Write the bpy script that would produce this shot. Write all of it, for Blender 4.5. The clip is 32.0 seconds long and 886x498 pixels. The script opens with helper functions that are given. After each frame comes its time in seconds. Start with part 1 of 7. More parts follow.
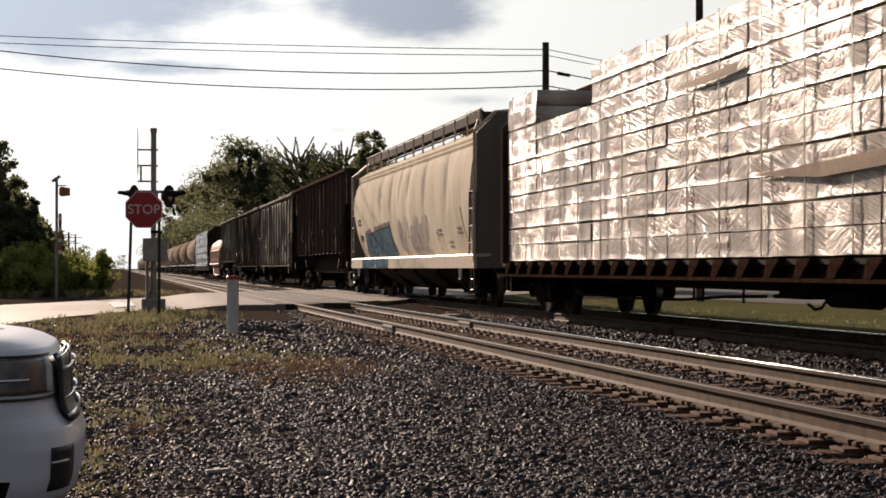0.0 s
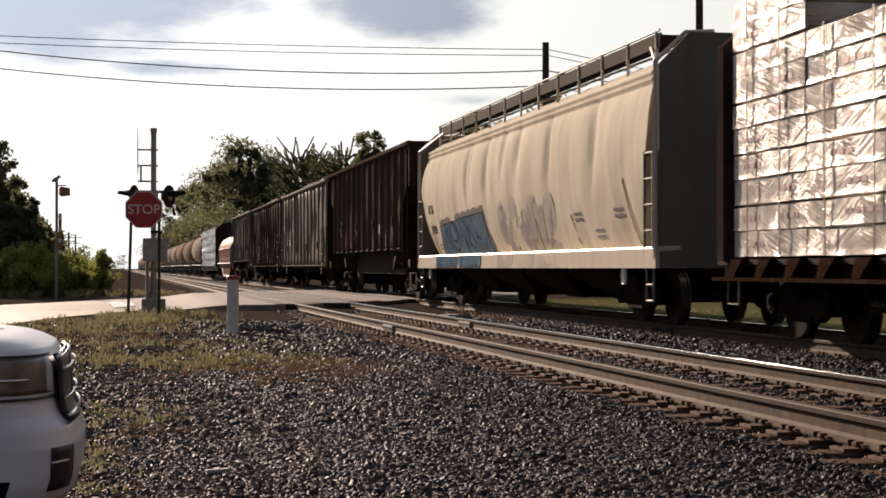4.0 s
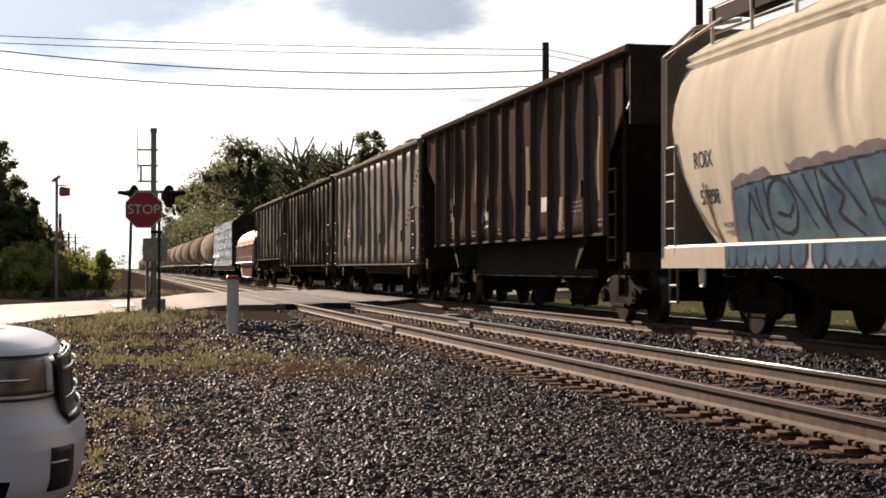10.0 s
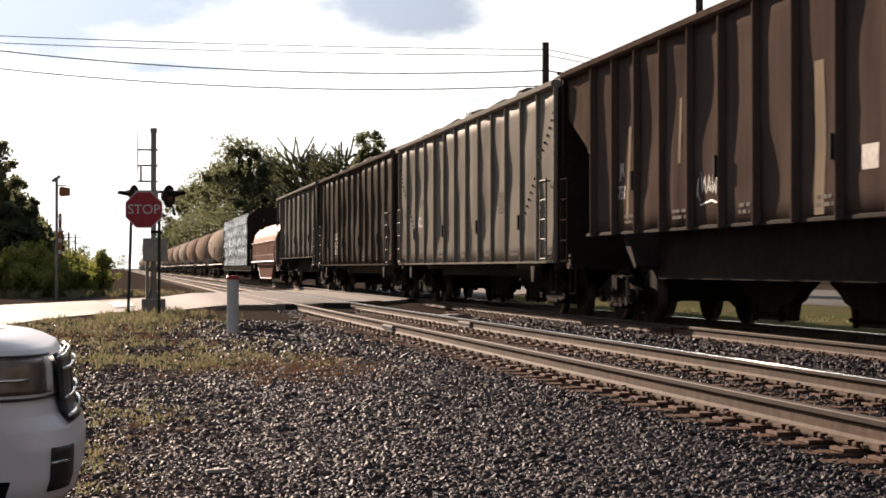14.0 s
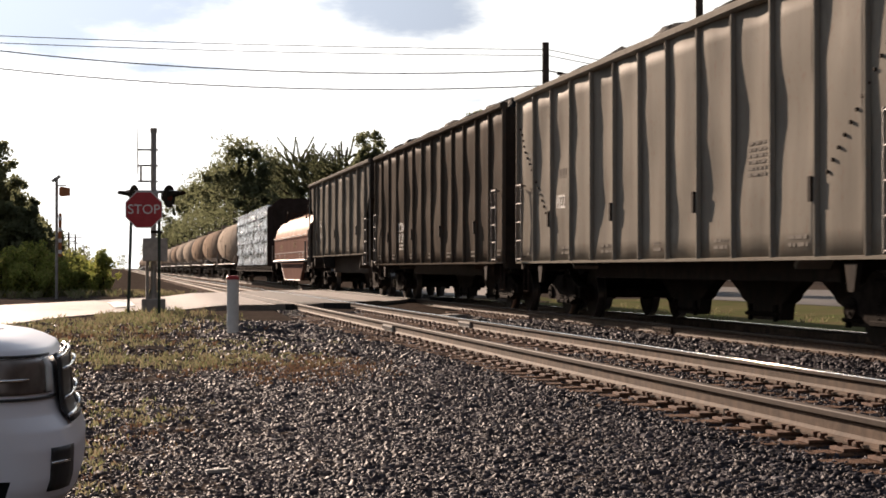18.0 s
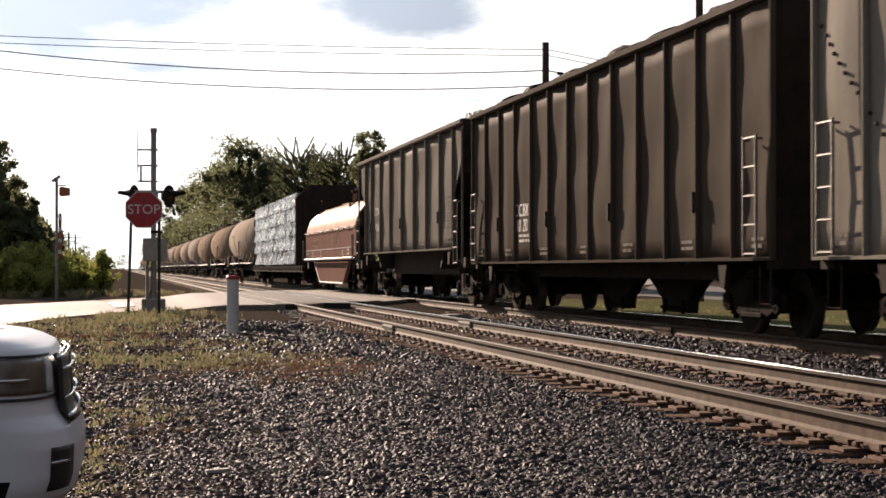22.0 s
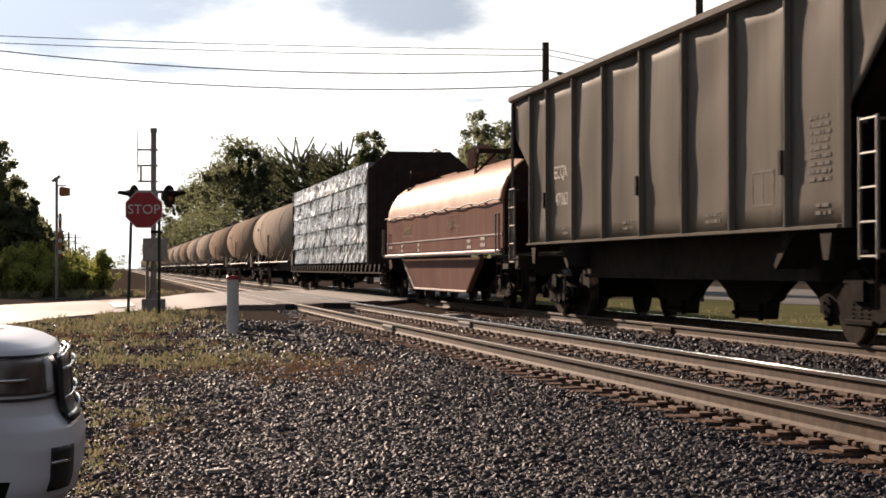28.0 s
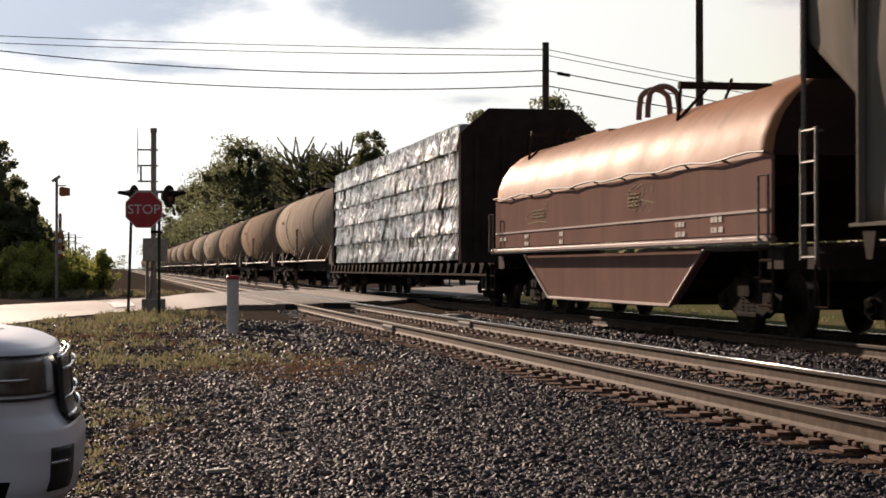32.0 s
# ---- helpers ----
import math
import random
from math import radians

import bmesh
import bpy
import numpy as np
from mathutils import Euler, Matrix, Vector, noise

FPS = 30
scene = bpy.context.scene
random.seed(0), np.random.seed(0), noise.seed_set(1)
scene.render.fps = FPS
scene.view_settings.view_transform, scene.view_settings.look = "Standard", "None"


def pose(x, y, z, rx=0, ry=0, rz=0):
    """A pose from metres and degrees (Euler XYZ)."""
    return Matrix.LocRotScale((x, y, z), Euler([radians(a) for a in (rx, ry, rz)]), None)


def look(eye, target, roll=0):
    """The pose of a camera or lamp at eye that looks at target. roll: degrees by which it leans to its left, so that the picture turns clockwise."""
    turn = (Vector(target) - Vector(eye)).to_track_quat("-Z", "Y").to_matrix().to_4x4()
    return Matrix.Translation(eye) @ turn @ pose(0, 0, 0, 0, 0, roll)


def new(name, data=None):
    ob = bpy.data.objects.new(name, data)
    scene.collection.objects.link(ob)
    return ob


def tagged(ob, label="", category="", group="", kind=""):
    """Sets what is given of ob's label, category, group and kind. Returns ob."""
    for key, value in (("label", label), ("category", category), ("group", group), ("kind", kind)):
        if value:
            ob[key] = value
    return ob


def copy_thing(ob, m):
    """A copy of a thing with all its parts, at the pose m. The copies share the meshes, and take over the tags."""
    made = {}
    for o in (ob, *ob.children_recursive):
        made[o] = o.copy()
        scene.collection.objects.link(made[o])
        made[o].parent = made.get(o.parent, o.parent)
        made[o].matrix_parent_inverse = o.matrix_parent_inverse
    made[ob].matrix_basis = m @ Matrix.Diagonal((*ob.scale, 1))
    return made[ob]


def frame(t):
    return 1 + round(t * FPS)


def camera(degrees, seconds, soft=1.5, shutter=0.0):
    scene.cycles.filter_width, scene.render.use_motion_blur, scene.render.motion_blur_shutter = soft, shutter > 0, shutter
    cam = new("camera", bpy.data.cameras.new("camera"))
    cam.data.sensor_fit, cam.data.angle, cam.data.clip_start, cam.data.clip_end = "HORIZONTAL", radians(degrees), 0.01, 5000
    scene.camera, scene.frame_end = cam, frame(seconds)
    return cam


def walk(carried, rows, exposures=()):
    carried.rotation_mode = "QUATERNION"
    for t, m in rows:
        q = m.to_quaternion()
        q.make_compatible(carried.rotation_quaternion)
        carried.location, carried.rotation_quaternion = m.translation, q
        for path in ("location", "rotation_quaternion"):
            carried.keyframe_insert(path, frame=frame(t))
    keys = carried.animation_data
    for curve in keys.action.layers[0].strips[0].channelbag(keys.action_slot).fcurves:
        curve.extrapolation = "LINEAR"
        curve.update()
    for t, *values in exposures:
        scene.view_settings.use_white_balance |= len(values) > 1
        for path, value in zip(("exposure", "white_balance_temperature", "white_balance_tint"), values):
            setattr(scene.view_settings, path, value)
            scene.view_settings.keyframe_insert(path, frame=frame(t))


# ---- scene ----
# Rail level, tracks along +y; the camera stands beside the line on a tripod.
RAIL = 0.45
EYE = (0.0, 0.0, RAIL + 0.829)
cam = camera(28.57, 32.0, soft=1.7, shutter=0.5)
STAND = pose(EYE[0], EYE[1], EYE[2], 90.634, 0, -10.58)
walk(cam, [(0.0, STAND), (32.0, STAND)], exposures=[(t, e + 0.14, 6700, 19.0) for t, e in ((0.0, 0.58), (3.0, 0.6), (7.0, 0.76), (10.0, 0.93), (14.0, 1.08), (20.0, 1.1), (25.0, 1.08), (28.0, 0.98), (30.0, 0.88), (32.0, 0.68))])

# ---- light ----
SUN_E, SUN_A = 16.5, 13.5      # elevation, degrees left of the track
sun = new("sun", bpy.data.lights.new("sun", "SUN"))
sun.data.energy, sun.data.angle, sun.data.color = 5.0, radians(0.6), (1.0, 0.82, 0.63)
to_sun = Vector((-math.sin(radians(SUN_A)) * math.cos(radians(SUN_E)), math.cos(radians(SUN_A)) * math.cos(radians(SUN_E)), math.sin(radians(SUN_E))))
sun.matrix_world = look((0, 0, 50), Vector((0, 0, 50)) - to_sun)


def build_world():
    w = bpy.data.worlds.new("sky")
    scene.world = w
    w.use_nodes = True
    nt = w.node_tree
    nt.nodes.clear()
    N, L = nt.nodes.new, nt.links.new
    out, bg = N("ShaderNodeOutputWorld"), N("ShaderNodeBackground")
    sky = N("ShaderNodeTexSky")
    sky.sky_type, sky.sun_disc = "NISHITA", False
    sky.sun_elevation, sky.sun_rotation = radians(SUN_E), radians(-SUN_A)
    sky.dust_density, sky.air_density = 2.0, 1.0
    # blue-grey cloud banks high up and a few wisps lower down, ragged by noise
    tc, mp, n, r = N("ShaderNodeTexCoord"), N("ShaderNodeMapping"), N("ShaderNodeTexNoise"), N("ShaderNodeMapRange")
    mp.inputs["Scale"].default_value = (9.0, 9.0, 26.0)
    n.inputs["Scale"].default_value, n.inputs["Detail"].default_value, n.inputs["Roughness"].default_value = 1.0, 8, 0.6
    L(tc.outputs["Generated"], mp.inputs[0])
    L(mp.outputs[0], n.inputs["Vector"])
    sep, up, add = N("ShaderNodeSeparateXYZ"), N("ShaderNodeMapRange"), N("ShaderNodeMath")
    L(tc.outputs["Generated"], sep.inputs[0])
    up.inputs[1].default_value, up.inputs[2].default_value, up.inputs[3].default_value, up.inputs[4].default_value = 0.15, 0.22, 0.0, 0.42
    L(sep.outputs["Z"], up.inputs[0])
    total = up.outputs[0]
    for cx, cz, rx, rz, amount in CLOUDS:
        cm, ln, fall, mx = N("ShaderNodeMapping"), N("ShaderNodeVectorMath"), N("ShaderNodeMapRange"), N("ShaderNodeMath")
        cm.inputs["Location"].default_value = (-cx / rx, 0.0, -cz / rz)
        cm.inputs["Scale"].default_value = (1 / rx, 0.0, 1 / rz)
        L(tc.outputs["Generated"], cm.inputs[0])
        ln.operation, mx.operation = "LENGTH", "MAXIMUM"
        L(cm.outputs[0], ln.inputs[0])
        fall.inputs[1].default_value, fall.inputs[2].default_value, fall.inputs[3].default_value, fall.inputs[4].default_value = 0.2, 1.3, amount, 0.0
        L(ln.outputs["Value"], fall.inputs[0])
        L(total, mx.inputs[0])
        L(fall.outputs[0], mx.inputs[1])
        total = mx.outputs[0]
    add.operation = "ADD"
    L(n.outputs["Fac"], add.inputs[0])
    L(total, add.inputs[1])
    r.inputs[1].default_value, r.inputs[2].default_value = 0.66, 0.98
    r.interpolation_type = "SMOOTHSTEP"
    L(add.outputs[0], r.inputs[0])
    # glare of the haze round the sun, fading away from it
    dot, cl, pw = N("ShaderNodeVectorMath"), N("ShaderNodeMath"), N("ShaderNodeMath")
    dot.operation, cl.operation, pw.operation = "DOT_PRODUCT", "MAXIMUM", "POWER"
    L(tc.outputs["Generated"], dot.inputs[0])
    dot.inputs[1].default_value = to_sun
    L(dot.outputs["Value"], cl.inputs[0])
    cl.inputs[1].default_value = 0.0
    L(cl.outputs[0], pw.inputs[0])
    pw.inputs[1].default_value = 9.0

    def scaled(col, fac):
        m = N("ShaderNodeVectorMath")
        m.operation = "SCALE"
        m.inputs[0].default_value = col
        L(fac, m.inputs["Scale"])
        return m.outputs[0]
    sm, tot, cc, mix = N("ShaderNodeVectorMath"), N("ShaderNodeVectorMath"), N("ShaderNodeVectorMath"), N("ShaderNodeMix")
    sm.operation, tot.operation, cc.operation, mix.data_type = "SCALE", "ADD", "ADD", "RGBA"
    L(sky.outputs[0], sm.inputs[0])
    away = N("ShaderNodeMapRange")
    away.inputs[1].default_value, away.inputs[2].default_value, away.inputs[3].default_value, away.inputs[4].default_value = 0.1, 0.8, 0.3, 0.8
    L(dot.outputs["Value"], away.inputs[0])
    L(away.outputs[0], sm.inputs["Scale"])
    L(sm.outputs[0], tot.inputs[0])
    L(scaled((14.5, 14.9, 14.9), pw.outputs[0]), tot.inputs[1])
    L(scaled((6.0, 7.1, 8.0), pw.outputs[0]), cc.inputs[0])
    cc.inputs[1].default_value = (2.1, 2.6, 3.1)
    cap, veil, lim = N("ShaderNodeVectorMath"), N("ShaderNodeVectorMath"), N("ShaderNodeVectorMath")
    cap.operation, veil.operation, lim.operation = "MINIMUM", "ADD", "ADD"
    L(scaled((7.0, 7.4, 7.4), pw.outputs[0]), lim.inputs[0])
    lim.inputs[1].default_value = (7.9, 8.5, 7.8)
    L(tot.outputs[0], cap.inputs[0])
    L(lim.outputs[0], cap.inputs[1])
    L(cap.outputs[0], veil.inputs[0])
    veil.inputs[1].default_value = (0.9, 0.97, 1.0)
    L(veil.outputs[0], mix.inputs["A"])
    L(cc.outputs[0], mix.inputs["B"])
    L(r.outputs[0], mix.inputs["Factor"])
    bg.inputs["Strength"].default_value = 0.05
    L(mix.outputs["Result"], bg.inputs["Color"])
    L(bg.outputs[0], out.inputs["Surface"])


# cloud banks: direction across and up, half sizes, thickness
CLOUDS = ((-0.03, 0.142, 0.12, 0.034, 0.6), (0.03, 0.113, 0.06, 0.009, 0.46), (0.165, 0.148, 0.066, 0.024, 0.55), (0.125, 0.080, 0.03, 0.008, 0.26), (0.20, 0.097, 0.05, 0.006, 0.2), (0.36, 0.15, 0.05, 0.012, 0.25))
build_world()

# ---- materials ----
def mat(name, col, rough=0.7, metal=0.0, var=0.25, scale=6.0, bump=0.0, bscale=40.0, col2=None, stain=0.35, spec=0.5, ior=1.25):
    m = bpy.data.materials.new(name)
    m.use_nodes = True
    nt = m.node_tree
    N, L = nt.nodes.new, nt.links.new
    b = nt.nodes["Principled BSDF"]
    tc = N("ShaderNodeTexCoord")
    n1, n2 = N("ShaderNodeTexNoise"), N("ShaderNodeTexNoise")
    n1.inputs["Scale"].default_value, n1.inputs["Detail"].default_value = scale, 6
    n2.inputs["Scale"].default_value, n2.inputs["Detail"].default_value = scale * 0.17, 3
    L(tc.outputs["Object"], n1.inputs["Vector"])
    L(tc.outputs["Object"], n2.inputs["Vector"])
    c2 = col2 or tuple(c * (1 - var) for c in col)
    mix = N("ShaderNodeMix")
    mix.data_type = "RGBA"
    r1 = N("ShaderNodeMapRange")
    r1.inputs[1].default_value, r1.inputs[2].default_value = 0.35, 0.65
    L(n1.outputs["Fac"], r1.inputs[0])
    L(r1.outputs[0], mix.inputs["Factor"])
    mix.inputs["A"].default_value, mix.inputs["B"].default_value = (*col, 1), (*c2, 1)
    mul = N("ShaderNodeMix")
    mul.data_type, mul.blend_type = "RGBA", "MULTIPLY"
    mul.inputs["Factor"].default_value = 1.0
    r2 = N("ShaderNodeMapRange")
    r2.inputs[1].default_value, r2.inputs[2].default_value, r2.inputs[3].default_value, r2.inputs[4].default_value = 0.3, 0.7, 1 - stain * 0.6, 1.0
    L(n2.outputs["Fac"], r2.inputs[0])
    L(mix.outputs["Result"], mul.inputs["A"])
    L(r2.outputs[0], mul.inputs["B"])
    L(mul.outputs["Result"], b.inputs["Base Color"])
    b.inputs["Roughness"].default_value, b.inputs["Metallic"].default_value = rough, metal
    b.inputs["Specular IOR Level"].default_value, b.inputs["IOR"].default_value = spec, ior
    if bump:
        bp, n3 = N("ShaderNodeBump"), N("ShaderNodeTexNoise")
        n3.inputs["Scale"].default_value, n3.inputs["Detail"].default_value = bscale, 5
        L(tc.outputs["Object"], n3.inputs["Vector"])
        L(n3.outputs["Fac"], bp.inputs["Height"])
        bp.inputs["Strength"].default_value, bp.inputs["Distance"].default_value = bump, 0.02
        L(bp.outputs[0], b.inputs["Normal"])
    return m


def nodes_of(m):
    nt = m.node_tree
    return nt.nodes["Principled BSDF"], nt.nodes.new, nt.links.new


def paint(name, col, dirt, rough=0.55, streak=0.5, rust=0.0, metal=0.0, dents=0.0, spec=0.0, ior=1.3):
    """Weathered car paint: upright streaks of dirt, blotches, small rust."""
    m = bpy.data.materials.new(name)
    m.use_nodes = True
    b, N, L = nodes_of(m)
    tc = N("ShaderNodeTexCoord")

    def noisy(sx, sy, sz, detail, lo, hi):
        mp, n, r = N("ShaderNodeMapping"), N("ShaderNodeTexNoise"), N("ShaderNodeMapRange")
        mp.inputs["Scale"].default_value = (sx, sy, sz)
        n.inputs["Scale"].default_value, n.inputs["Detail"].default_value = 1.0, detail
        r.inputs[1].default_value, r.inputs[2].default_value = lo, hi
        L(tc.outputs["Object"], mp.inputs[0])
        L(mp.outputs[0], n.inputs["Vector"])
        L(n.outputs["Fac"], r.inputs[0])
        return r.outputs[0], n.outputs["Fac"]

    def blend(a, c, fac, k):
        mx, mu = N("ShaderNodeMix"), N("ShaderNodeMath")
        mx.data_type, mu.operation = "RGBA", "MULTIPLY"
        mu.inputs[1].default_value = k
        L(fac, mu.inputs[0])
        L(mu.outputs[0], mx.inputs["Factor"])
        if isinstance(a, tuple):
            mx.inputs["A"].default_value = (*a, 1)
        else:
            L(a, mx.inputs["A"])
        mx.inputs["B"].default_value = (*c, 1)
        return mx.outputs["Result"]
    s1, _ = noisy(3.0, 3.0, 0.25, 5, 0.42, 0.72)
    s2, raw = noisy(0.8, 0.8, 0.6, 4, 0.4, 0.7)
    s3, _ = noisy(14, 14, 9, 4, 0.58, 0.72)
    c = blend(col, dirt, s1, streak)
    c = blend(c, dirt, s2, streak * 0.7)
    if rust:
        c = blend(c, (0.16, 0.06, 0.03), s3, rust)
    L(c, b.inputs["Base Color"])
    rr = N("ShaderNodeMapRange")
    rr.inputs[3].default_value, rr.inputs[4].default_value = rough - 0.1, rough + 0.18
    L(raw, rr.inputs[0])
    L(rr.outputs[0], b.inputs["Roughness"])
    b.inputs["Metallic"].default_value = metal
    b.inputs["Specular IOR Level"].default_value, b.inputs["IOR"].default_value = spec, ior
    bp = N("ShaderNodeBump")
    n3 = N("ShaderNodeTexNoise")
    n3.inputs["Scale"].default_value, n3.inputs["Detail"].default_value = 1.6 if dents else 25.0, 3
    L(tc.outputs["Object"], n3.inputs["Vector"])
    L(n3.outputs["Fac"], bp.inputs["Height"])
    bp.inputs["Strength"].default_value, bp.inputs["Distance"].default_value = dents or 0.15, 0.05 if dents else 0.004
    L(bp.outputs[0], b.inputs["Normal"])
    return m


def island(name, cols, rough=0.85, leafy=0.0, spec=0.5, ior=1.3):
    """A colour of its own for each loose piece of a mesh."""
    m = bpy.data.materials.new(name)
    m.use_nodes = True
    b, N, L = nodes_of(m)
    g, ramp = N("ShaderNodeNewGeometry"), N("ShaderNodeValToRGB")
    el = ramp.color_ramp.elements
    while len(el) < len(cols):
        el.new(0.5)
    for k, c in enumerate(cols):
        el[k].position, el[k].color = k / max(1, len(cols) - 1), (*c, 1)
    L(g.outputs["Random Per Island"], ramp.inputs[0])
    L(ramp.outputs[0], b.inputs["Base Color"])
    b.inputs["Roughness"].default_value = rough
    b.inputs["Specular IOR Level"].default_value, b.inputs["IOR"].default_value = spec, ior
    if leafy:
        tr, mx = N("ShaderNodeBsdfTranslucent"), N("ShaderNodeMixShader")
        L(ramp.outputs[0], tr.inputs["Color"])
        mx.inputs[0].default_value = leafy
        out = m.node_tree.nodes["Material Output"]
        L(b.outputs[0], mx.inputs[1])
        L(tr.outputs[0], mx.inputs[2])
        L(mx.outputs[0], out.inputs["Surface"])
    return m


def wrap_mat(name, cols, fold, slants, rough=0.2, ior=1.4, deep=0.035, calm=0.15, patchy=1.1, slack=0.6):
    """Glossy plastic film: fans of sharp creases in two slants, tight in some places and slack in others."""
    m = bpy.data.materials.new(name)
    m.use_nodes = True
    b, N, L = nodes_of(m)
    tc = N("ShaderNodeTexCoord")

    def math_node(op, a, c):
        k = N("ShaderNodeMath")
        k.operation = op
        for i, v in enumerate((a, c)):
            if isinstance(v, (int, float)):
                k.inputs[i].default_value = v
            else:
                L(v, k.inputs[i])
        return k.outputs[0]

    def cloud(scale, lo, hi, detail=2):
        n, r = N("ShaderNodeTexNoise"), N("ShaderNodeMapRange")
        n.inputs["Scale"].default_value, n.inputs["Detail"].default_value = scale, detail
        r.inputs[1].default_value, r.inputs[2].default_value = lo, hi
        L(tc.outputs["Object"], n.inputs["Vector"])
        L(n.outputs["Fac"], r.inputs[0])
        return r.outputs[0], n.outputs["Fac"]

    def creases(turn, across, along):
        mp, n = N("ShaderNodeMapping"), N("ShaderNodeTexNoise")
        mp.vector_type = "TEXTURE"
        mp.inputs["Rotation"].default_value = (radians(turn), 0, 0)
        mp.inputs["Scale"].default_value = (1.0, 1 / across, 1 / along)
        n.inputs["Scale"].default_value, n.inputs["Detail"].default_value, n.inputs["Distortion"].default_value = 1.0, 3, 0.7
        L(tc.outputs["Object"], mp.inputs[0])
        L(mp.outputs[0], n.inputs["Vector"])
        d = math_node("ABSOLUTE", math_node("SUBTRACT", n.outputs["Fac"], 0.5), 0)
        return math_node("POWER", math_node("MAXIMUM", math_node("SUBTRACT", 1.0, math_node("MULTIPLY", d, 5.0)), 0.0), 2.0)
    which, _ = cloud(patchy, 0.44, 0.56)
    tight, _ = cloud(patchy * 1.3, 0.40, 0.62)
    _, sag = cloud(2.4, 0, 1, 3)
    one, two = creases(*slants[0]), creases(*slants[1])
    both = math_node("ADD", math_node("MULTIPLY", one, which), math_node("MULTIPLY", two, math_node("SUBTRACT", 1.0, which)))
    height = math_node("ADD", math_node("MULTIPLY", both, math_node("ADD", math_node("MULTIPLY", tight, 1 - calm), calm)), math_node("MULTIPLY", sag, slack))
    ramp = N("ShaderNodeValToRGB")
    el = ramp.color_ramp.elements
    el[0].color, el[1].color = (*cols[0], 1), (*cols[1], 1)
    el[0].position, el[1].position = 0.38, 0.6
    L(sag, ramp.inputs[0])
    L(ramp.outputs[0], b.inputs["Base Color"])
    bp = N("ShaderNodeBump")
    bp.inputs["Strength"].default_value, bp.inputs["Distance"].default_value = fold, deep
    L(height, bp.inputs["Height"])
    L(bp.outputs[0], b.inputs["Normal"])
    b.inputs["Roughness"].default_value = rough
    b.inputs["IOR"].default_value = ior
    return m


M_GROUND = mat("gravel_soil", (0.088, 0.070, 0.058), 0.95, spec=0.0, var=0.5, scale=9, bump=0.6, bscale=30)
M_LANE = mat("lane_asphalt", (0.155, 0.145, 0.135), 0.85, spec=0.1, var=0.25, scale=12, bump=0.2)
M_VERGE = mat("verge_grass", (0.135, 0.105, 0.062), 0.95, spec=0.0, col2=(0.085, 0.105, 0.04), scale=0.9, bump=0.6, bscale=25)
M_ROAD = mat("asphalt", (0.23, 0.195, 0.17), 0.65, ior=1.25, var=0.25, scale=20, bump=0.25, bscale=90)
M_RUBBER = mat("crossing_panel", (0.045, 0.04, 0.038), 0.85, var=0.4, scale=15, bump=0.3)
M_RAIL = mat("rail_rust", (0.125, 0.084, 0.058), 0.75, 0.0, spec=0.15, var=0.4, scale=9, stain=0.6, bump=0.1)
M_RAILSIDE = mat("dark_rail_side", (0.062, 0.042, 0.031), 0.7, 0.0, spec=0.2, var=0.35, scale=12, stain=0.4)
M_DULLHEAD = mat("dull_rail_head", (0.12, 0.10, 0.086), 0.6, 0.0, spec=0.05, var=0.2, scale=25)
M_HEAD = mat("rail_head", (0.42, 0.39, 0.36), 0.045, 1.0, var=0.15, scale=30)
M_TIE = mat("tie_wood", (0.088, 0.05, 0.034), 0.9, spec=0.1, col2=(0.15, 0.082, 0.05), scale=9, bump=0.8, bscale=60)
M_PLATE = mat("rusty_plate", (0.15, 0.075, 0.045), 0.75, 0.1, var=0.4, scale=30, bump=0.2)
M_STONE = island("ballast", [(0.020, 0.0188, 0.0225), (0.029, 0.0268, 0.032), (0.036, 0.0332, 0.039), (0.043, 0.0362, 0.036), (0.033, 0.0312, 0.0375), (0.092, 0.088, 0.097)], 0.6, spec=0.06)
M_GRASS = island("dry_grass", [(0.19, 0.195, 0.09), (0.27, 0.225, 0.15), (0.14, 0.175, 0.07), (0.23, 0.16, 0.115)], 0.85, 0.4, spec=0.0)
M_LEAF = island("leaves", [(0.098, 0.112, 0.06), (0.135, 0.145, 0.08), (0.11, 0.122, 0.066), (0.145, 0.148, 0.09)], 0.7, 0.72, spec=0.0)
M_LEAF2 = island("bush_leaves", [(0.19, 0.23, 0.055), (0.25, 0.27, 0.075), (0.15, 0.18, 0.05), (0.28, 0.25, 0.085)], 0.75, 0.65, spec=0.0)
M_BARK = mat("bark", (0.07, 0.05, 0.038), 0.95, var=0.4, scale=6, bump=0.8, bscale=18)
M_GREY = paint("grey_paint", (0.222, 0.203, 0.172), (0.135, 0.118, 0.099), 0.5, 0.5, 0.25, spec=0.006)
M_GREY2 = paint("brown_grey_paint", (0.074, 0.061, 0.049), (0.045, 0.037, 0.031), 0.55, 0.6, 0.35, spec=0.004)
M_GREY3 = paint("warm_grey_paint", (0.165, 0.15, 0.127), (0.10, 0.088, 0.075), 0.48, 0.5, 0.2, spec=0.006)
M_BROWN = paint("brown_paint", (0.108, 0.081, 0.068), (0.048, 0.037, 0.033), 0.6, 0.6, 0.4)
M_PATCH = paint("tan_patch", (0.33, 0.27, 0.19), (0.2, 0.16, 0.12), 0.6, 0.4)
M_CREAM = paint("cream_paint", (0.75, 0.69, 0.57), (0.45, 0.39, 0.32), 0.42, 0.45, 0.0, dents=0.3, spec=0.0)
M_CREAM2 = paint("cream_sill", (0.56, 0.48, 0.39), (0.35, 0.3, 0.25), 0.35, 0.4, spec=0.2, ior=1.2)
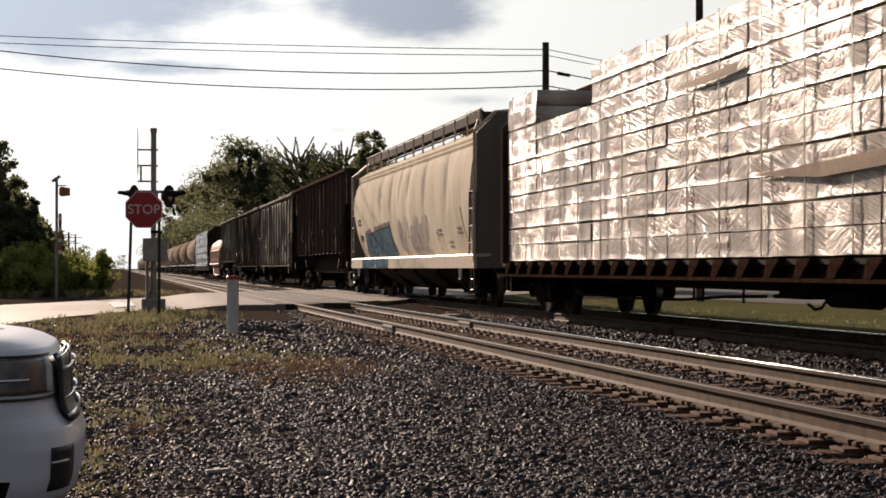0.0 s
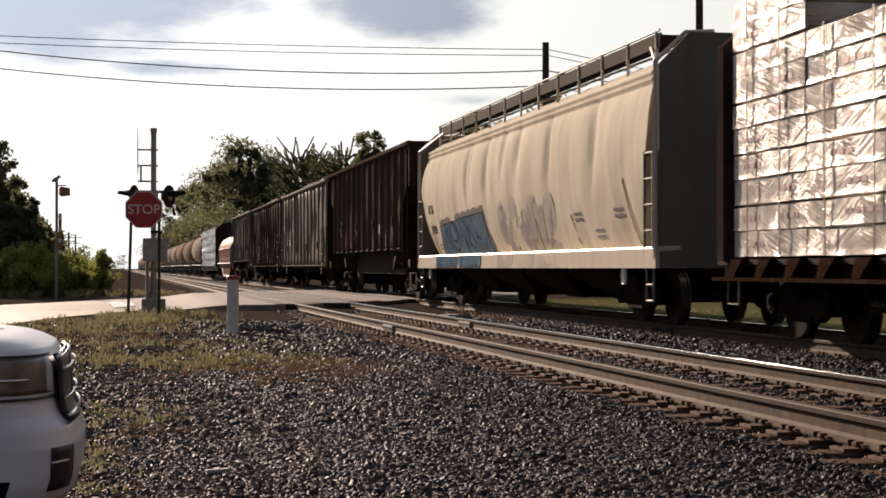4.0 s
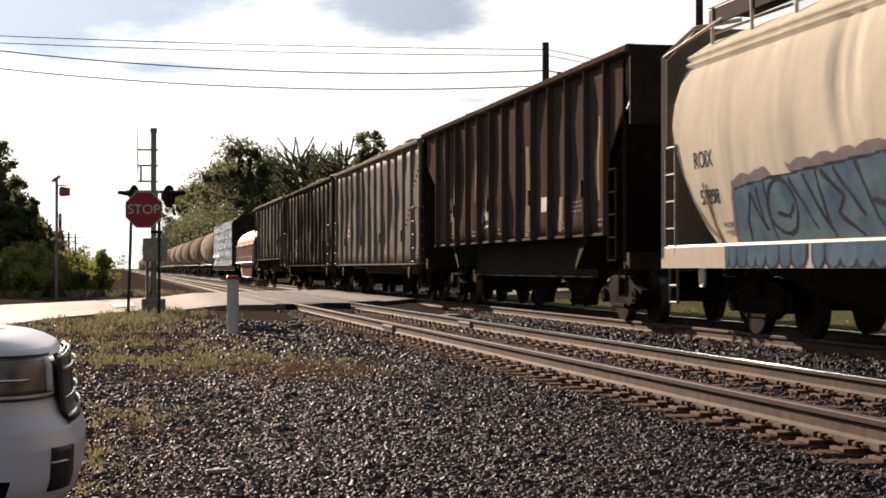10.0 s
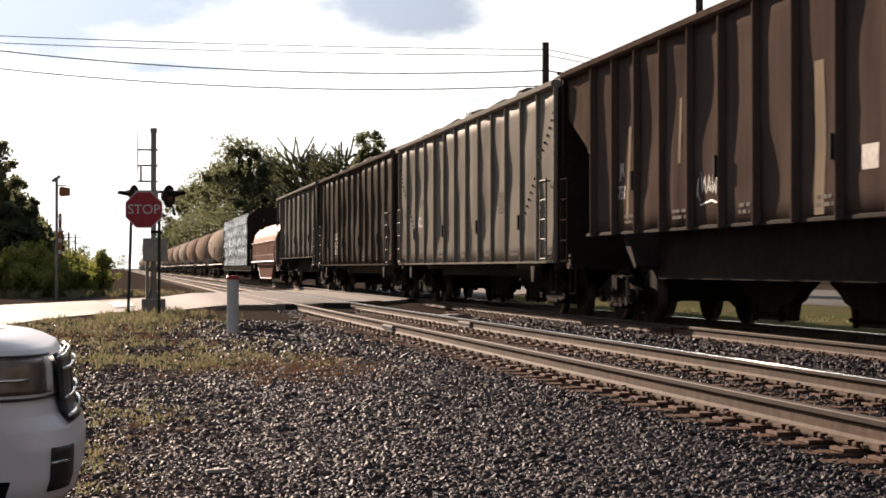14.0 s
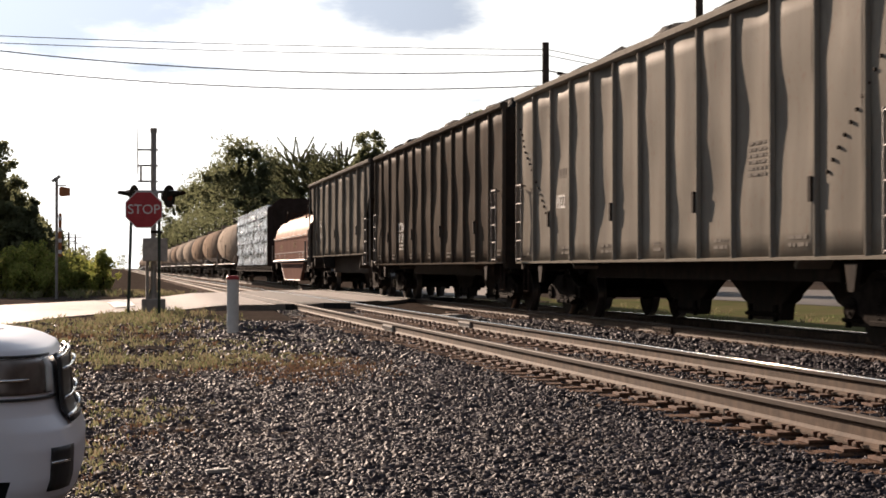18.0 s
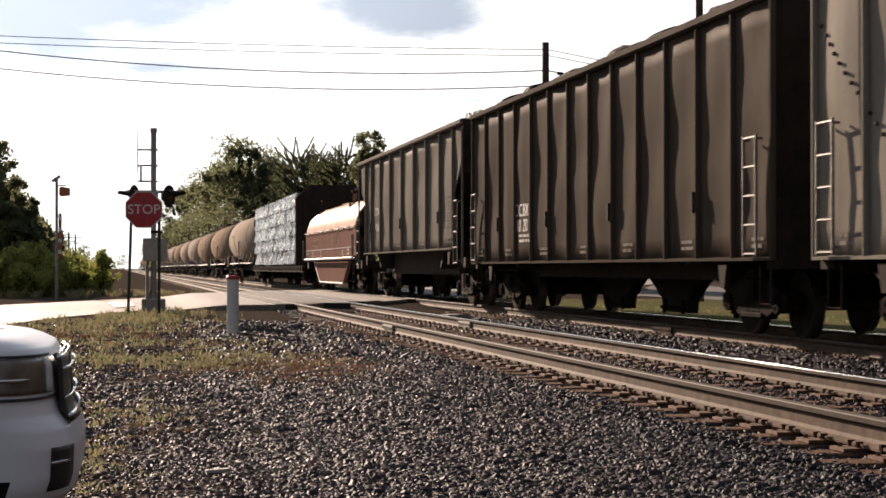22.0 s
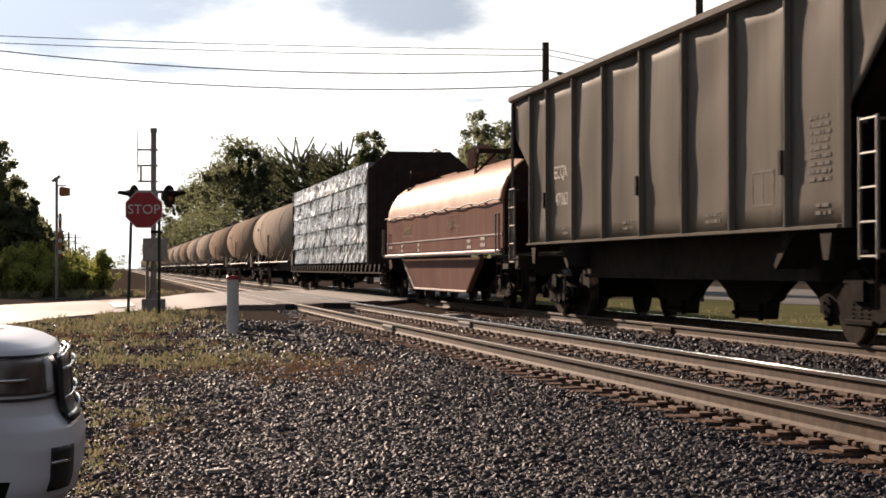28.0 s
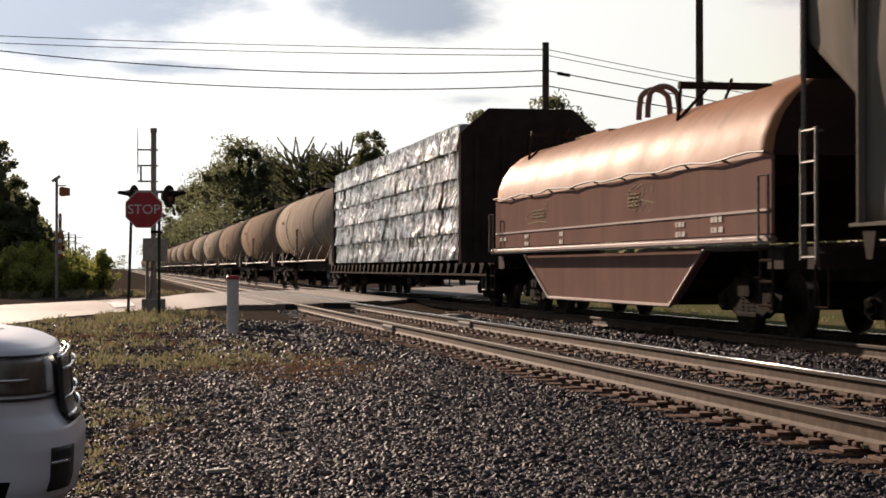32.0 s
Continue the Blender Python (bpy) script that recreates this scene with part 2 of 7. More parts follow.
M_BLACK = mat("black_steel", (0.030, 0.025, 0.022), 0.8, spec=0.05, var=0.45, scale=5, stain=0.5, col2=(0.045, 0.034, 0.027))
M_TRUCK = mat("truck_steel", (0.026, 0.020, 0.0165), 0.85, spec=0.03, var=0.5, scale=7, stain=0.5, bump=0.3)
M_WHEEL = mat("wheel_steel", (0.036, 0.028, 0.022), 0.8, 0.0, spec=0.03, var=0.4, scale=8)
M_TREAD = mat("wheel_tread", (0.4, 0.38, 0.36), 0.3, 1.0, var=0.2, scale=20)
M_GALV = mat("grab_steel", (0.22, 0.20, 0.18), 0.5, 0.2, spec=0.3, var=0.3, scale=20)
M_COIL = paint("coil_side_paint", (0.23, 0.148, 0.126), (0.135, 0.09, 0.077), 0.5, 0.35, 0.2)
M_COILBAR = paint("coil_rail_paint", (0.24, 0.15, 0.125), (0.13, 0.08, 0.07), 0.4, 0.4, 0.2, spec=0.5, ior=1.3)
M_HOOD = paint("coil_hood_paint", (0.30, 0.14, 0.072), (0.16, 0.08, 0.048), 0.5, 0.55, 0.4, dents=0.25, spec=0.13, ior=1.15)
M_TANK = paint("tank_paint", (0.44, 0.375, 0.315), (0.20, 0.165, 0.138), 0.5, 0.65, 0.1)
M_TANK2 = paint("dark_tank_paint", (0.36, 0.28, 0.22), (0.15, 0.115, 0.092), 0.5, 0.65, 0.1)
M_COAL = mat("coal", (0.012, 0.011, 0.011), 0.8, spec=0.1, var=0.5, scale=10, bump=0.9, bscale=9)
M_WRAP = wrap_mat("printed_wrap", [(0.40, 0.355, 0.312), (0.53, 0.477, 0.422)], 0.9, ((-24, 0.8, 22.0), (18, 0.7, 18.0)), 0.19, 1.16, 0.0145, 0.2, 1.2, 0.42)
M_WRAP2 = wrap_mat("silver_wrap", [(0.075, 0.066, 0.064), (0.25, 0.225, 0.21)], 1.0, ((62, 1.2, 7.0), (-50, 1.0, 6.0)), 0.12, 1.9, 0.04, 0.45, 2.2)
M_TORN = mat("bare_lumber", (0.20, 0.125, 0.075), 0.8, var=0.25, scale=12)
M_PRINT = mat("wrap_print", (0.33, 0.205, 0.215), 0.5, var=0.2, scale=8)
M_RISER = mat("dark_rust", (0.06, 0.034, 0.024), 0.85, spec=0.0, var=0.5, scale=10)
M_BULK = mat("bulkhead_steel", (0.055, 0.04, 0.034), 0.8, spec=0.0, var=0.3, scale=3)
M_STRAP = mat("strap", (0.10, 0.088, 0.078), 0.5)
M_WHITE = mat("white_paint", (0.72, 0.70, 0.66), 0.5, var=0.15, scale=10)
M_FAINT = mat("faint_stencil", (0.30, 0.275, 0.245), 0.7, spec=0.0, var=0.35, scale=9)
M_RUSSET = island("russet_grass", [(0.15, 0.075, 0.048), (0.19, 0.105, 0.065), (0.13, 0.10, 0.05), (0.11, 0.06, 0.042)], 0.85, 0.3, spec=0.0)
M_DULL = mat("faded_white", (0.42, 0.39, 0.35), 0.6, var=0.25, scale=10)
M_RED = mat("sign_red", (0.42, 0.055, 0.06), 0.45, var=0.15, scale=8)
M_ALU = mat("weathered_aluminium", (0.33, 0.31, 0.29), 0.5, 0.5, var=0.25, scale=10)
M_POST = mat("green_post", (0.04, 0.055, 0.04), 0.7, var=0.3, scale=15)
M_CONC = mat("concrete", (0.30, 0.27, 0.24), 0.9, var=0.25, scale=8, bump=0.3)
M_POLE = mat("pole_wood", (0.095, 0.07, 0.058), 0.9, var=0.4, scale=4, bump=0.5)
M_LENS = mat("red_lens", (0.18, 0.02, 0.02), 0.2, ior=1.5)
M_ORANGE = mat("orange_panel", (0.42, 0.16, 0.07), 0.6, var=0.2)
M_CARP = mat("silver_car_paint", (0.72, 0.695, 0.73), 0.32, 0.0, var=0.04, scale=3, stain=0.08, spec=0.6, ior=1.5)
M_CARB = mat("black_plastic", (0.03, 0.029, 0.03), 0.45, var=0.2, ior=1.4)
M_CHROME = mat("chrome", (0.75, 0.74, 0.73), 0.12, 1.0, var=0.05, ior=1.5)
M_LAMP = mat("headlamp_inside", (0.20, 0.16, 0.14), 0.25, 0.3, var=0.6, scale=9, ior=1.5)
M_GLASS = mat("tinted_glass", (0.015, 0.016, 0.018), 0.06, var=0.1, ior=1.5)
M_TYRE = mat("tyre", (0.02, 0.02, 0.02), 0.85, var=0.3, scale=20)
M_BLUE = mat("blue_graffiti", (0.165, 0.245, 0.29), 0.6, spec=0.0, col2=(0.10, 0.155, 0.23), scale=2.0)
M_DARKBLUE = mat("graffiti_outline", (0.10, 0.095, 0.10), 0.6, spec=0.0)
M_GREYGRAF = mat("grey_graffiti", (0.53, 0.49, 0.455), 0.6, spec=0.0, col2=(0.62, 0.57, 0.49), scale=1.8)
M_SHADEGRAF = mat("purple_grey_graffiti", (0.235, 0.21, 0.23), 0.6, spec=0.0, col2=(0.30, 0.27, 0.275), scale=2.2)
M_GREYGRAF2 = mat("grey_graffiti_line", (0.43, 0.395, 0.395), 0.6, spec=0.0, col2=(0.52, 0.475, 0.44), scale=1.5)
M_OUTLINE = mat("graffiti_edge", (0.095, 0.09, 0.105), 0.6, spec=0.0, col2=(0.06, 0.06, 0.075), scale=3)
M_RUSTRED = mat("rust_run", (0.38, 0.235, 0.115), 0.7, spec=0.0, var=0.4, scale=8)


# ---- mesh helpers ----
def box(bm, x0, x1, y0, y1, z0, z1):
    v = [bm.verts.new((x, y, z)) for z in (z0, z1) for y in (y0, y1) for x in (x0, x1)]
    for f in ((0, 2, 3, 1), (4, 5, 7, 6), (0, 1, 5, 4), (2, 6, 7, 3), (0, 4, 6, 2), (1, 3, 7, 5)):
        bm.faces.new([v[i] for i in f])


def tube(bm, p0, p1, r, seg=8, r2=None, cap=True):
    p0, p1 = Vector(p0), Vector(p1)
    d = (p1 - p0).normalized()
    a = d.orthogonal().normalized()
    b = d.cross(a)
    r2 = r if r2 is None else r2
    rings = [[bm.verts.new(p + (a * math.cos(k * math.tau / seg) + b * math.sin(k * math.tau / seg)) * rr) for k in range(seg)] for p, rr in ((p0, r), (p1, r2))]
    for k in range(seg):
        bm.faces.new((rings[0][k], rings[0][(k + 1) % seg], rings[1][(k + 1) % seg], rings[1][k]))
    if cap:
        bm.faces.new(rings[0][::-1])
        bm.faces.new(rings[1])


def polytube(bm, pts, r, seg=6):
    """One bent round bar through all the points."""
    pts = [Vector(p) for p in pts]
    rings, up = [], None
    for k, p in enumerate(pts):
        d = (pts[min(k + 1, len(pts) - 1)] - pts[max(k - 1, 0)]).normalized()
        a = d.orthogonal().normalized() if up is None else (up - d * up.dot(d)).normalized()
        up = a
        b = d.cross(a)
        rings.append([bm.verts.new(p + (a * math.cos(i * math.tau / seg) + b * math.sin(i * math.tau / seg)) * r) for i in range(seg)])
    for q0, q1 in zip(rings, rings[1:]):
        for i in range(seg):
            bm.faces.new((q0[i], q0[(i + 1) % seg], q1[(i + 1) % seg], q1[i]))
    bm.faces.new(rings[0][::-1]), bm.faces.new(rings[-1])


def prism(bm, profile, axis, a0, a1):
    """A closed outline of (p, q) pushed along an axis: x takes (y, z), y takes (x, z), z takes (x, y)."""
    def at(p, q, a):
        return {"x": (a, p, q), "y": (p, a, q), "z": (p, q, a)}[axis]
    r0 = [bm.verts.new(at(p, q, a0)) for p, q in profile]
    r1 = [bm.verts.new(at(p, q, a1)) for p, q in profile]
    n = len(profile)
    for k in range(n):
        bm.faces.new((r0[k], r0[(k + 1) % n], r1[(k + 1) % n], r1[k]))
    bm.faces.new(r0[::-1])
    bm.faces.new(r1)


def mesh_of(name, bm, material, smooth=False):
    bmesh.ops.recalc_face_normals(bm, faces=bm.faces)
    me = bpy.data.meshes.new(name)
    bm.to_mesh(me)
    bm.free()
    me.materials.append(material)
    if smooth:
        me.shade_smooth()
    return me


def part(name, bm, material, parent, label="", smooth=False):
    ob = new(name, mesh_of(name, bm, material, smooth))
    ob.parent = parent
    return tagged(ob, label)


def thing(name, label, category, group="", at=None):
    ob = new(name)
    if at is not None:
        ob.matrix_basis = at
    return tagged(ob, label, category, group)


def solid(name, bm, material, label, category="", group="", kind="", smooth=False):
    ob = new(name, mesh_of(name, bm, material, smooth))
    return tagged(ob, label, category, group, kind)


def BM():
    return bmesh.new()


def share(name, me, parent, m, label=""):
    """One more object on a mesh that is there already."""
    ob = new(name, me)
    ob.parent, ob.matrix_basis = parent, m
    return tagged(ob, label)


def letters(name, text, size, material, parent, m, label="", thick=0.002):
    cu = bpy.data.curves.new(name, "FONT")
    cu.body, cu.size, cu.align_x, cu.align_y, cu.extrude = text, size, "CENTER", "CENTER", thick
    tmp = bpy.data.objects.new(name, cu)
    me = bpy.data.meshes.new_from_object(tmp)
    bpy.data.objects.remove(tmp)
    me.materials.append(material)
    return share(name, me, parent, m, label)


SIDE = Matrix(((0, 0, -1, 0), (-1, 0, 0, 0), (0, 1, 0, 0), (0, 0, 0, 1)))   # lettering on a face that looks to -x


def side_text(name, text, size, material, parent, x, y, z, label=""):
    return letters(name, text, size, material, parent, Matrix.Translation((x, y, z)) @ SIDE, label)


# ---- the lie of the land ----
X1, X2, X3, X4 = 4.141, 5.646, 8.328, 9.833
NC, TC = (X1 + X2) / 2, (X3 + X4) / 2          # centres of the two tracks
TZ = RAIL - 0.03


def ease(k):
    k = min(1.0, max(0.0, k))
    return k * k * (3 - 2 * k)


def road_near(x):
    """Where the near edge of the slanting road lies, along the track."""
    return float(np.interp(x, (-60, -1.9, -1.15, 0.44, 2.2, 4.14, 5.65, 8.3, 11, 60), (-98, 29.8, 34.1, 39.4, 40.4, 40.9, 43.0, 49.0, 55.0, 163)))


def road_far(x):
    return float(np.interp(x, (-60, -3, 1.7, 8.2, 60), (-85, 45.6, 58.5, 70.7, 185)))


def road_in(x, y):
    """1 on the road, falling to 0 some metres off it."""
    return ease(min(1, (y - road_near(x)) / 5 + 1, (road_far(x) - y) / 5 + 1))


def land(x, y):
    low = 0.02 + 0.27 * ease((y - 13) / 20)
    crest = RAIL - 0.222
    if x < 3.3:
        z = low + (crest - low) * ease((x - 0.5) / 2.8)
    elif x < 11:
        z = crest - 0.06 * ease(1 - abs(x - 6.98) / 0.6) - (0.03 if x > 7.3 else 0)
    else:
        z = crest - 0.03 + (0.12 - crest + 0.03) * ease((x - 11) / 3)
    if abs(x) < 55:
        z += (RAIL - 0.14 - z) * road_in(x, y) * 0.9
    return z


def build_ground():
    xs = np.concatenate([np.linspace(-2500, -40, 9), np.linspace(-30, -4, 14), np.linspace(-3, 12, 76), np.linspace(13, 40, 15), np.linspace(60, 2500, 9)])
    ys = np.concatenate([np.linspace(-900, -10, 8), np.linspace(-6, 75, 203), np.linspace(78, 200, 24), np.linspace(230, 4000, 12)])
    co = [(x, y, land(x, y) + (0.02 * noise.noise((x * 1.3, y * 1.3, 0)) if -4 < x < 12 and y < 80 else 0)) for y in ys for x in xs]
    w = len(xs)
    fs = [(j * w + i, j * w + i + 1, (j + 1) * w + i + 1, (j + 1) * w + i) for j in range(len(ys) - 1) for i in range(w - 1)]
    me = bpy.data.meshes.new("ground")
    me.from_pydata([tuple(map(float, c)) for c in co], [], fs)
    me.materials.append(M_GROUND)
    me.shade_smooth()
    tagged(new("ground", me), "dark gravelly ground with thin soil beside the tracks", "ground", kind="structure")


build_ground()


def sheet(name, label, category, material, xs, ys, lift):
    me = bpy.data.meshes.new(name)
    w = len(xs)
    me.from_pydata([(float(x), float(y), land(x, y) + lift) for y in ys for x in xs], [], [(j * w + i, j * w + i + 1, (j + 1) * w + i + 1, (j + 1) * w + i) for j in range(len(ys) - 1) for i in range(w - 1)])
    me.materials.append(material)
    return tagged(new(name, me), label, category, kind="structure")


def road_z(x, y):
    if 2.6 < x < 7.0:
        return RAIL - 0.02
    if 7.0 <= x < 11.4:
        return RAIL - 0.05
    e = ease((x - 1.2) / 1.4) if x < 5 else ease((12.8 - x) / 1.4)
    z = land(x, y) + 0.03
    return z + (RAIL - (0.02 if x < 5 else 0.05) - z) * e


def build_road():
    bm = BM()
    prev = None
    for k in range(400):
        x = -40 + k * 0.25
        y0, y1 = road_near(x), road_far(x)
        row = []
        for j in range(-1, 25):
            y = y0 + (y1 - y0) * max(0, j) / 24
            row.append(bm.verts.new((x, y, road_z(x, y) - (0.25 if j < 0 else 0))))
        if prev:
            for j in range(25):
                bm.faces.new((prev[j], prev[j + 1], row[j + 1], row[j]))
        prev = row
    solid("road", bm, M_ROAD, "pale sunlit asphalt road crossing both tracks at a slant", "road", kind="structure")
    bm = BM()
    grid = []
    for j in range(13):
        a, b = (-0.08 - 0.20 * j / 12, 41.6 + 6.8 * j / 12), (0.42 - 0.08 * j / 12, 43.4 + 7.2 * j / 12)
        grid.append([bm.verts.new((x, y, road_z(x, y) + 0.02)) for x, y in ((a[0] + (b[0] - a[0]) * i / 4, a[1] + (b[1] - a[1]) * i / 4) for i in range(5))])
    for p, q in zip(grid, grid[1:]):
        for i in range(4):
            bm.faces.new((p[i], p[i + 1], q[i + 1], q[i]))
    solid("road_marking", bm, M_WHITE, "worn white painted line on the road", "road marking", kind="structure")
    # rubber panels beside and between the rails
    for xa, xb, zz in ((X1 - 0.5, X1 - 0.06, RAIL), (X1 + 0.09, X2 - 0.09, RAIL), (X2 + 0.06, X2 + 0.5, RAIL), (X3 - 0.5, X3 - 0.06, TZ), (X3 + 0.09, X4 - 0.09, TZ), (X4 + 0.06, X4 + 0.5, TZ)):
        bm = BM()
        bot, top = [], []
        for x, off in ((xa, 0.0), (xb, 0.0), (xb, 21.5), (xa, 21.5)):
            y = road_near((xa + xb) / 2) + off
            bot.append(bm.verts.new((x, y, zz - 0.2)))
            top.append(bm.verts.new((x, y, zz - 0.006)))
        bm.faces.new(top)
        for i in range(4):
            bm.faces.new((bot[i], bot[(i + 1) % 4], top[(i + 1) % 4], top[i]))
        solid("crossing_panel", bm, M_RUBBER, "worn dark crossing panel set flush beside the rail", "crossing panel", "crossing panels", kind="structure")
    # side road behind the far track, and its grass verge
    sheet("verge", "rough green and straw-coloured grass verge", "grass", M_VERGE, np.linspace(12.8, 21, 9), np.linspace(-10, 62, 30), 0.02)
    sheet("pavement", "grey asphalt side road beyond the verge", "road", M_LANE, np.linspace(21, 36, 6), np.linspace(-10, 300, 40), 0.03)
    sheet("verge_far", "dry weedy bank beyond the road", "grass", M_VERGE, np.linspace(-40, -1.6, 20), np.linspace(62, 190, 30), 0.02)


build_road()

# ---- tracks ----
RAIL_HALF = [(-0.07, -0.171), (-0.07, -0.158), (-0.02, -0.142), (-0.009, -0.12), (-0.009, -0.055), (-0.034, -0.038)] + [(-0.026 - 0.010 * math.cos(k * math.pi / 12), -0.0115 + 0.010 * math.sin(k * math.pi / 12)) for k in range(7)] + [(-0.008, 0.0)]
RAIL_PROF = RAIL_HALF + [(-a, b) for a, b in RAIL_HALF[::-1]]


def rail_part(x, z, parent, head):
    bm = BM()
    stations = [-60, -20] + list(range(0, 80, 2)) + [90, 110, 150, 220, 400, 700, 1200]
    rows = [[bm.verts.new((x + a, y, z + b)) for a, b in RAIL_PROF] for y in stations]
    m = len(RAIL_PROF)
    for p, q in zip(rows, rows[1:]):
        for k in range(m):
            bm.faces.new((p[k], p[(k + 1) % m], q[(k + 1) % m], q[k]))
    bm.faces.new(rows[0][::-1]), bm.faces.new(rows[-1])
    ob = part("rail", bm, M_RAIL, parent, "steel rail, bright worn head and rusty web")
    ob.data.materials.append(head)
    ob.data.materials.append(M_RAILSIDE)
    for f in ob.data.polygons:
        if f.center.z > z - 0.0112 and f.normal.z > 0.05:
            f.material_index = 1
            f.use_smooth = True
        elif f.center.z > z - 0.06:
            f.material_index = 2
    return ob


def tie_mesh(seed):
    rnd = random.Random(seed)
    bm = BM()
    box(bm, -1.3, 1.3, -0.115, 0.115, -0.18, 0)
    bmesh.ops.subdivide_edges(bm, edges=[e for e in bm.edges if abs(e.verts[0].co.x - e.verts[1].co.x) > 1], cuts=7)
    bmesh.ops.bevel(bm, geom=[e for e in bm.edges if e.calc_face_angle(0) > 1], offset=0.012, segments=1, affect="EDGES")
    for v in bm.verts:
        v.co += Vector((rnd.uniform(-0.01, 0.01), rnd.uniform(-0.008, 0.008), rnd.uniform(-0.008, 0.0)))
    return mesh_of("tie", bm, M_TIE)


def plate_mesh():
    bm = BM()
    box(bm, -0.19, 0.19, -0.095, 0.095, 0, 0.018)
    for sx in (-1, 1):
        for sy in (-0.06, 0.055):
            tube(bm, (sx * 0.088, sy, 0.0), (sx * 0.088, sy, 0.045), 0.011, 6)
            box(bm, sx * 0.088 - 0.022, sx * 0.088 + 0.022, sy - 0.02, sy + 0.02, 0.04, 0.055)
        tube(bm, (sx * 0.15, -sx * 0.05, 0.0), (sx * 0.15, -sx * 0.05, 0.04), 0.014, 6)
    return mesh_of("tie_plate", bm, M_PLATE)


TIES = [tie_mesh(k) for k in range(5)]
PLATE = plate_mesh()


def anchor_mesh():
    bm = BM()
    box(bm, -0.085, 0.085, -0.018, 0.018, -0.19, -0.155)
    box(bm, -0.09, -0.06, -0.016, 0.016, -0.175, -0.125)
    return mesh_of("rail_anchor", bm, M_TRUCK)


ANCHOR = anchor_mesh()


def bar_mesh(material):
    bm = BM()
    box(bm, -0.05, -0.012, -0.46, 0.46, -0.135, -0.045)
    for k in range(6):
        y = -0.38 + k * 0.152
        tube(bm, (-0.05, y, -0.09), (-0.075, y, -0.09), 0.02, 6)
    return mesh_of("joint_bar", bm, material)


BAR_PALE, BAR_RUST = bar_mesh(M_DULL), bar_mesh(M_RAIL)


def build_track(name, label, xa, xb, z, first):
    rnd = random.Random(first)
    tr = tagged(new(name), label, "railway track", kind="structure")
    rail_part(xa, z, tr, M_DULLHEAD), rail_part(xb, z, tr, M_HEAD)
    zt = z - 0.171 - 0.018
    y, k = first, 0
    skew = 0.4864
    while y < 41.5:
        off = rnd.uniform(-0.06, 0.06)
        t = share("tie", TIES[rnd.randrange(5)], tr, pose((xa + xb) / 2 + off, y, zt, 0, 0, rnd.uniform(-1.2, 1.2)))
        for x in (xa, xb):
            share("tie_plate", PLATE, t, pose(x - (xa + xb) / 2 - off, rnd.uniform(-0.01, 0.01), 0.0))
        if k % 5 == 0:
            for x in (xa, xb):
                share("rail_anchor", ANCHOR, tr, pose(x, y + 0.15, z))
        y += skew + rnd.uniform(-0.015, 0.015)
        k += 1
    # ties beyond the crossing, too far off to tell apart
    bm = BM()
    y = 66.0
    while y < 190:
        box(bm, (xa + xb) / 2 - 1.3, (xa + xb) / 2 + 1.3, y - 0.11, y + 0.11, zt - 0.1, zt)
        y += 0.4864
    far = part("far_ties", bm, M_TIE, tr, "weathered wooden ties")
    far["kind"] = "stuff"
    return tr


near_track = build_track("track_near", "empty near track with rusty rails on wooden ties", X1, X2, RAIL, 6.22)
far_track = build_track("track_far", "far track under the passing train", X3, X4, TZ, 6.4)
for x, y, z, me, tr in ((X1, 26.6, RAIL, BAR_PALE, near_track), (X2, 28.1, RAIL, BAR_PALE, near_track),
                        (X3, 25.9, TZ, BAR_RUST, far_track)):
    share("joint_bar", me, tr, pose(x, y, z))


# ---- loose stones and grass ----
def chip():
    return np.array([(x, y, z) for x in (-0.75, 0.75) for y in (-0.75, 0.75) for z in (-0.75, 0.75)], float), np.array([(0, 1, 3), (0, 3, 2), (4, 6, 7), (4, 7, 5), (0, 4, 5), (0, 5, 1), (2, 3, 7), (2, 7, 6), (0, 2, 6), (0, 6, 4), (1, 5, 7), (1, 7, 3)])



def tri_mesh(name, verts, tris, material):
    me = bpy.data.meshes.new(name)
    me.vertices.add(len(verts))
    me.vertices.foreach_set("co", np.ascontiguousarray(verts, dtype=np.float32).ravel())
    n = len(tris)
    me.loops.add(n * 3)
    me.loops.foreach_set("vertex_index", np.ascontiguousarray(tris, dtype=np.int32).ravel())
    me.polygons.add(n)
    me.polygons.foreach_set("loop_start", np.arange(0, n * 3, 3, dtype=np.int32))
    me.polygons.foreach_set("loop_total", np.full(n, 3, dtype=np.int32))
    me.update(calc_edges=True)
    me.materials.append(material)
    return me


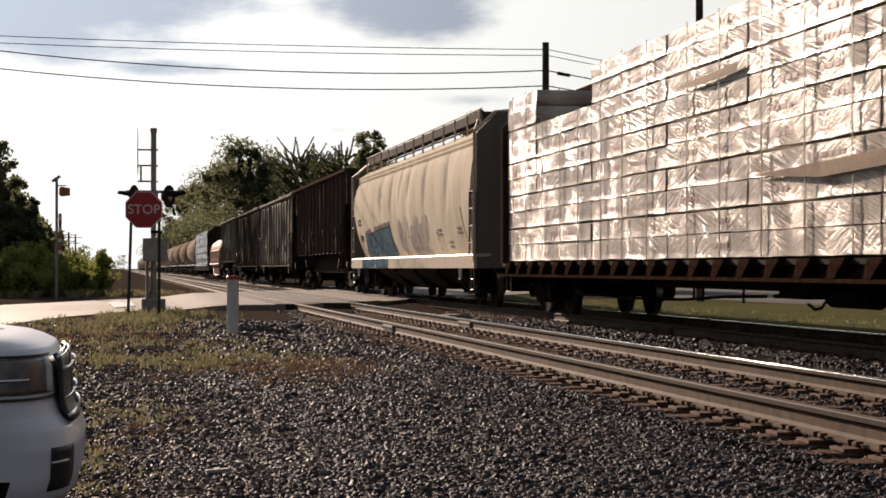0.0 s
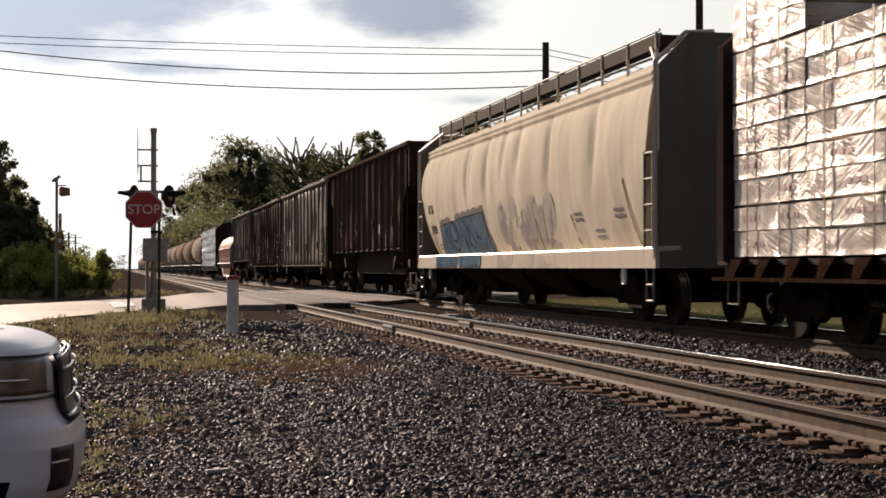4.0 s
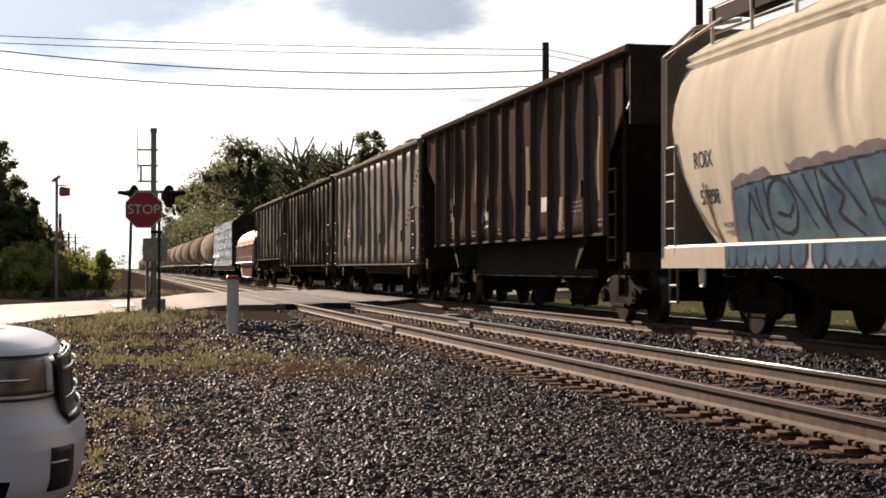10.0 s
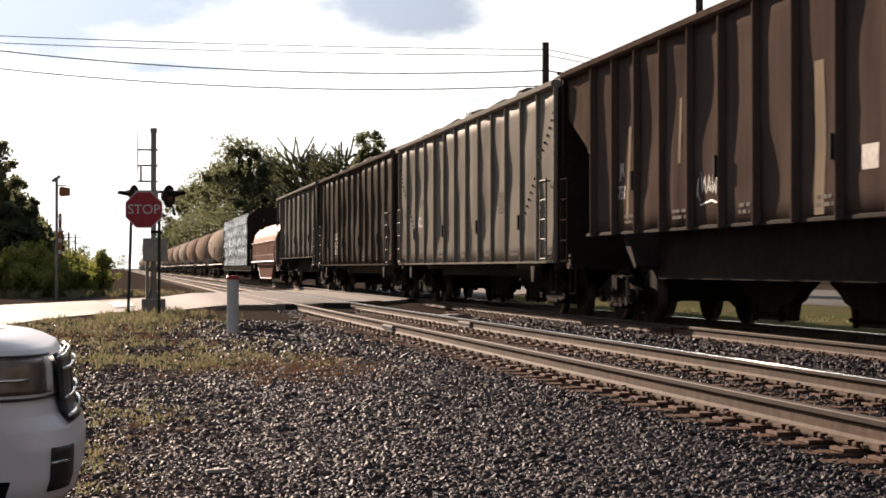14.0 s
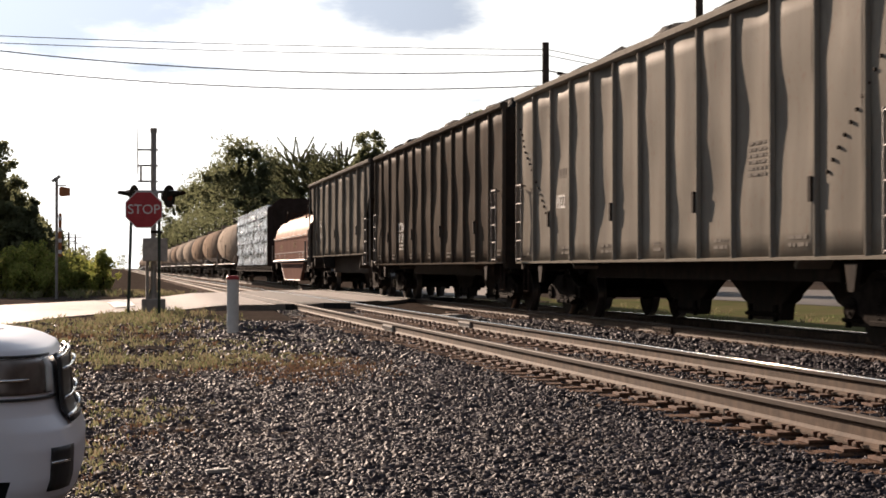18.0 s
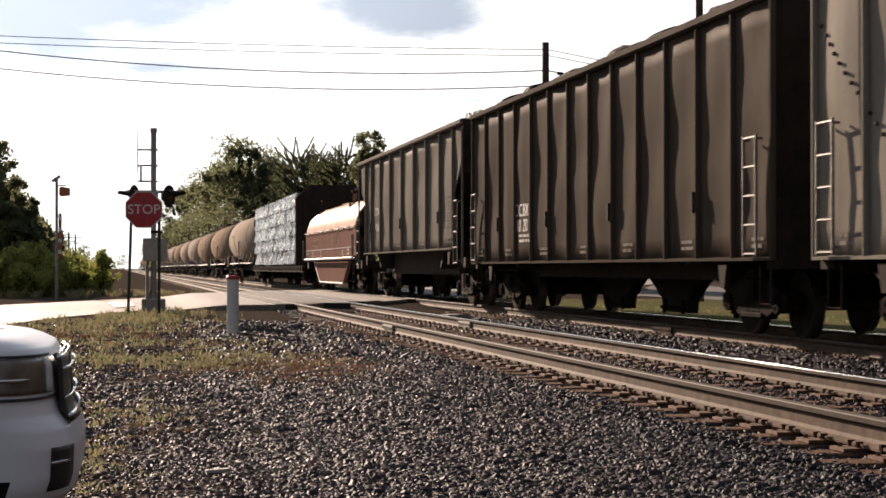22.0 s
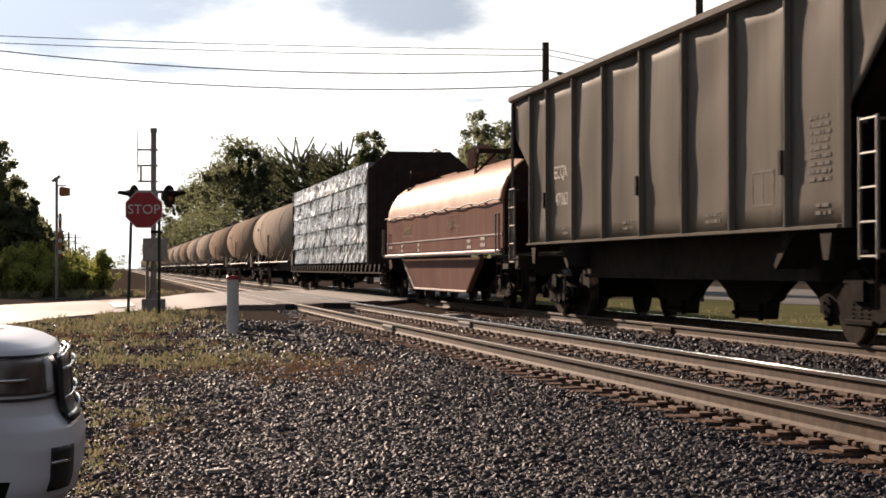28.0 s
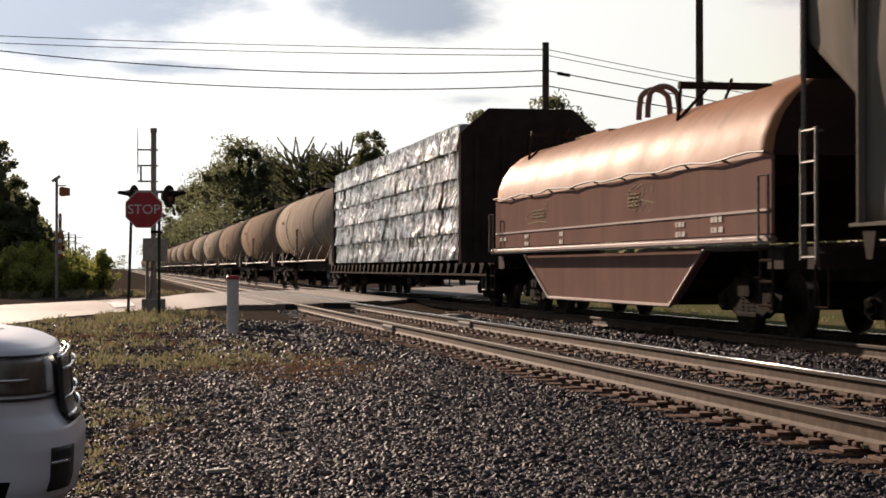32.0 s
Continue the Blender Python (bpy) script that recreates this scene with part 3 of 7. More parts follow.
def stones(name, label, zones, seed):
    """zones: x0, x1, y0, y1, stones a square metre, size, lift."""
    rng = np.random.default_rng(seed)
    V, F = chip()
    vs, fs, n = [], [], 0
    for x0, x1, y0, y1, dens, size, lift in zones:
        m = int((x1 - x0) * (y1 - y0) * dens)
        P = np.stack([rng.uniform(x0, x1, m), rng.uniform(y0, y1, m)], 1)
        z = np.array([land(float(a), float(b)) for a, b in P]) + lift
        s = size * rng.uniform(0.55, 1.25, m) * np.where(rng.random(m) < 0.05, 1.5, 1)
        ax = np.stack([s * rng.uniform(0.7, 1.3, m), s * rng.uniform(0.6, 1.1, m), s * rng.uniform(0.35, 0.7, m)], 1)
        pts = V[None] * ax[:, None] * rng.uniform(0.5, 1.3, (m, 8, 1))
        a, t = rng.uniform(0, math.tau, m), rng.uniform(-1.2, 1.2, m)
        ca, sa, ct, st = np.cos(a)[:, None], np.sin(a)[:, None], np.cos(t)[:, None], np.sin(t)[:, None]
        x, y, zz = pts[..., 0], pts[..., 1], pts[..., 2]
        y, zz = y * ct - zz * st, y * st + zz * ct
        x, y = x * ca - y * sa, x * sa + y * ca
        pts = np.stack([x + P[:, :1], y + P[:, 1:], zz + z[:, None] + s[:, None] * rng.uniform(-0.15, 0.32, (m, 1))], 2)
        vs.append(pts.reshape(-1, 3))
        fs.append((F[None] + (n + np.arange(m) * 8)[:, None, None]).reshape(-1, 3))
        n += m * 8
    return tagged(new(name, tri_mesh(name, np.concatenate(vs), np.concatenate(fs), M_STONE)), label, "gravel", kind="stuff")


stones("ballast", "loose dark grey crushed stone ballast with pale chips", [
    (0.9, 3.76, 6.5, 13, 2590, 0.0185, 0.0), (-1.6, 0.15, 7.5, 13, 868, 0.0160, 0.0), (0.15, 0.9, 7.5, 13, 1960, 0.0168, 0.0), (0.9, 3.78, 13, 20, 1470, 0.0218, 0.0), (-2.2, 0.9, 13, 20, 672, 0.0193, 0.0),
    (1.2, 3.5, 20, 34, 420, 0.0302, 0.0), (-3.0, 1.2, 20, 32, 112, 0.0235, 0.0), (3.58, 6.3, 8, 20, 728, 0.0218, 0.0), (3.55, 6.3, 20, 40, 266, 0.0286, 0.0),
    (6.3, 7.75, 9, 20, 868, 0.0244, 0.0), (6.3, 7.75, 20, 40, 364, 0.0302, 0.0), (7.75, 10.4, 12, 36, 210, 0.0302, 0.0),
    (7.62, 8.25, 9.5, 20, 1500, 0.0235, 0.034), (7.62, 8.25, 20, 34, 700, 0.03, 0.034), (3.52, 3.68, 7.5, 14, 1000, 0.0185, 0.026), (3.68, 3.82, 7.5, 14, 420, 0.0175, 0.024), (3.52, 3.68, 14, 24, 550, 0.0225, 0.022),
    (4.24, 5.55, 8, 20, 330, 0.0185, 0.026), (5.74, 6.4, 8.5, 20, 900, 0.0205, 0.030)], 3)


def grass(name, label, spots, seed, material):
    """spots: x, y, spread x, spread y, blades, height."""
    rng = np.random.default_rng(seed)
    vs, n = [], 0
    for cx, cy, sx, sy, m, h in spots:
        tuft = rng.normal(0, 1, (max(3, m // 14), 2)) * (sx, sy) + (cx, cy)
        P = tuft[rng.integers(0, len(tuft), m)] + rng.normal(0, 0.05, (m, 2))
        P = P[[b < road_near(a) - 0.2 or b > road_far(a) + 0.3 for a, b in P]]
        m = len(P)
        z = np.array([land(float(a), float(b)) for a, b in P])
        hh = h * 0.56 * rng.uniform(0.3, 1.2, m)
        a = rng.uniform(0, math.tau, m)
        w = 0.0068 * rng.uniform(0.6, 1.4, m)
        lean = rng.normal(0, 0.35, (m, 2)) * hh[:, None]
        b0 = np.stack([P[:, 0] + np.cos(a) * w, P[:, 1] + np.sin(a) * w, z], 1)
        b1 = np.stack([P[:, 0] - np.cos(a) * w, P[:, 1] - np.sin(a) * w, z], 1)
        mid0 = np.stack([P[:, 0] + lean[:, 0] * 0.4 + np.cos(a) * w * 0.8, P[:, 1] + lean[:, 1] * 0.4 + np.sin(a) * w * 0.8, z + hh * 0.6], 1)
        tip = np.stack([P[:, 0] + lean[:, 0], P[:, 1] + lean[:, 1], z + hh], 1)
        vs.append(np.stack([b0, b1, mid0, tip], 1).reshape(-1, 3))
        n += m
    v = np.concatenate(vs)
    k = np.arange(n)[:, None] * 4
    tris = np.concatenate([k + (0, 1, 2), k + (2, 1, 3)])
    return tagged(new(name, tri_mesh(name, v, tris, material)), label, "grass", kind="stuff")


grass("grass", "thin yellow-green and russet grass tufts in the gravel", [
    (-0.3, 29.8, 0.9, 1.8, 1900, 0.17), (0.4, 34.5, 0.7, 2.0, 2000, 0.20), (-0.6, 22.5, 0.7, 1.6, 700, 0.11), (0.3, 22.0, 0.7, 0.5, 950, 0.13), (1.2, 21.0, 0.5, 0.6, 1000, 0.12), (0.1, 25.0, 0.6, 0.8, 800, 0.11), (1.6, 24.5, 0.5, 1.0, 600, 0.1), (1.3, 22.0, 0.4, 0.8, 350, 0.12),
    (-0.45, 15.0, 0.4, 0.7, 500, 0.09), (0.15, 14.9, 0.3, 0.35, 420, 0.08), (-0.1, 12.0, 0.08, 1.2, 330, 0.07), (-0.45, 10.2, 0.2, 1.2, 220, 0.08), (-0.5, 12.8, 0.3, 0.6, 160, 0.08), (-1.6, 30, 0.6, 2.0, 500, 0.15), (0.9, 37.6, 0.5, 0.7, 500, 0.26), (2.2, 20.0, 0.3, 0.7, 220, 0.10)], 5, M_GRASS)
grass("russet_grass", "low russet and straw-coloured grass in the gravel", [(2.0, 19.2, 0.35, 1.1, 2200, 0.09), (1.4, 20.5, 0.5, 1.0, 800, 0.10), (-0.3, 28.0, 0.8, 1.5, 900, 0.14), (0.0, 14.2, 0.3, 1.6, 500, 0.06), (2.5, 17.8, 0.25, 0.8, 500, 0.07)], 15, M_RUSSET)
grass("weeds", "rough weeds on the bank beyond the road", [(-3.5, 62, 2.0, 2.0, 2500, 0.5), (0.5, 66, 1.2, 3.5, 1600, 0.35), (-6.5, 62, 2, 3, 1500, 0.5), (14.5, 40, 1.2, 10, 2500, 0.2)], 6, M_GRASS)

# ---- the train ----
from mathutils.bvhtree import BVHTree


def run(t):
    """Metres run by the train since the start."""
    return 3.1124 * t + 0.03863 * t * t / 2 - 0.0014 * t ** 3 / 6


CARS, WHEELS = [], []


def car(name, label, a, b):
    ob = thing(name, label, "freight car", "freight cars of the train", pose(TC, (a + b) / 2, TZ))
    CARS.append((ob, (a + b) / 2))
    return ob


# trucks, wheels and couplers, shared by all the cars
WR = 0.42


def wheelset_mesh():
    bm = BM()
    tube(bm, (-1.12, 0, 0), (1.12, 0, 0), 0.08, 12)
    for s in (-1, 1):
        for xa, xb, r0, r1 in ((0.70, 0.735, 0.445, 0.445), (0.735, 0.84, WR, WR - 0.005), (0.6, 0.95, 0.14, 0.14)):
            tube(bm, (s * xa, 0, 0), (s * xb, 0, 0), r0, 28, r1)
        tube(bm, (s * 1.12, 0, 0), (s * 1.17, 0, 0), 0.11, 12)
        for k in range(3):
            a = k * math.tau / 3
            tube(bm, (s * 1.16, 0.06 * math.cos(a), 0.06 * math.sin(a)), (s * 1.19, 0.06 * math.cos(a), 0.06 * math.sin(a)), 0.018, 6)
    me = mesh_of("wheelset", bm, M_WHEEL)
    me.materials.append(M_TREAD)
    for f in me.polygons:
        r = math.hypot(f.center.y, f.center.z)
        if r > 0.40 and abs(f.normal.x) < 0.5:
            f.material_index = 1
    return me


def frame_mesh():
    bm = BM()
    prof = [(-1.12, 0.34), (-1.14, 0.52), (-0.8, 0.6), (-0.5, 0.72), (-0.3, 0.75), (0.3, 0.75), (0.5, 0.72), (0.8, 0.6), (1.14, 0.52), (1.12, 0.34), (0.72, 0.36), (0.42, 0.22), (-0.42, 0.22), (-0.72, 0.36)]
    prism(bm, prof, "x", -0.08, 0.06)
    for y in (-0.865, 0.865):
        tube(bm, (-0.12, y, WR), (0.06, y, WR), 0.12, 14)
    box(bm, -0.11, -0.08, -0.4, 0.4, 0.68, 0.74)
    box(bm, -0.12, -0.08, -0.36, 0.36, 0.23, 0.30)
    bmesh.ops.bevel(bm, geom=[e for e in bm.edges if e.calc_length() > 0.25], offset=0.015, segments=1, affect="EDGES")
    return mesh_of("side_frame", bm, M_TRUCK)


def spring_mesh():
    """One coil spring, turned as a stack of rounded rings."""
    bm = BM()
    rows = []
    for k in range(19):
        r = 0.062 + 0.016 * (k % 3 == 1)
        rows.append([bm.verts.new((r * math.cos(i * math.tau / 10), r * math.sin(i * math.tau / 10), 0.30 + k * 0.0167)) for i in range(10)])
    for p, q in zip(rows, rows[1:]):
        for i in range(10):
            bm.faces.new((p[i], p[(i + 1) % 10], q[(i + 1) % 10], q[i]))
    bm.faces.new(rows[0][::-1]), bm.faces.new(rows[-1])
    return mesh_of("spring", bm, M_TRUCK)


def bolster_mesh():
    bm = BM()
    box(bm, -1.2, 1.2, -0.2, 0.2, 0.5, 0.72)
    tube(bm, (0, 0, 0.72), (0, 0, 0.86), 0.2, 12)
    for y in (-0.5, 0.5):
        box(bm, -0.8, 0.8, y - 0.06, y + 0.06, 0.36, 0.5)
    return mesh_of("truck", bm, M_TRUCK)


def coupler_mesh():
    bm = BM()
    box(bm, -0.09, 0.09, -0.35, 0.5, 0.78, 0.95)
    box(bm, -0.16, 0.16, 0.45, 0.72, 0.74, 0.99)
    tube(bm, (0.13, 0.72, 0.74), (0.13, 0.72, 0.99), 0.08, 10)
    return mesh_of("coupler", bm, M_TRUCK)


ME_WHEEL, ME_FRAME, ME_SPRING, ME_BOLSTER, ME_COUPLER = wheelset_mesh(), frame_mesh(), spring_mesh(), bolster_mesh(), coupler_mesh()


def running_gear(c, half, centre, turning=True):
    for s in (-1, 1):
        tr = share("truck", ME_BOLSTER, c, pose(0, s * centre, 0), "dark cast steel truck")
        for sx in (-1, 1):
            share("side_frame", ME_FRAME, tr, pose(sx * 1.05, 0, 0, 0, 0, 0 if sx < 0 else 180))
            for dy in (-0.2, 0.0, 0.2):
                share("spring", ME_SPRING, tr, pose(sx * 1.07, dy, 0))
        for y in (-0.865, 0.865):
            w = share("wheelset", ME_WHEEL, tr, pose(0, y, WR))
            if turning:
                WHEELS.append((w, y))
        share("coupler", ME_COUPLER, c, pose(0, s * (half - 0.05), 0, 0, 0, 0 if s > 0 else 180))


def ladder_mesh(name, wide, z0, z1, n, material, r=0.016, stand=0.08):
    """A ladder in the plane x = 0, its rungs along y."""
    bm = BM()
    for y in (-wide / 2, wide / 2):
        tube(bm, (0, y, z0), (0, y, z1), r * 1.25, 7)
        for z in (z0 + 0.08, z1 - 0.05):
            tube(bm, (0, y, z), (stand, y, z), r, 6)
    for k in range(n):
        z = z0 + 0.03 + (z1 - z0 - 0.06) * k / (n - 1)
        tube(bm, (0, -wide / 2, z), (0, wide / 2, z), r, 7)
    return mesh_of(name, bm, material)


BAR_MESH = {}


def side_of(obs, fallback):
    """A function that tells where the sheets' outer side lies at y and z."""
    vs, fs = [], []
    for ob in obs:
        n = len(vs)
        vs += [v.co.copy() for v in ob.data.vertices]
        fs += [[n + i for i in p.vertices] for p in ob.data.polygons]
    tree_of = BVHTree.FromPolygons(vs, fs)

    def surf(y, z):
        hit = tree_of.ray_cast(Vector((-5.0, y, z)), Vector((1.0, 0.0, 0.0)))[0]
        return hit.x if hit is not None else fallback
    return surf


def bars(name, parent, x, y, z, rows, wide, h, material, seed, label=""):
    """Lines of small stencilled marks that cannot be read, as short bars on the face at x."""
    rnd = random.Random(seed)
    if material.name not in BAR_MESH:
        bm = BM()
        box(bm, -0.003, 0, -1, 0, 0, 1)
        BAR_MESH[material.name] = mesh_of("mark", bm, material)
    for r in range(rows):
        yy = y + wide / 2
        zz = z - r * h * 1.9
        while yy > y - wide / 2 + 0.04:
            w = min(rnd.uniform(0.05, 0.2), yy - y + wide / 2)
            xx = min(x(yy - 0.004, zz + h / 2), x(yy - w / 2, zz + h / 2), x(yy - w + 0.004, zz + h / 2)) - 0.003 if callable(x) else x
            share(name, BAR_MESH[material.name], parent, Matrix.Translation((xx, yy, zz)) @ Matrix.Diagonal((1, w, h, 1)), label)
            yy -= w + rnd.uniform(0.02, 0.06)


def dent(seed, k, z, bulge=0.035):
    """How far a side sheet is pressed in at the share k of its width and the height z."""
    e = max(0.0, 4 * k * (1 - k))
    return bulge * e * (noise.noise((seed * 3.7, z * 0.9, k * 1.2)) * 2.0 + 0.35) + 0.012 * e * noise.noise((seed, z * 2.5, k * 3))


def wavy_panel(name, c, y0, y1, z0, z1, x, material, seed, bulge=0.035, cut=None, ny=7, nz=11):
    """A dented side sheet that faces -x; cut(z) gives the limits in y where the sheet ends on a slant."""
    bm = BM()
    rows = []
    for j in range(nz):
        z = z0 + (z1 - z0) * j / (nz - 1)
        a, b = (y0, y1) if cut is None else cut(z)
        row = []
        for i in range(ny):
            k = i / (ny - 1)
            d = dent(seed, k, z, bulge)
            row.append(bm.verts.new((x + d, a + (b - a) * k, z)))
        rows.append(row)
    for j in range(nz - 1):
        for i in range(ny - 1):
            if (rows[j][i].co - rows[j][i + 1].co).length > 1e-4 or (rows[j + 1][i].co - rows[j + 1][i + 1].co).length > 1e-4:
                bm.faces.new((rows[j][i], rows[j + 1][i], rows[j + 1][i + 1], rows[j][i + 1]))
    geo = bmesh.ops.extrude_face_region(bm, geom=bm.faces[:])
    for v in geo["geom"]:
        if isinstance(v, bmesh.types.BMVert):
            v.co.x += 0.02
    return part(name, bm, material, c, smooth=True)


def coal(c, half, z, seed):
    bm = BM()
    ny, nx = 110, 15
    rows = []
    for j in range(ny):
        y = -half + 0.25 + (2 * half - 0.5) * j / (ny - 1)
        row = []
        for i in range(nx):
            k = i / (nx - 1)
            x = -1.46 + 2.92 * k
            e = (4 * k * (1 - k)) ** 0.35 * min(1, j / 3, (ny - 1 - j) / 3)
            h = e * (0.43 + 0.08 * math.sin(y * 2.3 + seed) + 0.16 * noise.noise((seed, y * 1.3, x * 1.5)) + 0.14 * noise.noise((seed, y * 4.1, x * 3)))
            row.append(bm.verts.new((x, y, z - 0.1 + h)))
        rows.append(row)
    for j in range(ny - 1):
        for i in range(nx - 1):
            bm.faces.new((rows[j][i], rows[j][i + 1], rows[j + 1][i + 1], rows[j + 1][i]))
    return part("coal_load", bm, M_COAL, c, "heaped dark coal load")


def post_mesh(z0, z1, depth, wide, material):
    bm = BM()
    prism(bm, [(-1.6, -wide / 2 + 0.01), (-1.6, wide / 2 - 0.01), (-1.585, wide / 2), (-1.6 + depth, wide / 2 + 0.01), (-1.6 + depth, -wide / 2 - 0.01), (-1.585, -wide / 2)], "z", z0, z1)
    return mesh_of("side_post", bm, material)


def hopper(label, a, b, material, z0, z1, posts, depth, open_end, seed, heap=True, post_w=0.05, lip=0.0):
    """An open-top coal hopper; posts are places along the car, from its front end."""
    c = car("hopper_car", label, a, b)
    half = (b - a) / 2
    running_gear(c, half, half - 1.8)
    xs = -1.6 + depth
    edge = [-half + p for p in posts]
    pm = post_mesh(z0 - 0.02, z1, depth, post_w, material)
    bays = list(zip(edge[:-1], edge[1:]))
    sheets = []
    for k, (p, q) in enumerate(bays):
        cut = None
        first, last = k == 0, k == len(bays) - 1
        if open_end and (first or last):
            def cut(z, p=p, q=q, first=first):
                s = max(0.0, min(1.0, (z1 - 0.65 - z) / 0.85)) if z > 1.6 else 1.0
                w = (q - p) * 0.985
                return (p + w * s, q) if first else (p, q - w * s)
        wall = wavy_panel("side_panel", c, p, q, (z0 if not (open_end and (first or last)) else z1 - 1.5), z1, xs, material, seed + k * 0.77, cut=cut)
        sheets.append(wall)
    for k, p in enumerate(edge):
        if open_end and k in (0, len(edge) - 1):
            continue
        share("side_post", pm, c, pose(0, p, 0))
    bm = BM()
    box(bm, 1.5, 1.6, -half + (1.4 if open_end else 0), half - (1.4 if open_end else 0), z0, z1)
    part("side_sheet", bm, material, c)
    for s in (-1, 1):
        bm = BM()
        prism(bm, [(s * 1.64, z1), (s * 1.64, z1 + 0.07), (s * 1.6, z1 + 0.1), (s * 1.48, z1 + 0.1), (s * 1.48, z1 - 0.03), (s * 1.6, z1 - 0.03)], "y", -half - lip, half)
        part("top_chord", bm, material, c)
        bm = BM()
        ins = 1.35 if open_end else 0.02
        out = 1.53 if material is M_BROWN else 1.603
        prism(bm, [(s * out, z0 - 0.02), (s * out, z0 + 0.012), (s * 1.5, z0 + 0.03), (s * 1.44, z0 + 0.012), (s * 1.44, z0 - 0.02)], "y", -half + ins, half - ins)
        part("side_sill", bm, M_BLACK if material is M_BROWN else material, c)
        # end slope sheet, end sheet and end platform
        bm = BM()
        y1, y2 = s * (half - 0.02 + (lip if s < 0 else 0)), s * (half - 3.6)
        prism(bm, [(y1, z1 - 0.02), (y1, z1 - 0.62 if open_end else z1 - 0.5), (y2, 0.85), (y2 - s * 0.06, 0.9), *([(y1 - s * 2.0, z1 - 1.4)] if open_end else []), (y1 - s * 0.08, z1 - 0.5), (y1 - s * 0.08, z1 - 0.02)], "x", xs + 0.12, 1.5)
        # on open ends black replaces the car's paint: shade put into the colour
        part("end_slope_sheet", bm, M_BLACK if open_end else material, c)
        if open_end:
            # the wall is black too, carrying the shade of the open end
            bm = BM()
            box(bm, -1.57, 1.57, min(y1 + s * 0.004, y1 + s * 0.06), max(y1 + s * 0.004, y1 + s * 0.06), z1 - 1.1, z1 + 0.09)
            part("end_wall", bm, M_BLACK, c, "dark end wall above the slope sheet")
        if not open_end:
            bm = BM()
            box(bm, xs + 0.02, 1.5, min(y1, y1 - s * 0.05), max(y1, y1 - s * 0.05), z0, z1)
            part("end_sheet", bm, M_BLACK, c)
        bm = BM()
        box(bm, -1.5, 1.5, min(s * half, s * (half - 0.35)), max(s * half, s * (half - 0.35)), 0.85, 1.1)
        part("end_sill", bm, M_BLACK, c)
        if open_end:
            for sx in (-1, 1):
                bm = BM()
                tube(bm, (sx * 1.57, s * (half - 0.06), 0.95), (sx * 1.57, s * (half - 0.06), z1 - 0.1), 0.03, 8)
                part("corner_post", bm, M_BLACK if material is M_BROWN else M_GALV, c)
        share("ladder", LADDER_DARK if material is M_BROWN else LADDER, c, pose(-1.66, s * (half - (0.42 if open_end else 0.5)), 1.0 if not open_end else 0.95))
        for sx in (-1, 1):
            bm = BM()
            yy = s * (half - 0.4)
            polytube(bm, [(sx * 1.5, yy - 0.18, 0.9), (sx * 1.5, yy - 0.18, 0.43), (sx * 1.5, yy + 0.18, 0.43), (sx * 1.5, yy + 0.18, 0.9)], 0.018)
            part("sill_step", bm, M_BULK, c)
        if material is M_BROWN:
            continue
        bm = BM()
        prism(bm, [(s * (half - 1.75) - 0.16, z0 - 0.06), (s * (half - 1.75) + 0.16, z0 - 0.06), (s * (half - 1.75) + 0.07, z0 - 0.36), (s * (half - 1.75) - 0.07, z0 - 0.36)], "x", -1.56, -1.5)
        part("jacking_pad", bm, M_BLACK, c)
    # hopper bays and centre sill
    for k, y in enumerate((-3.5, 0.0, 3.5)):
        bm = BM()
        lo = 0.12
        top = max(z0, 0.95)
        prism(bm, [(y - 1.72, 0.8), (y - 1.4, 0.68), (y - 1.0, 0.50), (y - 0.9, 0.42), (y - 0.7, 0.36), (y - 0.62, lo), (y + 0.62, lo), (y + 0.7, 0.36), (y + 0.9, 0.42), (y + 1.0, 0.50), (y + 1.4, 0.68), (y + 1.72, 0.8)], "x", 0.1, 0.3)
        box(bm, -1.0, 1.0, y - 1.75, y + 1.75, 0.70, top)
        bay = part("hopper_bay", bm, M_BLACK, c)
        bm = BM()
        for sy in (-1, 1):
            box(bm, 0.06, 0.1, y + sy * 0.5 - 0.05, y + sy * 0.5 + 0.05, lo - 0.02, lo + 0.22)
        tube(bm, (0.07, y - 0.62, lo + 0.08), (0.07, y + 0.62, lo + 0.08), 0.03, 7)
        part("gate_latch", bm, M_TRUCK, bay)
    bm = BM()
    box(bm, -0.3, 0.3, -half + 0.1, half - 0.1, 0.80, 1.02)
    part("centre_sill", bm, M_BLACK, c)
    if heap:
        coal(c, half, z1 + 0.05, seed)
    for p in edge[2:-2:3]:
        bm = BM()
        box(bm, -1.63, -1.55, p + 0.03, p + 0.11, z0 + 0.62, z0 + 0.9)
        part("latch_box", bm, M_BLACK, c)
    return c, half, xs, side_of(sheets, xs)


def drape(ob, surf):
    """Lays flat lettering or a flat patch onto the dented side."""
    m = ob.matrix_basis.copy()
    ob.data.transform(m)
    ob.matrix_basis = Matrix.Identity(4)
    mid = sum(v.co.x for v in ob.data.vertices) / len(ob.data.vertices)
    for v in ob.data.vertices:
        v.co.x = surf(v.co.y, v.co.z) - 0.003 + (v.co.x - mid)
    return ob


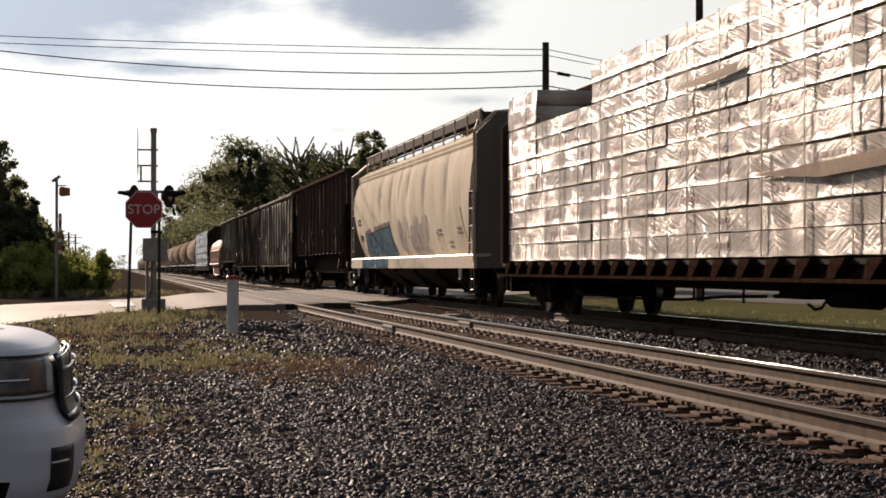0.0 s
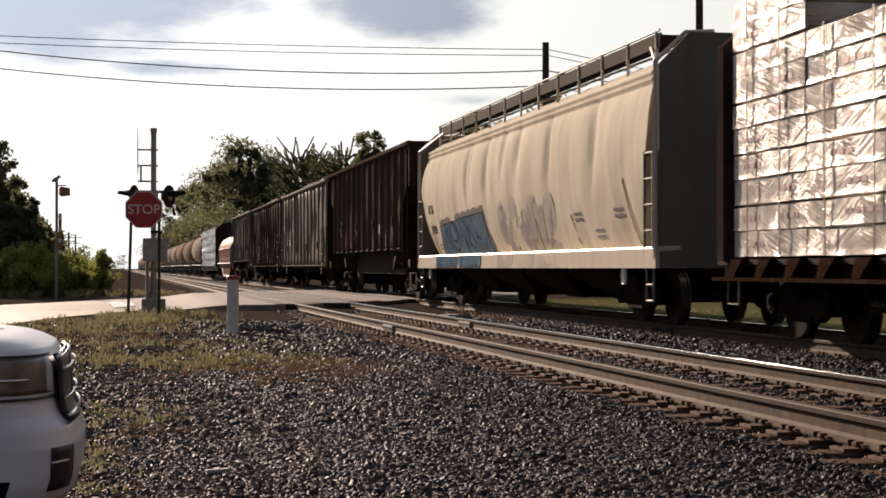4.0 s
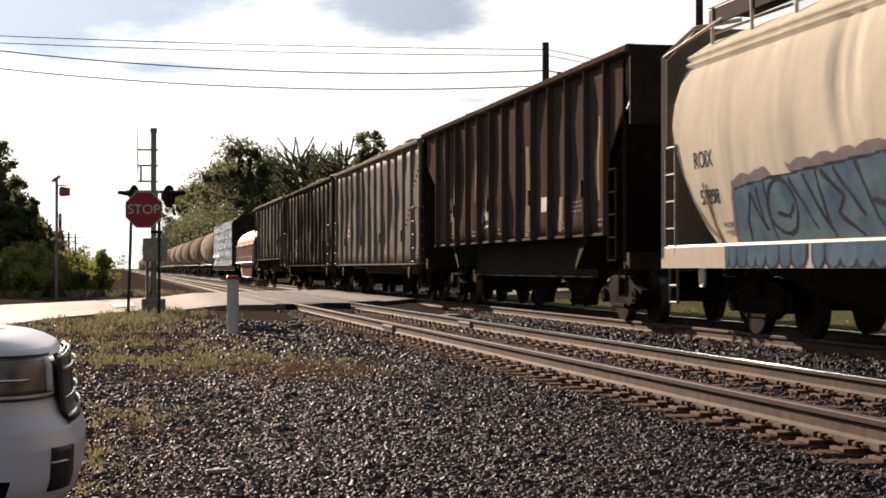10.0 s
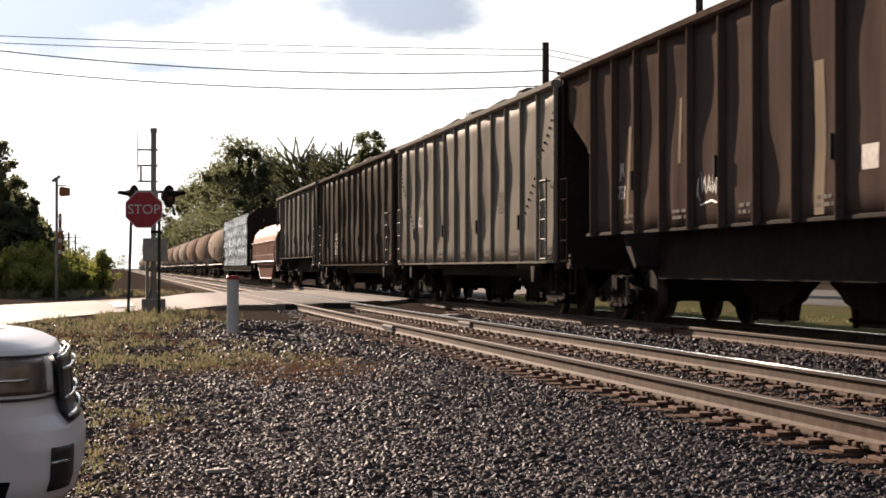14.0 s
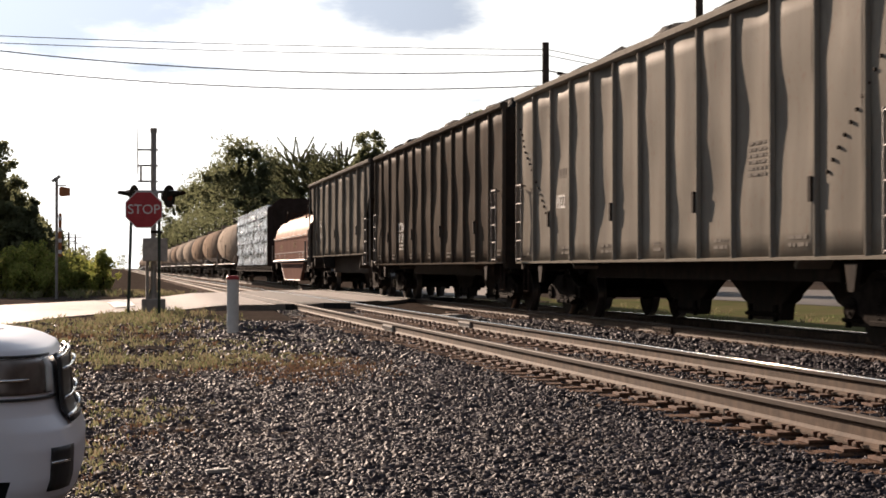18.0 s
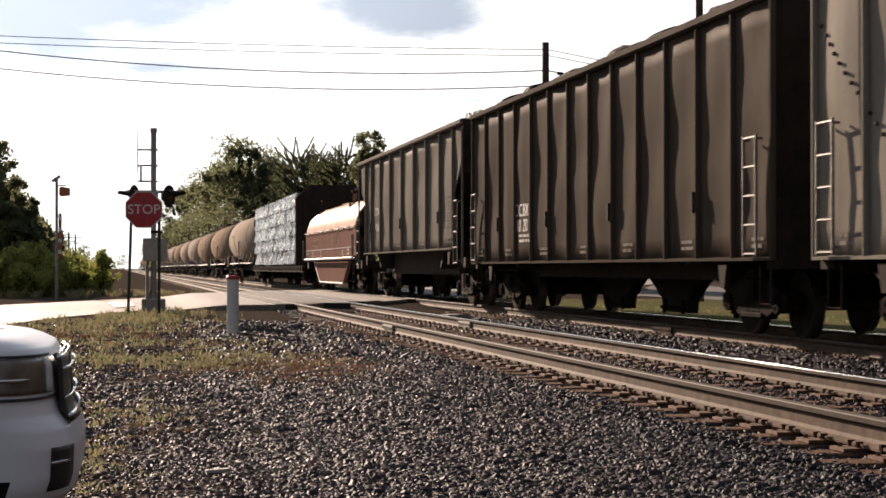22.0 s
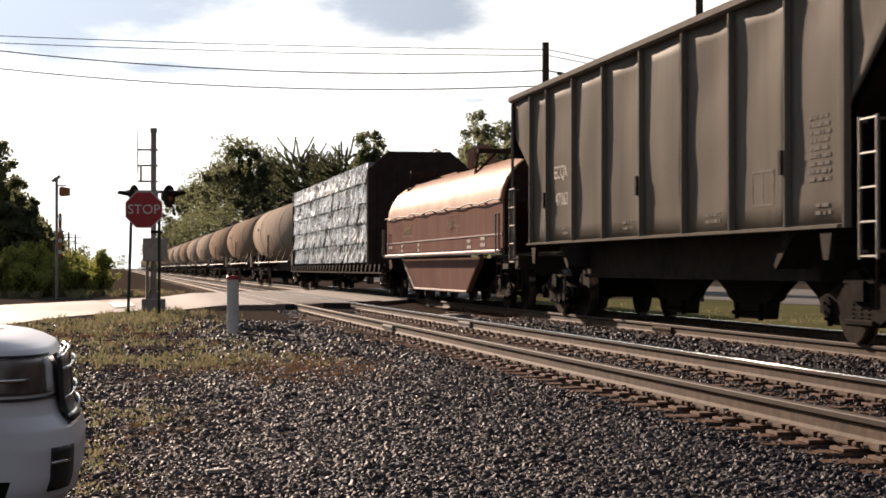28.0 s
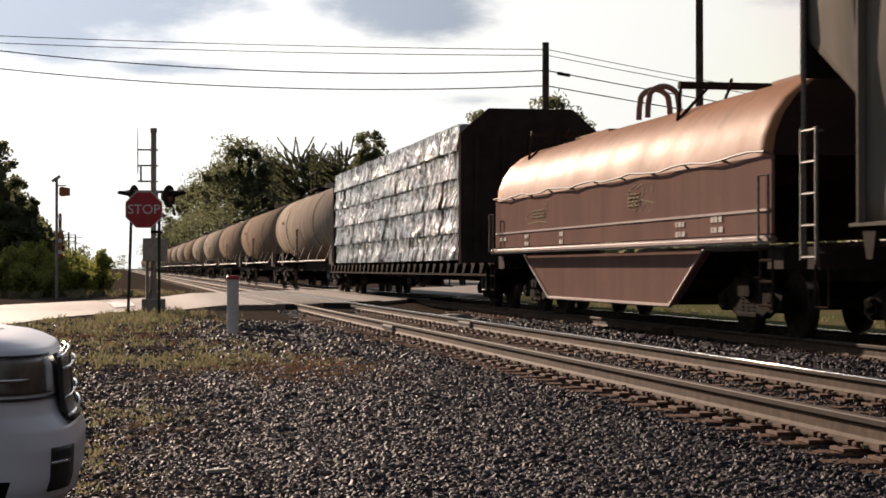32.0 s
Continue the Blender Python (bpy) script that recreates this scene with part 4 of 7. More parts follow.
def patch(name, material, c, surf, y0, y1, z0, z1, label=""):
    bm = BM()
    ny, nz = max(2, int((y1 - y0) / 0.07)), max(2, int((z1 - z0) / 0.09))
    rows = [[bm.verts.new((surf(y0 + (y1 - y0) * i / ny, z0 + (z1 - z0) * j / nz) - 0.004, y0 + (y1 - y0) * i / ny, z0 + (z1 - z0) * j / nz)) for i in range(ny + 1)] for j in range(nz + 1)]
    for p, q in zip(rows, rows[1:]):
        for i in range(ny):
            bm.faces.new((p[i], q[i], q[i + 1], p[i + 1]))
    return part(name, bm, material, c, label, smooth=True)


LADDER = ladder_mesh("ladder", 0.42, 0.0, 1.45, 5, M_GALV)
LADDER_DARK = ladder_mesh("ladder", 0.42, 0.0, 1.45, 5, M_BULK)


def stencils(c, half, surf, edge, z0, seed, material=M_FAINT):
    for k in range(seed % 2, len(edge) - 1, 2):
        y = (edge[k] + edge[k + 1]) / 2 - 0.12
        bars("stencil", c, surf, y, z0 + 0.22, 2 + k % 2, 0.4 + 0.1 * (k % 3), 0.045, material, seed + k)


# lumber under printed white film, on a centre-beam car
def film(name, c, y0, y1, z0, z1, x, material, seed, deep=0.05, step=0.085, smooth=True, slant=1.0, fy=1.0, fz=1.0, lip=0.0, fine=0.075, short=4.5):
    """A wrapped bundle: its face to -x is crinkled film, the rest a plain block."""
    bm = BM()
    ny, nz = max(6, int((y1 - y0) / step)), max(4, int((z1 - z0) / fine))
    rows = []
    for j in range(nz + 1):
        kz = j / nz
        row = []
        for i in range(ny + 1):
            ky = i / ny
            y, z = y0 + (y1 - y0) * ky, z0 + (z1 - z0) * kz
            e = min(1, 6 * ky, 6 * (1 - ky)) * 0.6 + 0.4
            r = 1 - abs(noise.noise((seed, y * 2.6 * fy - slant * z * 2.2, z * 0.8 * fz))) * 2
            r2 = noise.noise((seed + 9, y * 6.0 * fy + slant * z * 5, z * 2.2 * fz))
            r3 = noise.noise((seed + 5, y * 13.0 * fy - slant * z * 9, z * 5 * fz))
            row.append(bm.verts.new((x - deep * e * (0.45 * r + 0.4 * r2 + 0.22 * r3) - lip * max(0.0, 1 - kz * short) ** 0.8 * (0.6 + 0.8 * noise.noise((seed + 2, y * 2.3, 0))), y, z + 0.012 * noise.noise((seed + 3, y * 1.5, kz)))))
        rows.append(row)
    for j in range(nz):
        for i in range(ny):
            bm.faces.new((rows[j][i], rows[j + 1][i], rows[j + 1][i + 1], rows[j][i + 1]))
    box(bm, x + 0.035, x + 1.35, y0, y1, z0, z1)
    return part(name, bm, material, c, smooth=smooth)


def bulkhead(c, y, top, s):
    bm = BM()
    prism(bm, [(-1.6, 0.95), (-1.6, top - 0.55), (-0.95, top), (0.95, top), (1.6, top - 0.55), (1.6, 0.95)], "y", y - 0.12, y + 0.12)
    b = part("bulkhead", bm, M_BULK, c, "tall dark steel end bulkhead")
    bm = BM()
    for k in range(5):
        box(bm, -1.3 + 0.62 * k, -1.18 + 0.62 * k, y + s * 0.12 - 0.05, y + s * 0.12 + 0.05, 1.0, top - 0.6)
    part("rib", bm, M_BULK, b)


def beam_car(label, a, b, rust, front=0.5):
    c = car("lumber_car", label, a, b)
    half = (b - a) / 2
    running_gear(c, half, half - 1.9)
    bm = BM()
    box(bm, -1.5, 1.5, -half, half, 0.9, 0.97)
    part("deck", bm, M_BLACK, c)
    bm = BM()
    box(bm, -0.35, 0.35, -half, half, 0.55, 0.9)
    part("centre_sill", bm, M_BLACK, c)
    for s in (-1, 1):
        bm = BM()
        prism(bm, [(s * 1.58, 0.70), (s * 1.58, 0.745), (s * 1.4, 0.745), (s * 1.4, 0.97), (s * 1.36, 0.97), (s * 1.36, 0.70)], "y", -half, half)
        part("side_sill", bm, rust, c)
    rm = None
    y = -half + 0.5
    while y < half - 0.3:
        if rm is None:
            bm = BM()
            prism(bm, [(-0.3, 0.97), (0.08, 0.97), (0.2, 0.745), (0.02, 0.745)], "x", -1.585, -1.36)
            rm = mesh_of("riser", bm, rust)
        share("riser", rm, c, pose(0, y, 0))
        y += 0.93
    bm = BM()
    box(bm, -0.06, 0.06, -half + max(2.2, front), half - 2.2, 0.97, 4.25)
    part("centre_beam", bm, M_BLACK, c)
    bm = BM()
    box(bm, -0.16, 0.16, -half + front, half - 0.5, 4.27, 4.40)
    part("beam_top", bm, M_RISER, c)
    for s in (-1, 1):
        for sx in (-1, 1):
            bm = BM()
            yy = s * (half - 0.6)
            polytube(bm, [(sx * 1.5, yy - 0.2, 0.9), (sx * 1.5, yy - 0.2, 0.41), (sx * 1.5, yy + 0.2, 0.41), (sx * 1.5, yy + 0.2, 0.9)], 0.018)
            part("sill_step", bm, M_GALV, c)
    # brake cylinder, its levers, and a rod on hangers along the car
    bm = BM()
    tube(bm, (-0.75, -3.2, 0.54), (-0.75, -2.0, 0.54), 0.15, 14)
    tube(bm, (-0.75, -3.3, 0.54), (-0.75, -3.2, 0.54), 0.07, 10)
    box(bm, -0.8, -0.7, -2.9, -2.8, 0.6, 0.8), box(bm, -0.8, -0.7, -2.4, -2.3, 0.6, 0.8)
    part("brake_cylinder", bm, M_TRUCK, c)
    bm = BM()
    box(bm, -0.9, -0.6, -1.5, -0.6, 0.48, 0.6)
    tube(bm, (-0.8, -2.0, 0.54), (-0.8, -0.2, 0.5), 0.03, 7)
    polytube(bm, [(-0.8, -1.9, 0.5), (-0.8, -1.7, 0.38), (-0.8, -1.5, 0.36), (-0.8, -1.3, 0.42)], 0.02)
    for y in (-1.45, -1.0, -0.5):
        box(bm, -0.83, -0.77, y - 0.04, y + 0.04, 0.5, 0.9)
    part("brake_lever", bm, M_TRUCK, c)
    bm = BM()
    polytube(bm, [(-1.0, -0.4, 0.5), (-1.0, 1.2, 0.47), (-1.0, 3.0, 0.40), (-1.0, 5.6, 0.38), (-1.0, half - 3.4, 0.42)], 0.022)
    for y in (0.4, 2.0, 2.4, 4.4, 4.8, -5.0, -6.4):
        tube(bm, (-1.0, y, 0.4), (-1.0, y, 0.8), 0.018, 6)
    polytube(bm, [(-1.0, -6.8, 0.42), (-1.0, -4.4, 0.42), (-0.8, -3.3, 0.54)], 0.02)
    part("brake_rod", bm, M_TRUCK, c)
    return c, half


def strap_mesh(h):
    bm = BM()
    box(bm, -0.01, 0.0, -0.012, 0.012, 0, h)
    return mesh_of("strap", bm, M_STRAP)


lum_a, half = beam_car("centre-beam car loaded with lumber in shiny white printed film", 8.6, 34.1, M_RISER)
bulkhead(lum_a, half - 0.38, 4.2, 1)
bulkhead(lum_a, -half + 0.38, 4.2, -1)
cols = [33.45, 31.1, 27.35, 23.4, 20.2, 16.4, 12.7, 9.4]
rows_z = [1.0 + 0.318 * k for k in range(11)]
mid_a = (8.6 + 34.1) / 2
ST = strap_mesh(0.31)
rnd = random.Random(8)
BANDS = ((0.3, 0.75), (0.18, 0.5, 0.84), (0.2, 0.52, 0.82), (0.28, 0.68), (0.16, 0.5, 0.85), (0.2, 0.5, 0.8), (0.25, 0.7))
for k in range(len(cols) - 1):
    y1, y0 = cols[k] - mid_a, cols[k + 1] - mid_a
    for r in range(10):
        if k == 1 and r >= 8:
            continue
        z0, z1 = rows_z[r], rows_z[r + 1] - (0.035 if r % 2 else 0.012)
        nm = film("lumber_pack", lum_a, y0 + 0.02, y1 - 0.02, z0, z1, -1.5 - rnd.uniform(0, 0.03), M_WRAP, k * 7.3 + r * 1.9, deep=rnd.uniform(0.003, 0.009), step=0.1, slant=rnd.choice((0.6, 1.0, -0.5)), fy=0.25, fz=2.4, lip=rnd.uniform(0.006, 0.022), fine=0.03, short=5.5)
        skin = side_of([nm], -1.53)
        for q in BANDS[k]:
            share("strap", ST, lum_a, pose(-1.56, y0 + (y1 - y0) * q + rnd.uniform(-0.015, 0.015), z0))
        for q in (0.3, 0.68):
            if rnd.random() < 0.7:
                bars("print", lum_a, skin, y0 + (y1 - y0) * (q + rnd.uniform(-0.08, 0.08)), z0 + 0.12, 1, rnd.uniform(0.45, 0.8), 0.06, M_PRINT, k * 31 + r)
    for r in range(0, 10, 2):
        bm = BM()
        box(bm, 0.12, 1.5, y0 + 0.02, y1 - 0.02, rows_z[r], rows_z[r + 2] - 0.03)
        part("lumber_pack", bm, M_WRAP, lum_a)
for (ya, yb, z, drop) in ((20.0, 15.6, 2.02, 0.17), (23.0, 20.4, 3.36, 0.11)):
    # torn film hanging open over bare boards
    bm = BM()
    ya, yb = ya - mid_a, yb - mid_a
    v = [bm.verts.new(p) for p in ((-1.57, ya, z - drop * 0.25), (-1.60, (ya + yb) / 2, z - drop), (-1.58, yb, z - drop * 0.7), (-1.57, yb, z + 0.05), (-1.585, (ya + yb) / 2, z + 0.0))]
    bm.faces.new(v)
    bmesh.ops.solidify(bm, geom=bm.faces[:], thickness=0.01)
    part("torn_film", bm, M_TORN, lum_a, "torn flap showing tan boards")

# the cream covered hopper
cov = car("covered_hopper", "cream covered hopper car with blue and grey graffiti", 36.3, 56.2)
CH = 9.95
running_gear(cov, CH, CH - 2.5)
CPROF = [(1.30, 1.15), (1.40, 1.4), (1.49, 1.75), (1.555, 2.1), (1.595, 2.5), (1.60, 2.8), (1.575, 3.1), (1.52, 3.35), (1.46, 3.52), (1.43, 3.56), (1.47, 3.59), (1.47, 3.63), (1.42, 3.655), (1.46, 3.685), (1.46, 3.73), (1.40, 3.76), (1.15, 3.93), (0.8, 4.06), (0.4, 4.13), (0.0, 4.15)]


def cov_x(z):
    return np.interp(z, [p[1] for p in CPROF[:16]], [p[0] for p in CPROF[:16]])


def cov_inset(z):
    return 0.5 + 1.05 * max(0.0, (2.75 - z) / 1.6) ** 1.25 + 0.25 * max(0.0, (z - 3.0) / 0.8)


CREASES = ((50.4 - 46.25, 0.16, 2.2), (50.0 - 46.25, 0.12, 2.4), (48.3 - 46.25, 0.2, 2.2), (46.6 - 46.25, 0.14, 2.5), (45.2 - 46.25, 0.22, 2.5), (42.6 - 46.25, 0.15, 2.3), (39.4 - 46.25, 0.2, 2.2))


def build_cov_body():
    bm = BM()
    prof = [(-x, z) for x, z in CPROF] + [(x, z) for x, z in CPROF[-2::-1]]
    ns = 144
    rows = []
    for j in range(ns + 1):
        s = -1 + 2 * j / ns
        row = []
        for x, z in prof:
            dent = 0.02 * noise.noise((s * 9, z * 0.9, x)) if 1.3 < z < 3.5 else 0
            for at, wide, low in CREASES:
                k = (s * CH - at - 0.08 * (z - 2.8)) / wide
                dent += 0.05 * math.exp(-k * k) * max(0.0, min(1.0, (z - low) / 0.5, (3.75 - z) / 0.5))
            row.append(bm.verts.new((x + (dent if x < 0 else -dent), s * (CH - cov_inset(z)), z)))
        rows.append(row)
    for j in range(ns):
        for i in range(len(prof) - 1):
            bm.faces.new((rows[j][i], rows[j][i + 1], rows[j + 1][i + 1], rows[j + 1][i]))
    for row in (rows[0], rows[-1][::-1]):
        bm.faces.new([bm.verts.new(v.co) for v in row])
    return part("body", bm, M_CREAM, cov, "curved cream side, streaked with dirt", smooth=True)


cov_body = build_cov_body()
for s in (-1, 1):
    bm = BM()
    prism(bm, [(s * 1.62, 0.86), (s * 1.62, 1.14), (s * 1.60, 1.17), (s * 1.25, 1.18), (s * 1.25, 1.12), (s * 1.56, 1.10), (s * 1.56, 0.86)], "y", -CH + 0.05, CH - 0.05)
    part("side_sill", bm, M_CREAM2, cov, "cream side sill with a bright worn edge")
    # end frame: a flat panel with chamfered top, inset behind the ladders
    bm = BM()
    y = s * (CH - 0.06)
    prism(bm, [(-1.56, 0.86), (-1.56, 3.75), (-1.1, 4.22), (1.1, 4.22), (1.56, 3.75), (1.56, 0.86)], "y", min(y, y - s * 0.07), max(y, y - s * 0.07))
    # grey instead of the body's cream: the end's shade is in the colour
    part("end_panel", bm, M_GREY3, cov, "end panel, its shade put in as grey")
    share("ladder", ladder_mesh("ladder", 0.42, 0.0, 1.55, 5, M_GALV, 0.018), cov, pose(-1.6, s * (CH - 0.42), 1.0), "grey steel ladder")
    bm = BM()
    tube(bm, (-1.6, s * (CH - 0.1), 1.0), (-1.6, s * (CH - 0.1), 3.8), 0.035, 8)
    tube(bm, (-1.6, s * (CH - 0.1), 3.8), (-1.15, s * (CH - 0.12), 4.22), 0.03, 8)
    tube(bm, (-1.15, s * (CH - 0.12), 4.22), (-0.6, s * (CH - 0.5), 4.3), 0.03, 8)
    tube(bm, (-1.6, s * (CH - 0.1), 3.8), (-1.2, s * (CH - 1.6), 4.2), 0.022, 8)
    part("corner_rail", bm, M_CREAM2, cov)
    bm = BM()
    for dy in (-0.17, 0.17):
        tube(bm, (-1.57, s * (CH - 0.45) + dy, 0.86), (-1.57, s * (CH - 0.45) + dy, 0.38), 0.02, 6)
    for z in (0.39, 0.62):
        tube(bm, (-1.57, s * (CH - 0.45) - 0.17, z), (-1.57, s * (CH - 0.45) + 0.17, z), 0.018, 6)
    part("sill_step", bm, M_GALV, cov)
    bm = BM()
    y = s * (CH - 1.7)
    polytube(bm, [(-1.59, y - 0.07, 0.88), (-1.59, y - 0.085, 0.72), (-1.59, y - 0.05, 0.63), (-1.59, y + 0.05, 0.63), (-1.59, y + 0.085, 0.72), (-1.59, y + 0.07, 0.88)], 0.026)
    part("tie_down_ring", bm, M_WHITE, cov)
    bm = BM()
    box(bm, -0.35, 0.35, min(s * (CH - 0.2), s * (CH - 1.6)), max(s * (CH - 0.2), s * (CH - 1.6)), 0.75, 1.0)
    part("stub_sill", bm, M_BLACK, cov)
bm = BM()
for s in (-1, 1):
    box(bm, s * 0.95 - 0.28, s * 0.95 + 0.28, -CH + 1.0, CH - 1.0, 4.26, 4.30)
    box(bm, s * 1.23 - 0.02, s * 1.23 + 0.02, -CH + 1.0, CH - 1.0, 4.12, 4.33)
part("roof_walk", bm, M_BLACK, cov, "dark grated walkway along the roof")
brk = BM()
tube(brk, (-1.25, 0, 3.86), (-1.25, 0, 4.38), 0.025, 7)
tube(brk, (-1.25, 0, 4.0), (-0.7, 0, 4.2), 0.02, 7)
brk = mesh_of("walk_bracket", brk, M_CREAM2)
for k in range(13):
    share("walk_bracket", brk, cov, pose(0, -CH + 1.15 + k * (2 * CH - 2.3) / 12, 0))
bm = BM()
tube(bm, (-1.25, -CH + 1.0, 4.37), (-1.25, CH - 1.0, 4.37), 0.02, 7)
part("walk_edge_rail", bm, M_CREAM2, cov)
for k in range(5):
    bm = BM()
    y = -6.4 + 3.2 * k
    tube(bm, (0, y - 0.9, 4.12), (0, y + 0.9, 4.12), 0.25, 16)
    part("roof_hatch", bm, M_CREAM2, cov)
for y in (-5.0, -1.7, 1.7, 5.0):
    bm = BM()
    prism(bm, [(y - 1.6, 1.15), (y - 1.5, 0.75), (y - 0.5, 0.32), (y + 0.5, 0.32), (y + 1.5, 0.75), (y + 1.6, 1.15)], "x", -1.2, 1.2)
    for v in bm.verts:
        if v.co.z < 0.5:
            v.co.x *= 0.5
    part("outlet_bay", bm, M_BLACK, cov)


def spray(name, c, material, inside, y0, y1, z0, z1, lift, step=0.035, xf=None):
    """A painted shape that lies on the curved side: small cells of the side where inside(y, z) holds."""
    xf = xf or cov_x
    ny, nz = int((y1 - y0) / step), int((z1 - z0) / step)
    keep, vs, fs = {}, [], []

    def vert(i, j):
        if (i, j) not in keep:
            y, z = y0 + i * step, z0 + j * step
            keep[(i, j)] = len(vs)
            vs.append((-float(xf(z)) - lift, y, z))
        return keep[(i, j)]
    for i in range(ny):
        for j in range(nz):
            if inside(y0 + (i + 0.5) * step, z0 + (j + 0.5) * step):
                fs.append((vert(i, j), vert(i, j + 1), vert(i + 1, j + 1), vert(i + 1, j)))
    me = bpy.data.meshes.new(name)
    me.from_pydata(vs, [], fs)
    me.materials.append(material)
    me.shade_smooth()
    return share(name, me, c, Matrix.Identity(4))


def seg_dist(p, a, b):
    ax, az, bx, bz = *a, *b
    dx, dz = bx - ax, bz - az
    k = max(0, min(1, ((p[0] - ax) * dx + (p[1] - az) * dz) / (dx * dx + dz * dz + 1e-9)))
    return math.hypot(p[0] - ax - k * dx, p[1] - az - k * dz)


MC = (36.3 + 56.2) / 2
BLUE_A, BLUE_B = 53.5 - MC, 48.55 - MC      # front and rear edge of the blue piece
BLUE_LINES = [((0.03, 0.0), (0.10, 0.86)), ((0.10, 0.86), (0.165, 0.28)), ((0.165, 0.28), (0.15, 0.9)), ((0.20, 0.95), (0.21, 0.0)),
              ((0.27, 0.48), (0.33, 0.42)), ((0.33, 0.42), (0.36, 0.56)), ((0.37, 0.95), (0.47, 0.25)), ((0.45, 0.95), (0.55, 0.2)), ((0.53, 1.0), (0.555, 0.1)),
              ((0.56, 0.95), (0.655, 0.6)), ((0.655, 0.6), (0.61, 0.4)), ((0.61, 0.4), (0.70, 0.1)), ((0.63, 0.95), (0.745, 0.35)), ((0.745, 0.98), (0.83, 0.0)), ((0.80, 0.5), (0.87, 0.42))]
blue_s = lambda y: (BLUE_A - y) / (BLUE_A - BLUE_B)
blue_top = lambda y: 1.83 + 0.20 * max(0.0, blue_s(y)) ** 0.7


def blue_line(y, z):
    """Distance to the nearest dark stroke of the blue piece; the strokes sway as a hand draws them."""
    u, h = blue_s(y) + 0.012 * noise.noise((y * 2.5, z * 3, 6)), (z - 1.12) / (blue_top(y) - 1.12)
    d = min(seg_dist((u * 4.75, h * 0.8), (a[0] * 4.75, a[1] * 0.8), (b[0] * 4.75, b[1] * 0.8)) for a, b in BLUE_LINES)
    ring = abs(math.hypot((u - 0.295) / 0.088, (h - 0.58) / 0.40) - 1.0) * 0.34
    return min(d, ring) + 0.012 * noise.noise((y * 4, z * 4, 1))


def blue_mass(y, z, grow):
    u = blue_s(y) * 4.75
    scallop = 0.055 * abs(math.sin(u * 5.2 + 0.8 * noise.noise((u, 0, 3)))) * (grow > 0.04)
    lean = 0.42 * (z - 1.2) - 0.26
    return z < blue_top(y) + grow * 0.9 + scallop + 0.02 * noise.noise((u * 3, 1, 1)) and lean - grow < u < 4.95 + grow - 0.30 * (z - 1.2) + 0.25 * max(0.0, 1.5 - z)


spray("graffiti_shadow", cov, M_SHADEGRAF, lambda y, z: blue_mass(y, z, 0.13) or math.hypot(y - BLUE_B + 0.1, (z - 1.1) * 0.8) < 0.42, 47.8 - MC, 54.0 - MC, 1.19, 2.4, 0.006, step=0.02)
spray("graffiti_outline", cov, M_OUTLINE, lambda y, z: blue_mass(y, z, 0.035), 47.8 - MC, 54.0 - MC, 1.19, 2.4, 0.010, step=0.02)
spray("graffiti", cov, M_BLUE, lambda y, z: blue_mass(y, z, 0.0) and blue_line(y, z) > 0.03, 47.8 - MC, 54.0 - MC, 1.19, 2.4, 0.014, step=0.02)
SILLX = lambda z: 1.62
BLUE_FOOT = [(0.02, 0.12), (0.24, 0.26), (0.55, 0.30), (0.87, 0.28), (1.17, 0.3), (1.55, 0.38), (1.95, 0.3), (2.35, 0.4), (2.9, 0.3), (3.3, 0.36), (3.7, 0.42), (4.1, 0.4), (4.5, 0.42), (4.9, 0.4)]
blue_foot = lambda y, z: min(math.hypot((BLUE_A - y - u) / (w * 0.62), max(0.0, 1.04 - z) / 0.2) for u, w in BLUE_FOOT)
spray("graffiti_foot_outline", cov, M_OUTLINE, lambda y, z: blue_foot(y, z) < 1.12, 47.8 - MC, 54.0 - MC, 0.865, 1.135, 0.003, step=0.018, xf=SILLX)
spray("graffiti_foot", cov, M_BLUE, lambda y, z: blue_foot(y, z) < 0.84, 47.8 - MC, 54.0 - MC, 0.865, 1.135, 0.006, step=0.018, xf=SILLX)
BUB = [(46.7, 1.75, 0.45), (45.8, 1.85, 0.42), (45.0, 1.6, 0.4), (44.2, 1.85, 0.4), (43.5, 1.6, 0.42), (42.9, 1.85, 0.38), (46.3, 1.4, 0.35), (44.4, 1.35, 0.35), (42.9, 1.4, 0.32)]
bub = lambda y, z: min(math.hypot((y - u + MC) * 0.9, z - w) - r for u, w, r in BUB) + 0.03 * noise.noise((y * 4, z * 4, 5))
spray("grey_graffiti", cov, M_GREYGRAF, lambda y, z: bub(y, z) < 0, 42.2 - MC, 47.5 - MC, 1.19, 2.45, 0.006, step=0.022)
spray("grey_graffiti_heart", cov, M_GREYGRAF2, lambda y, z: bub(y, z) < -0.05 and noise.noise((y * 2.2 + 0.8 * z, z * 1.1, 8)) + 0.4 * noise.noise((y * 6, z * 5, 3)) > -0.02, 42.2 - MC, 47.5 - MC, 1.19, 2.45, 0.010, step=0.022)
spray("grey_graffiti_foot", cov, M_GREYGRAF, lambda y, z: noise.noise((y * 1.2, z * 2, 3)) > -0.05, 42.4 - MC, 46.8 - MC, 0.87, 1.13, 0.004, xf=SILLX)
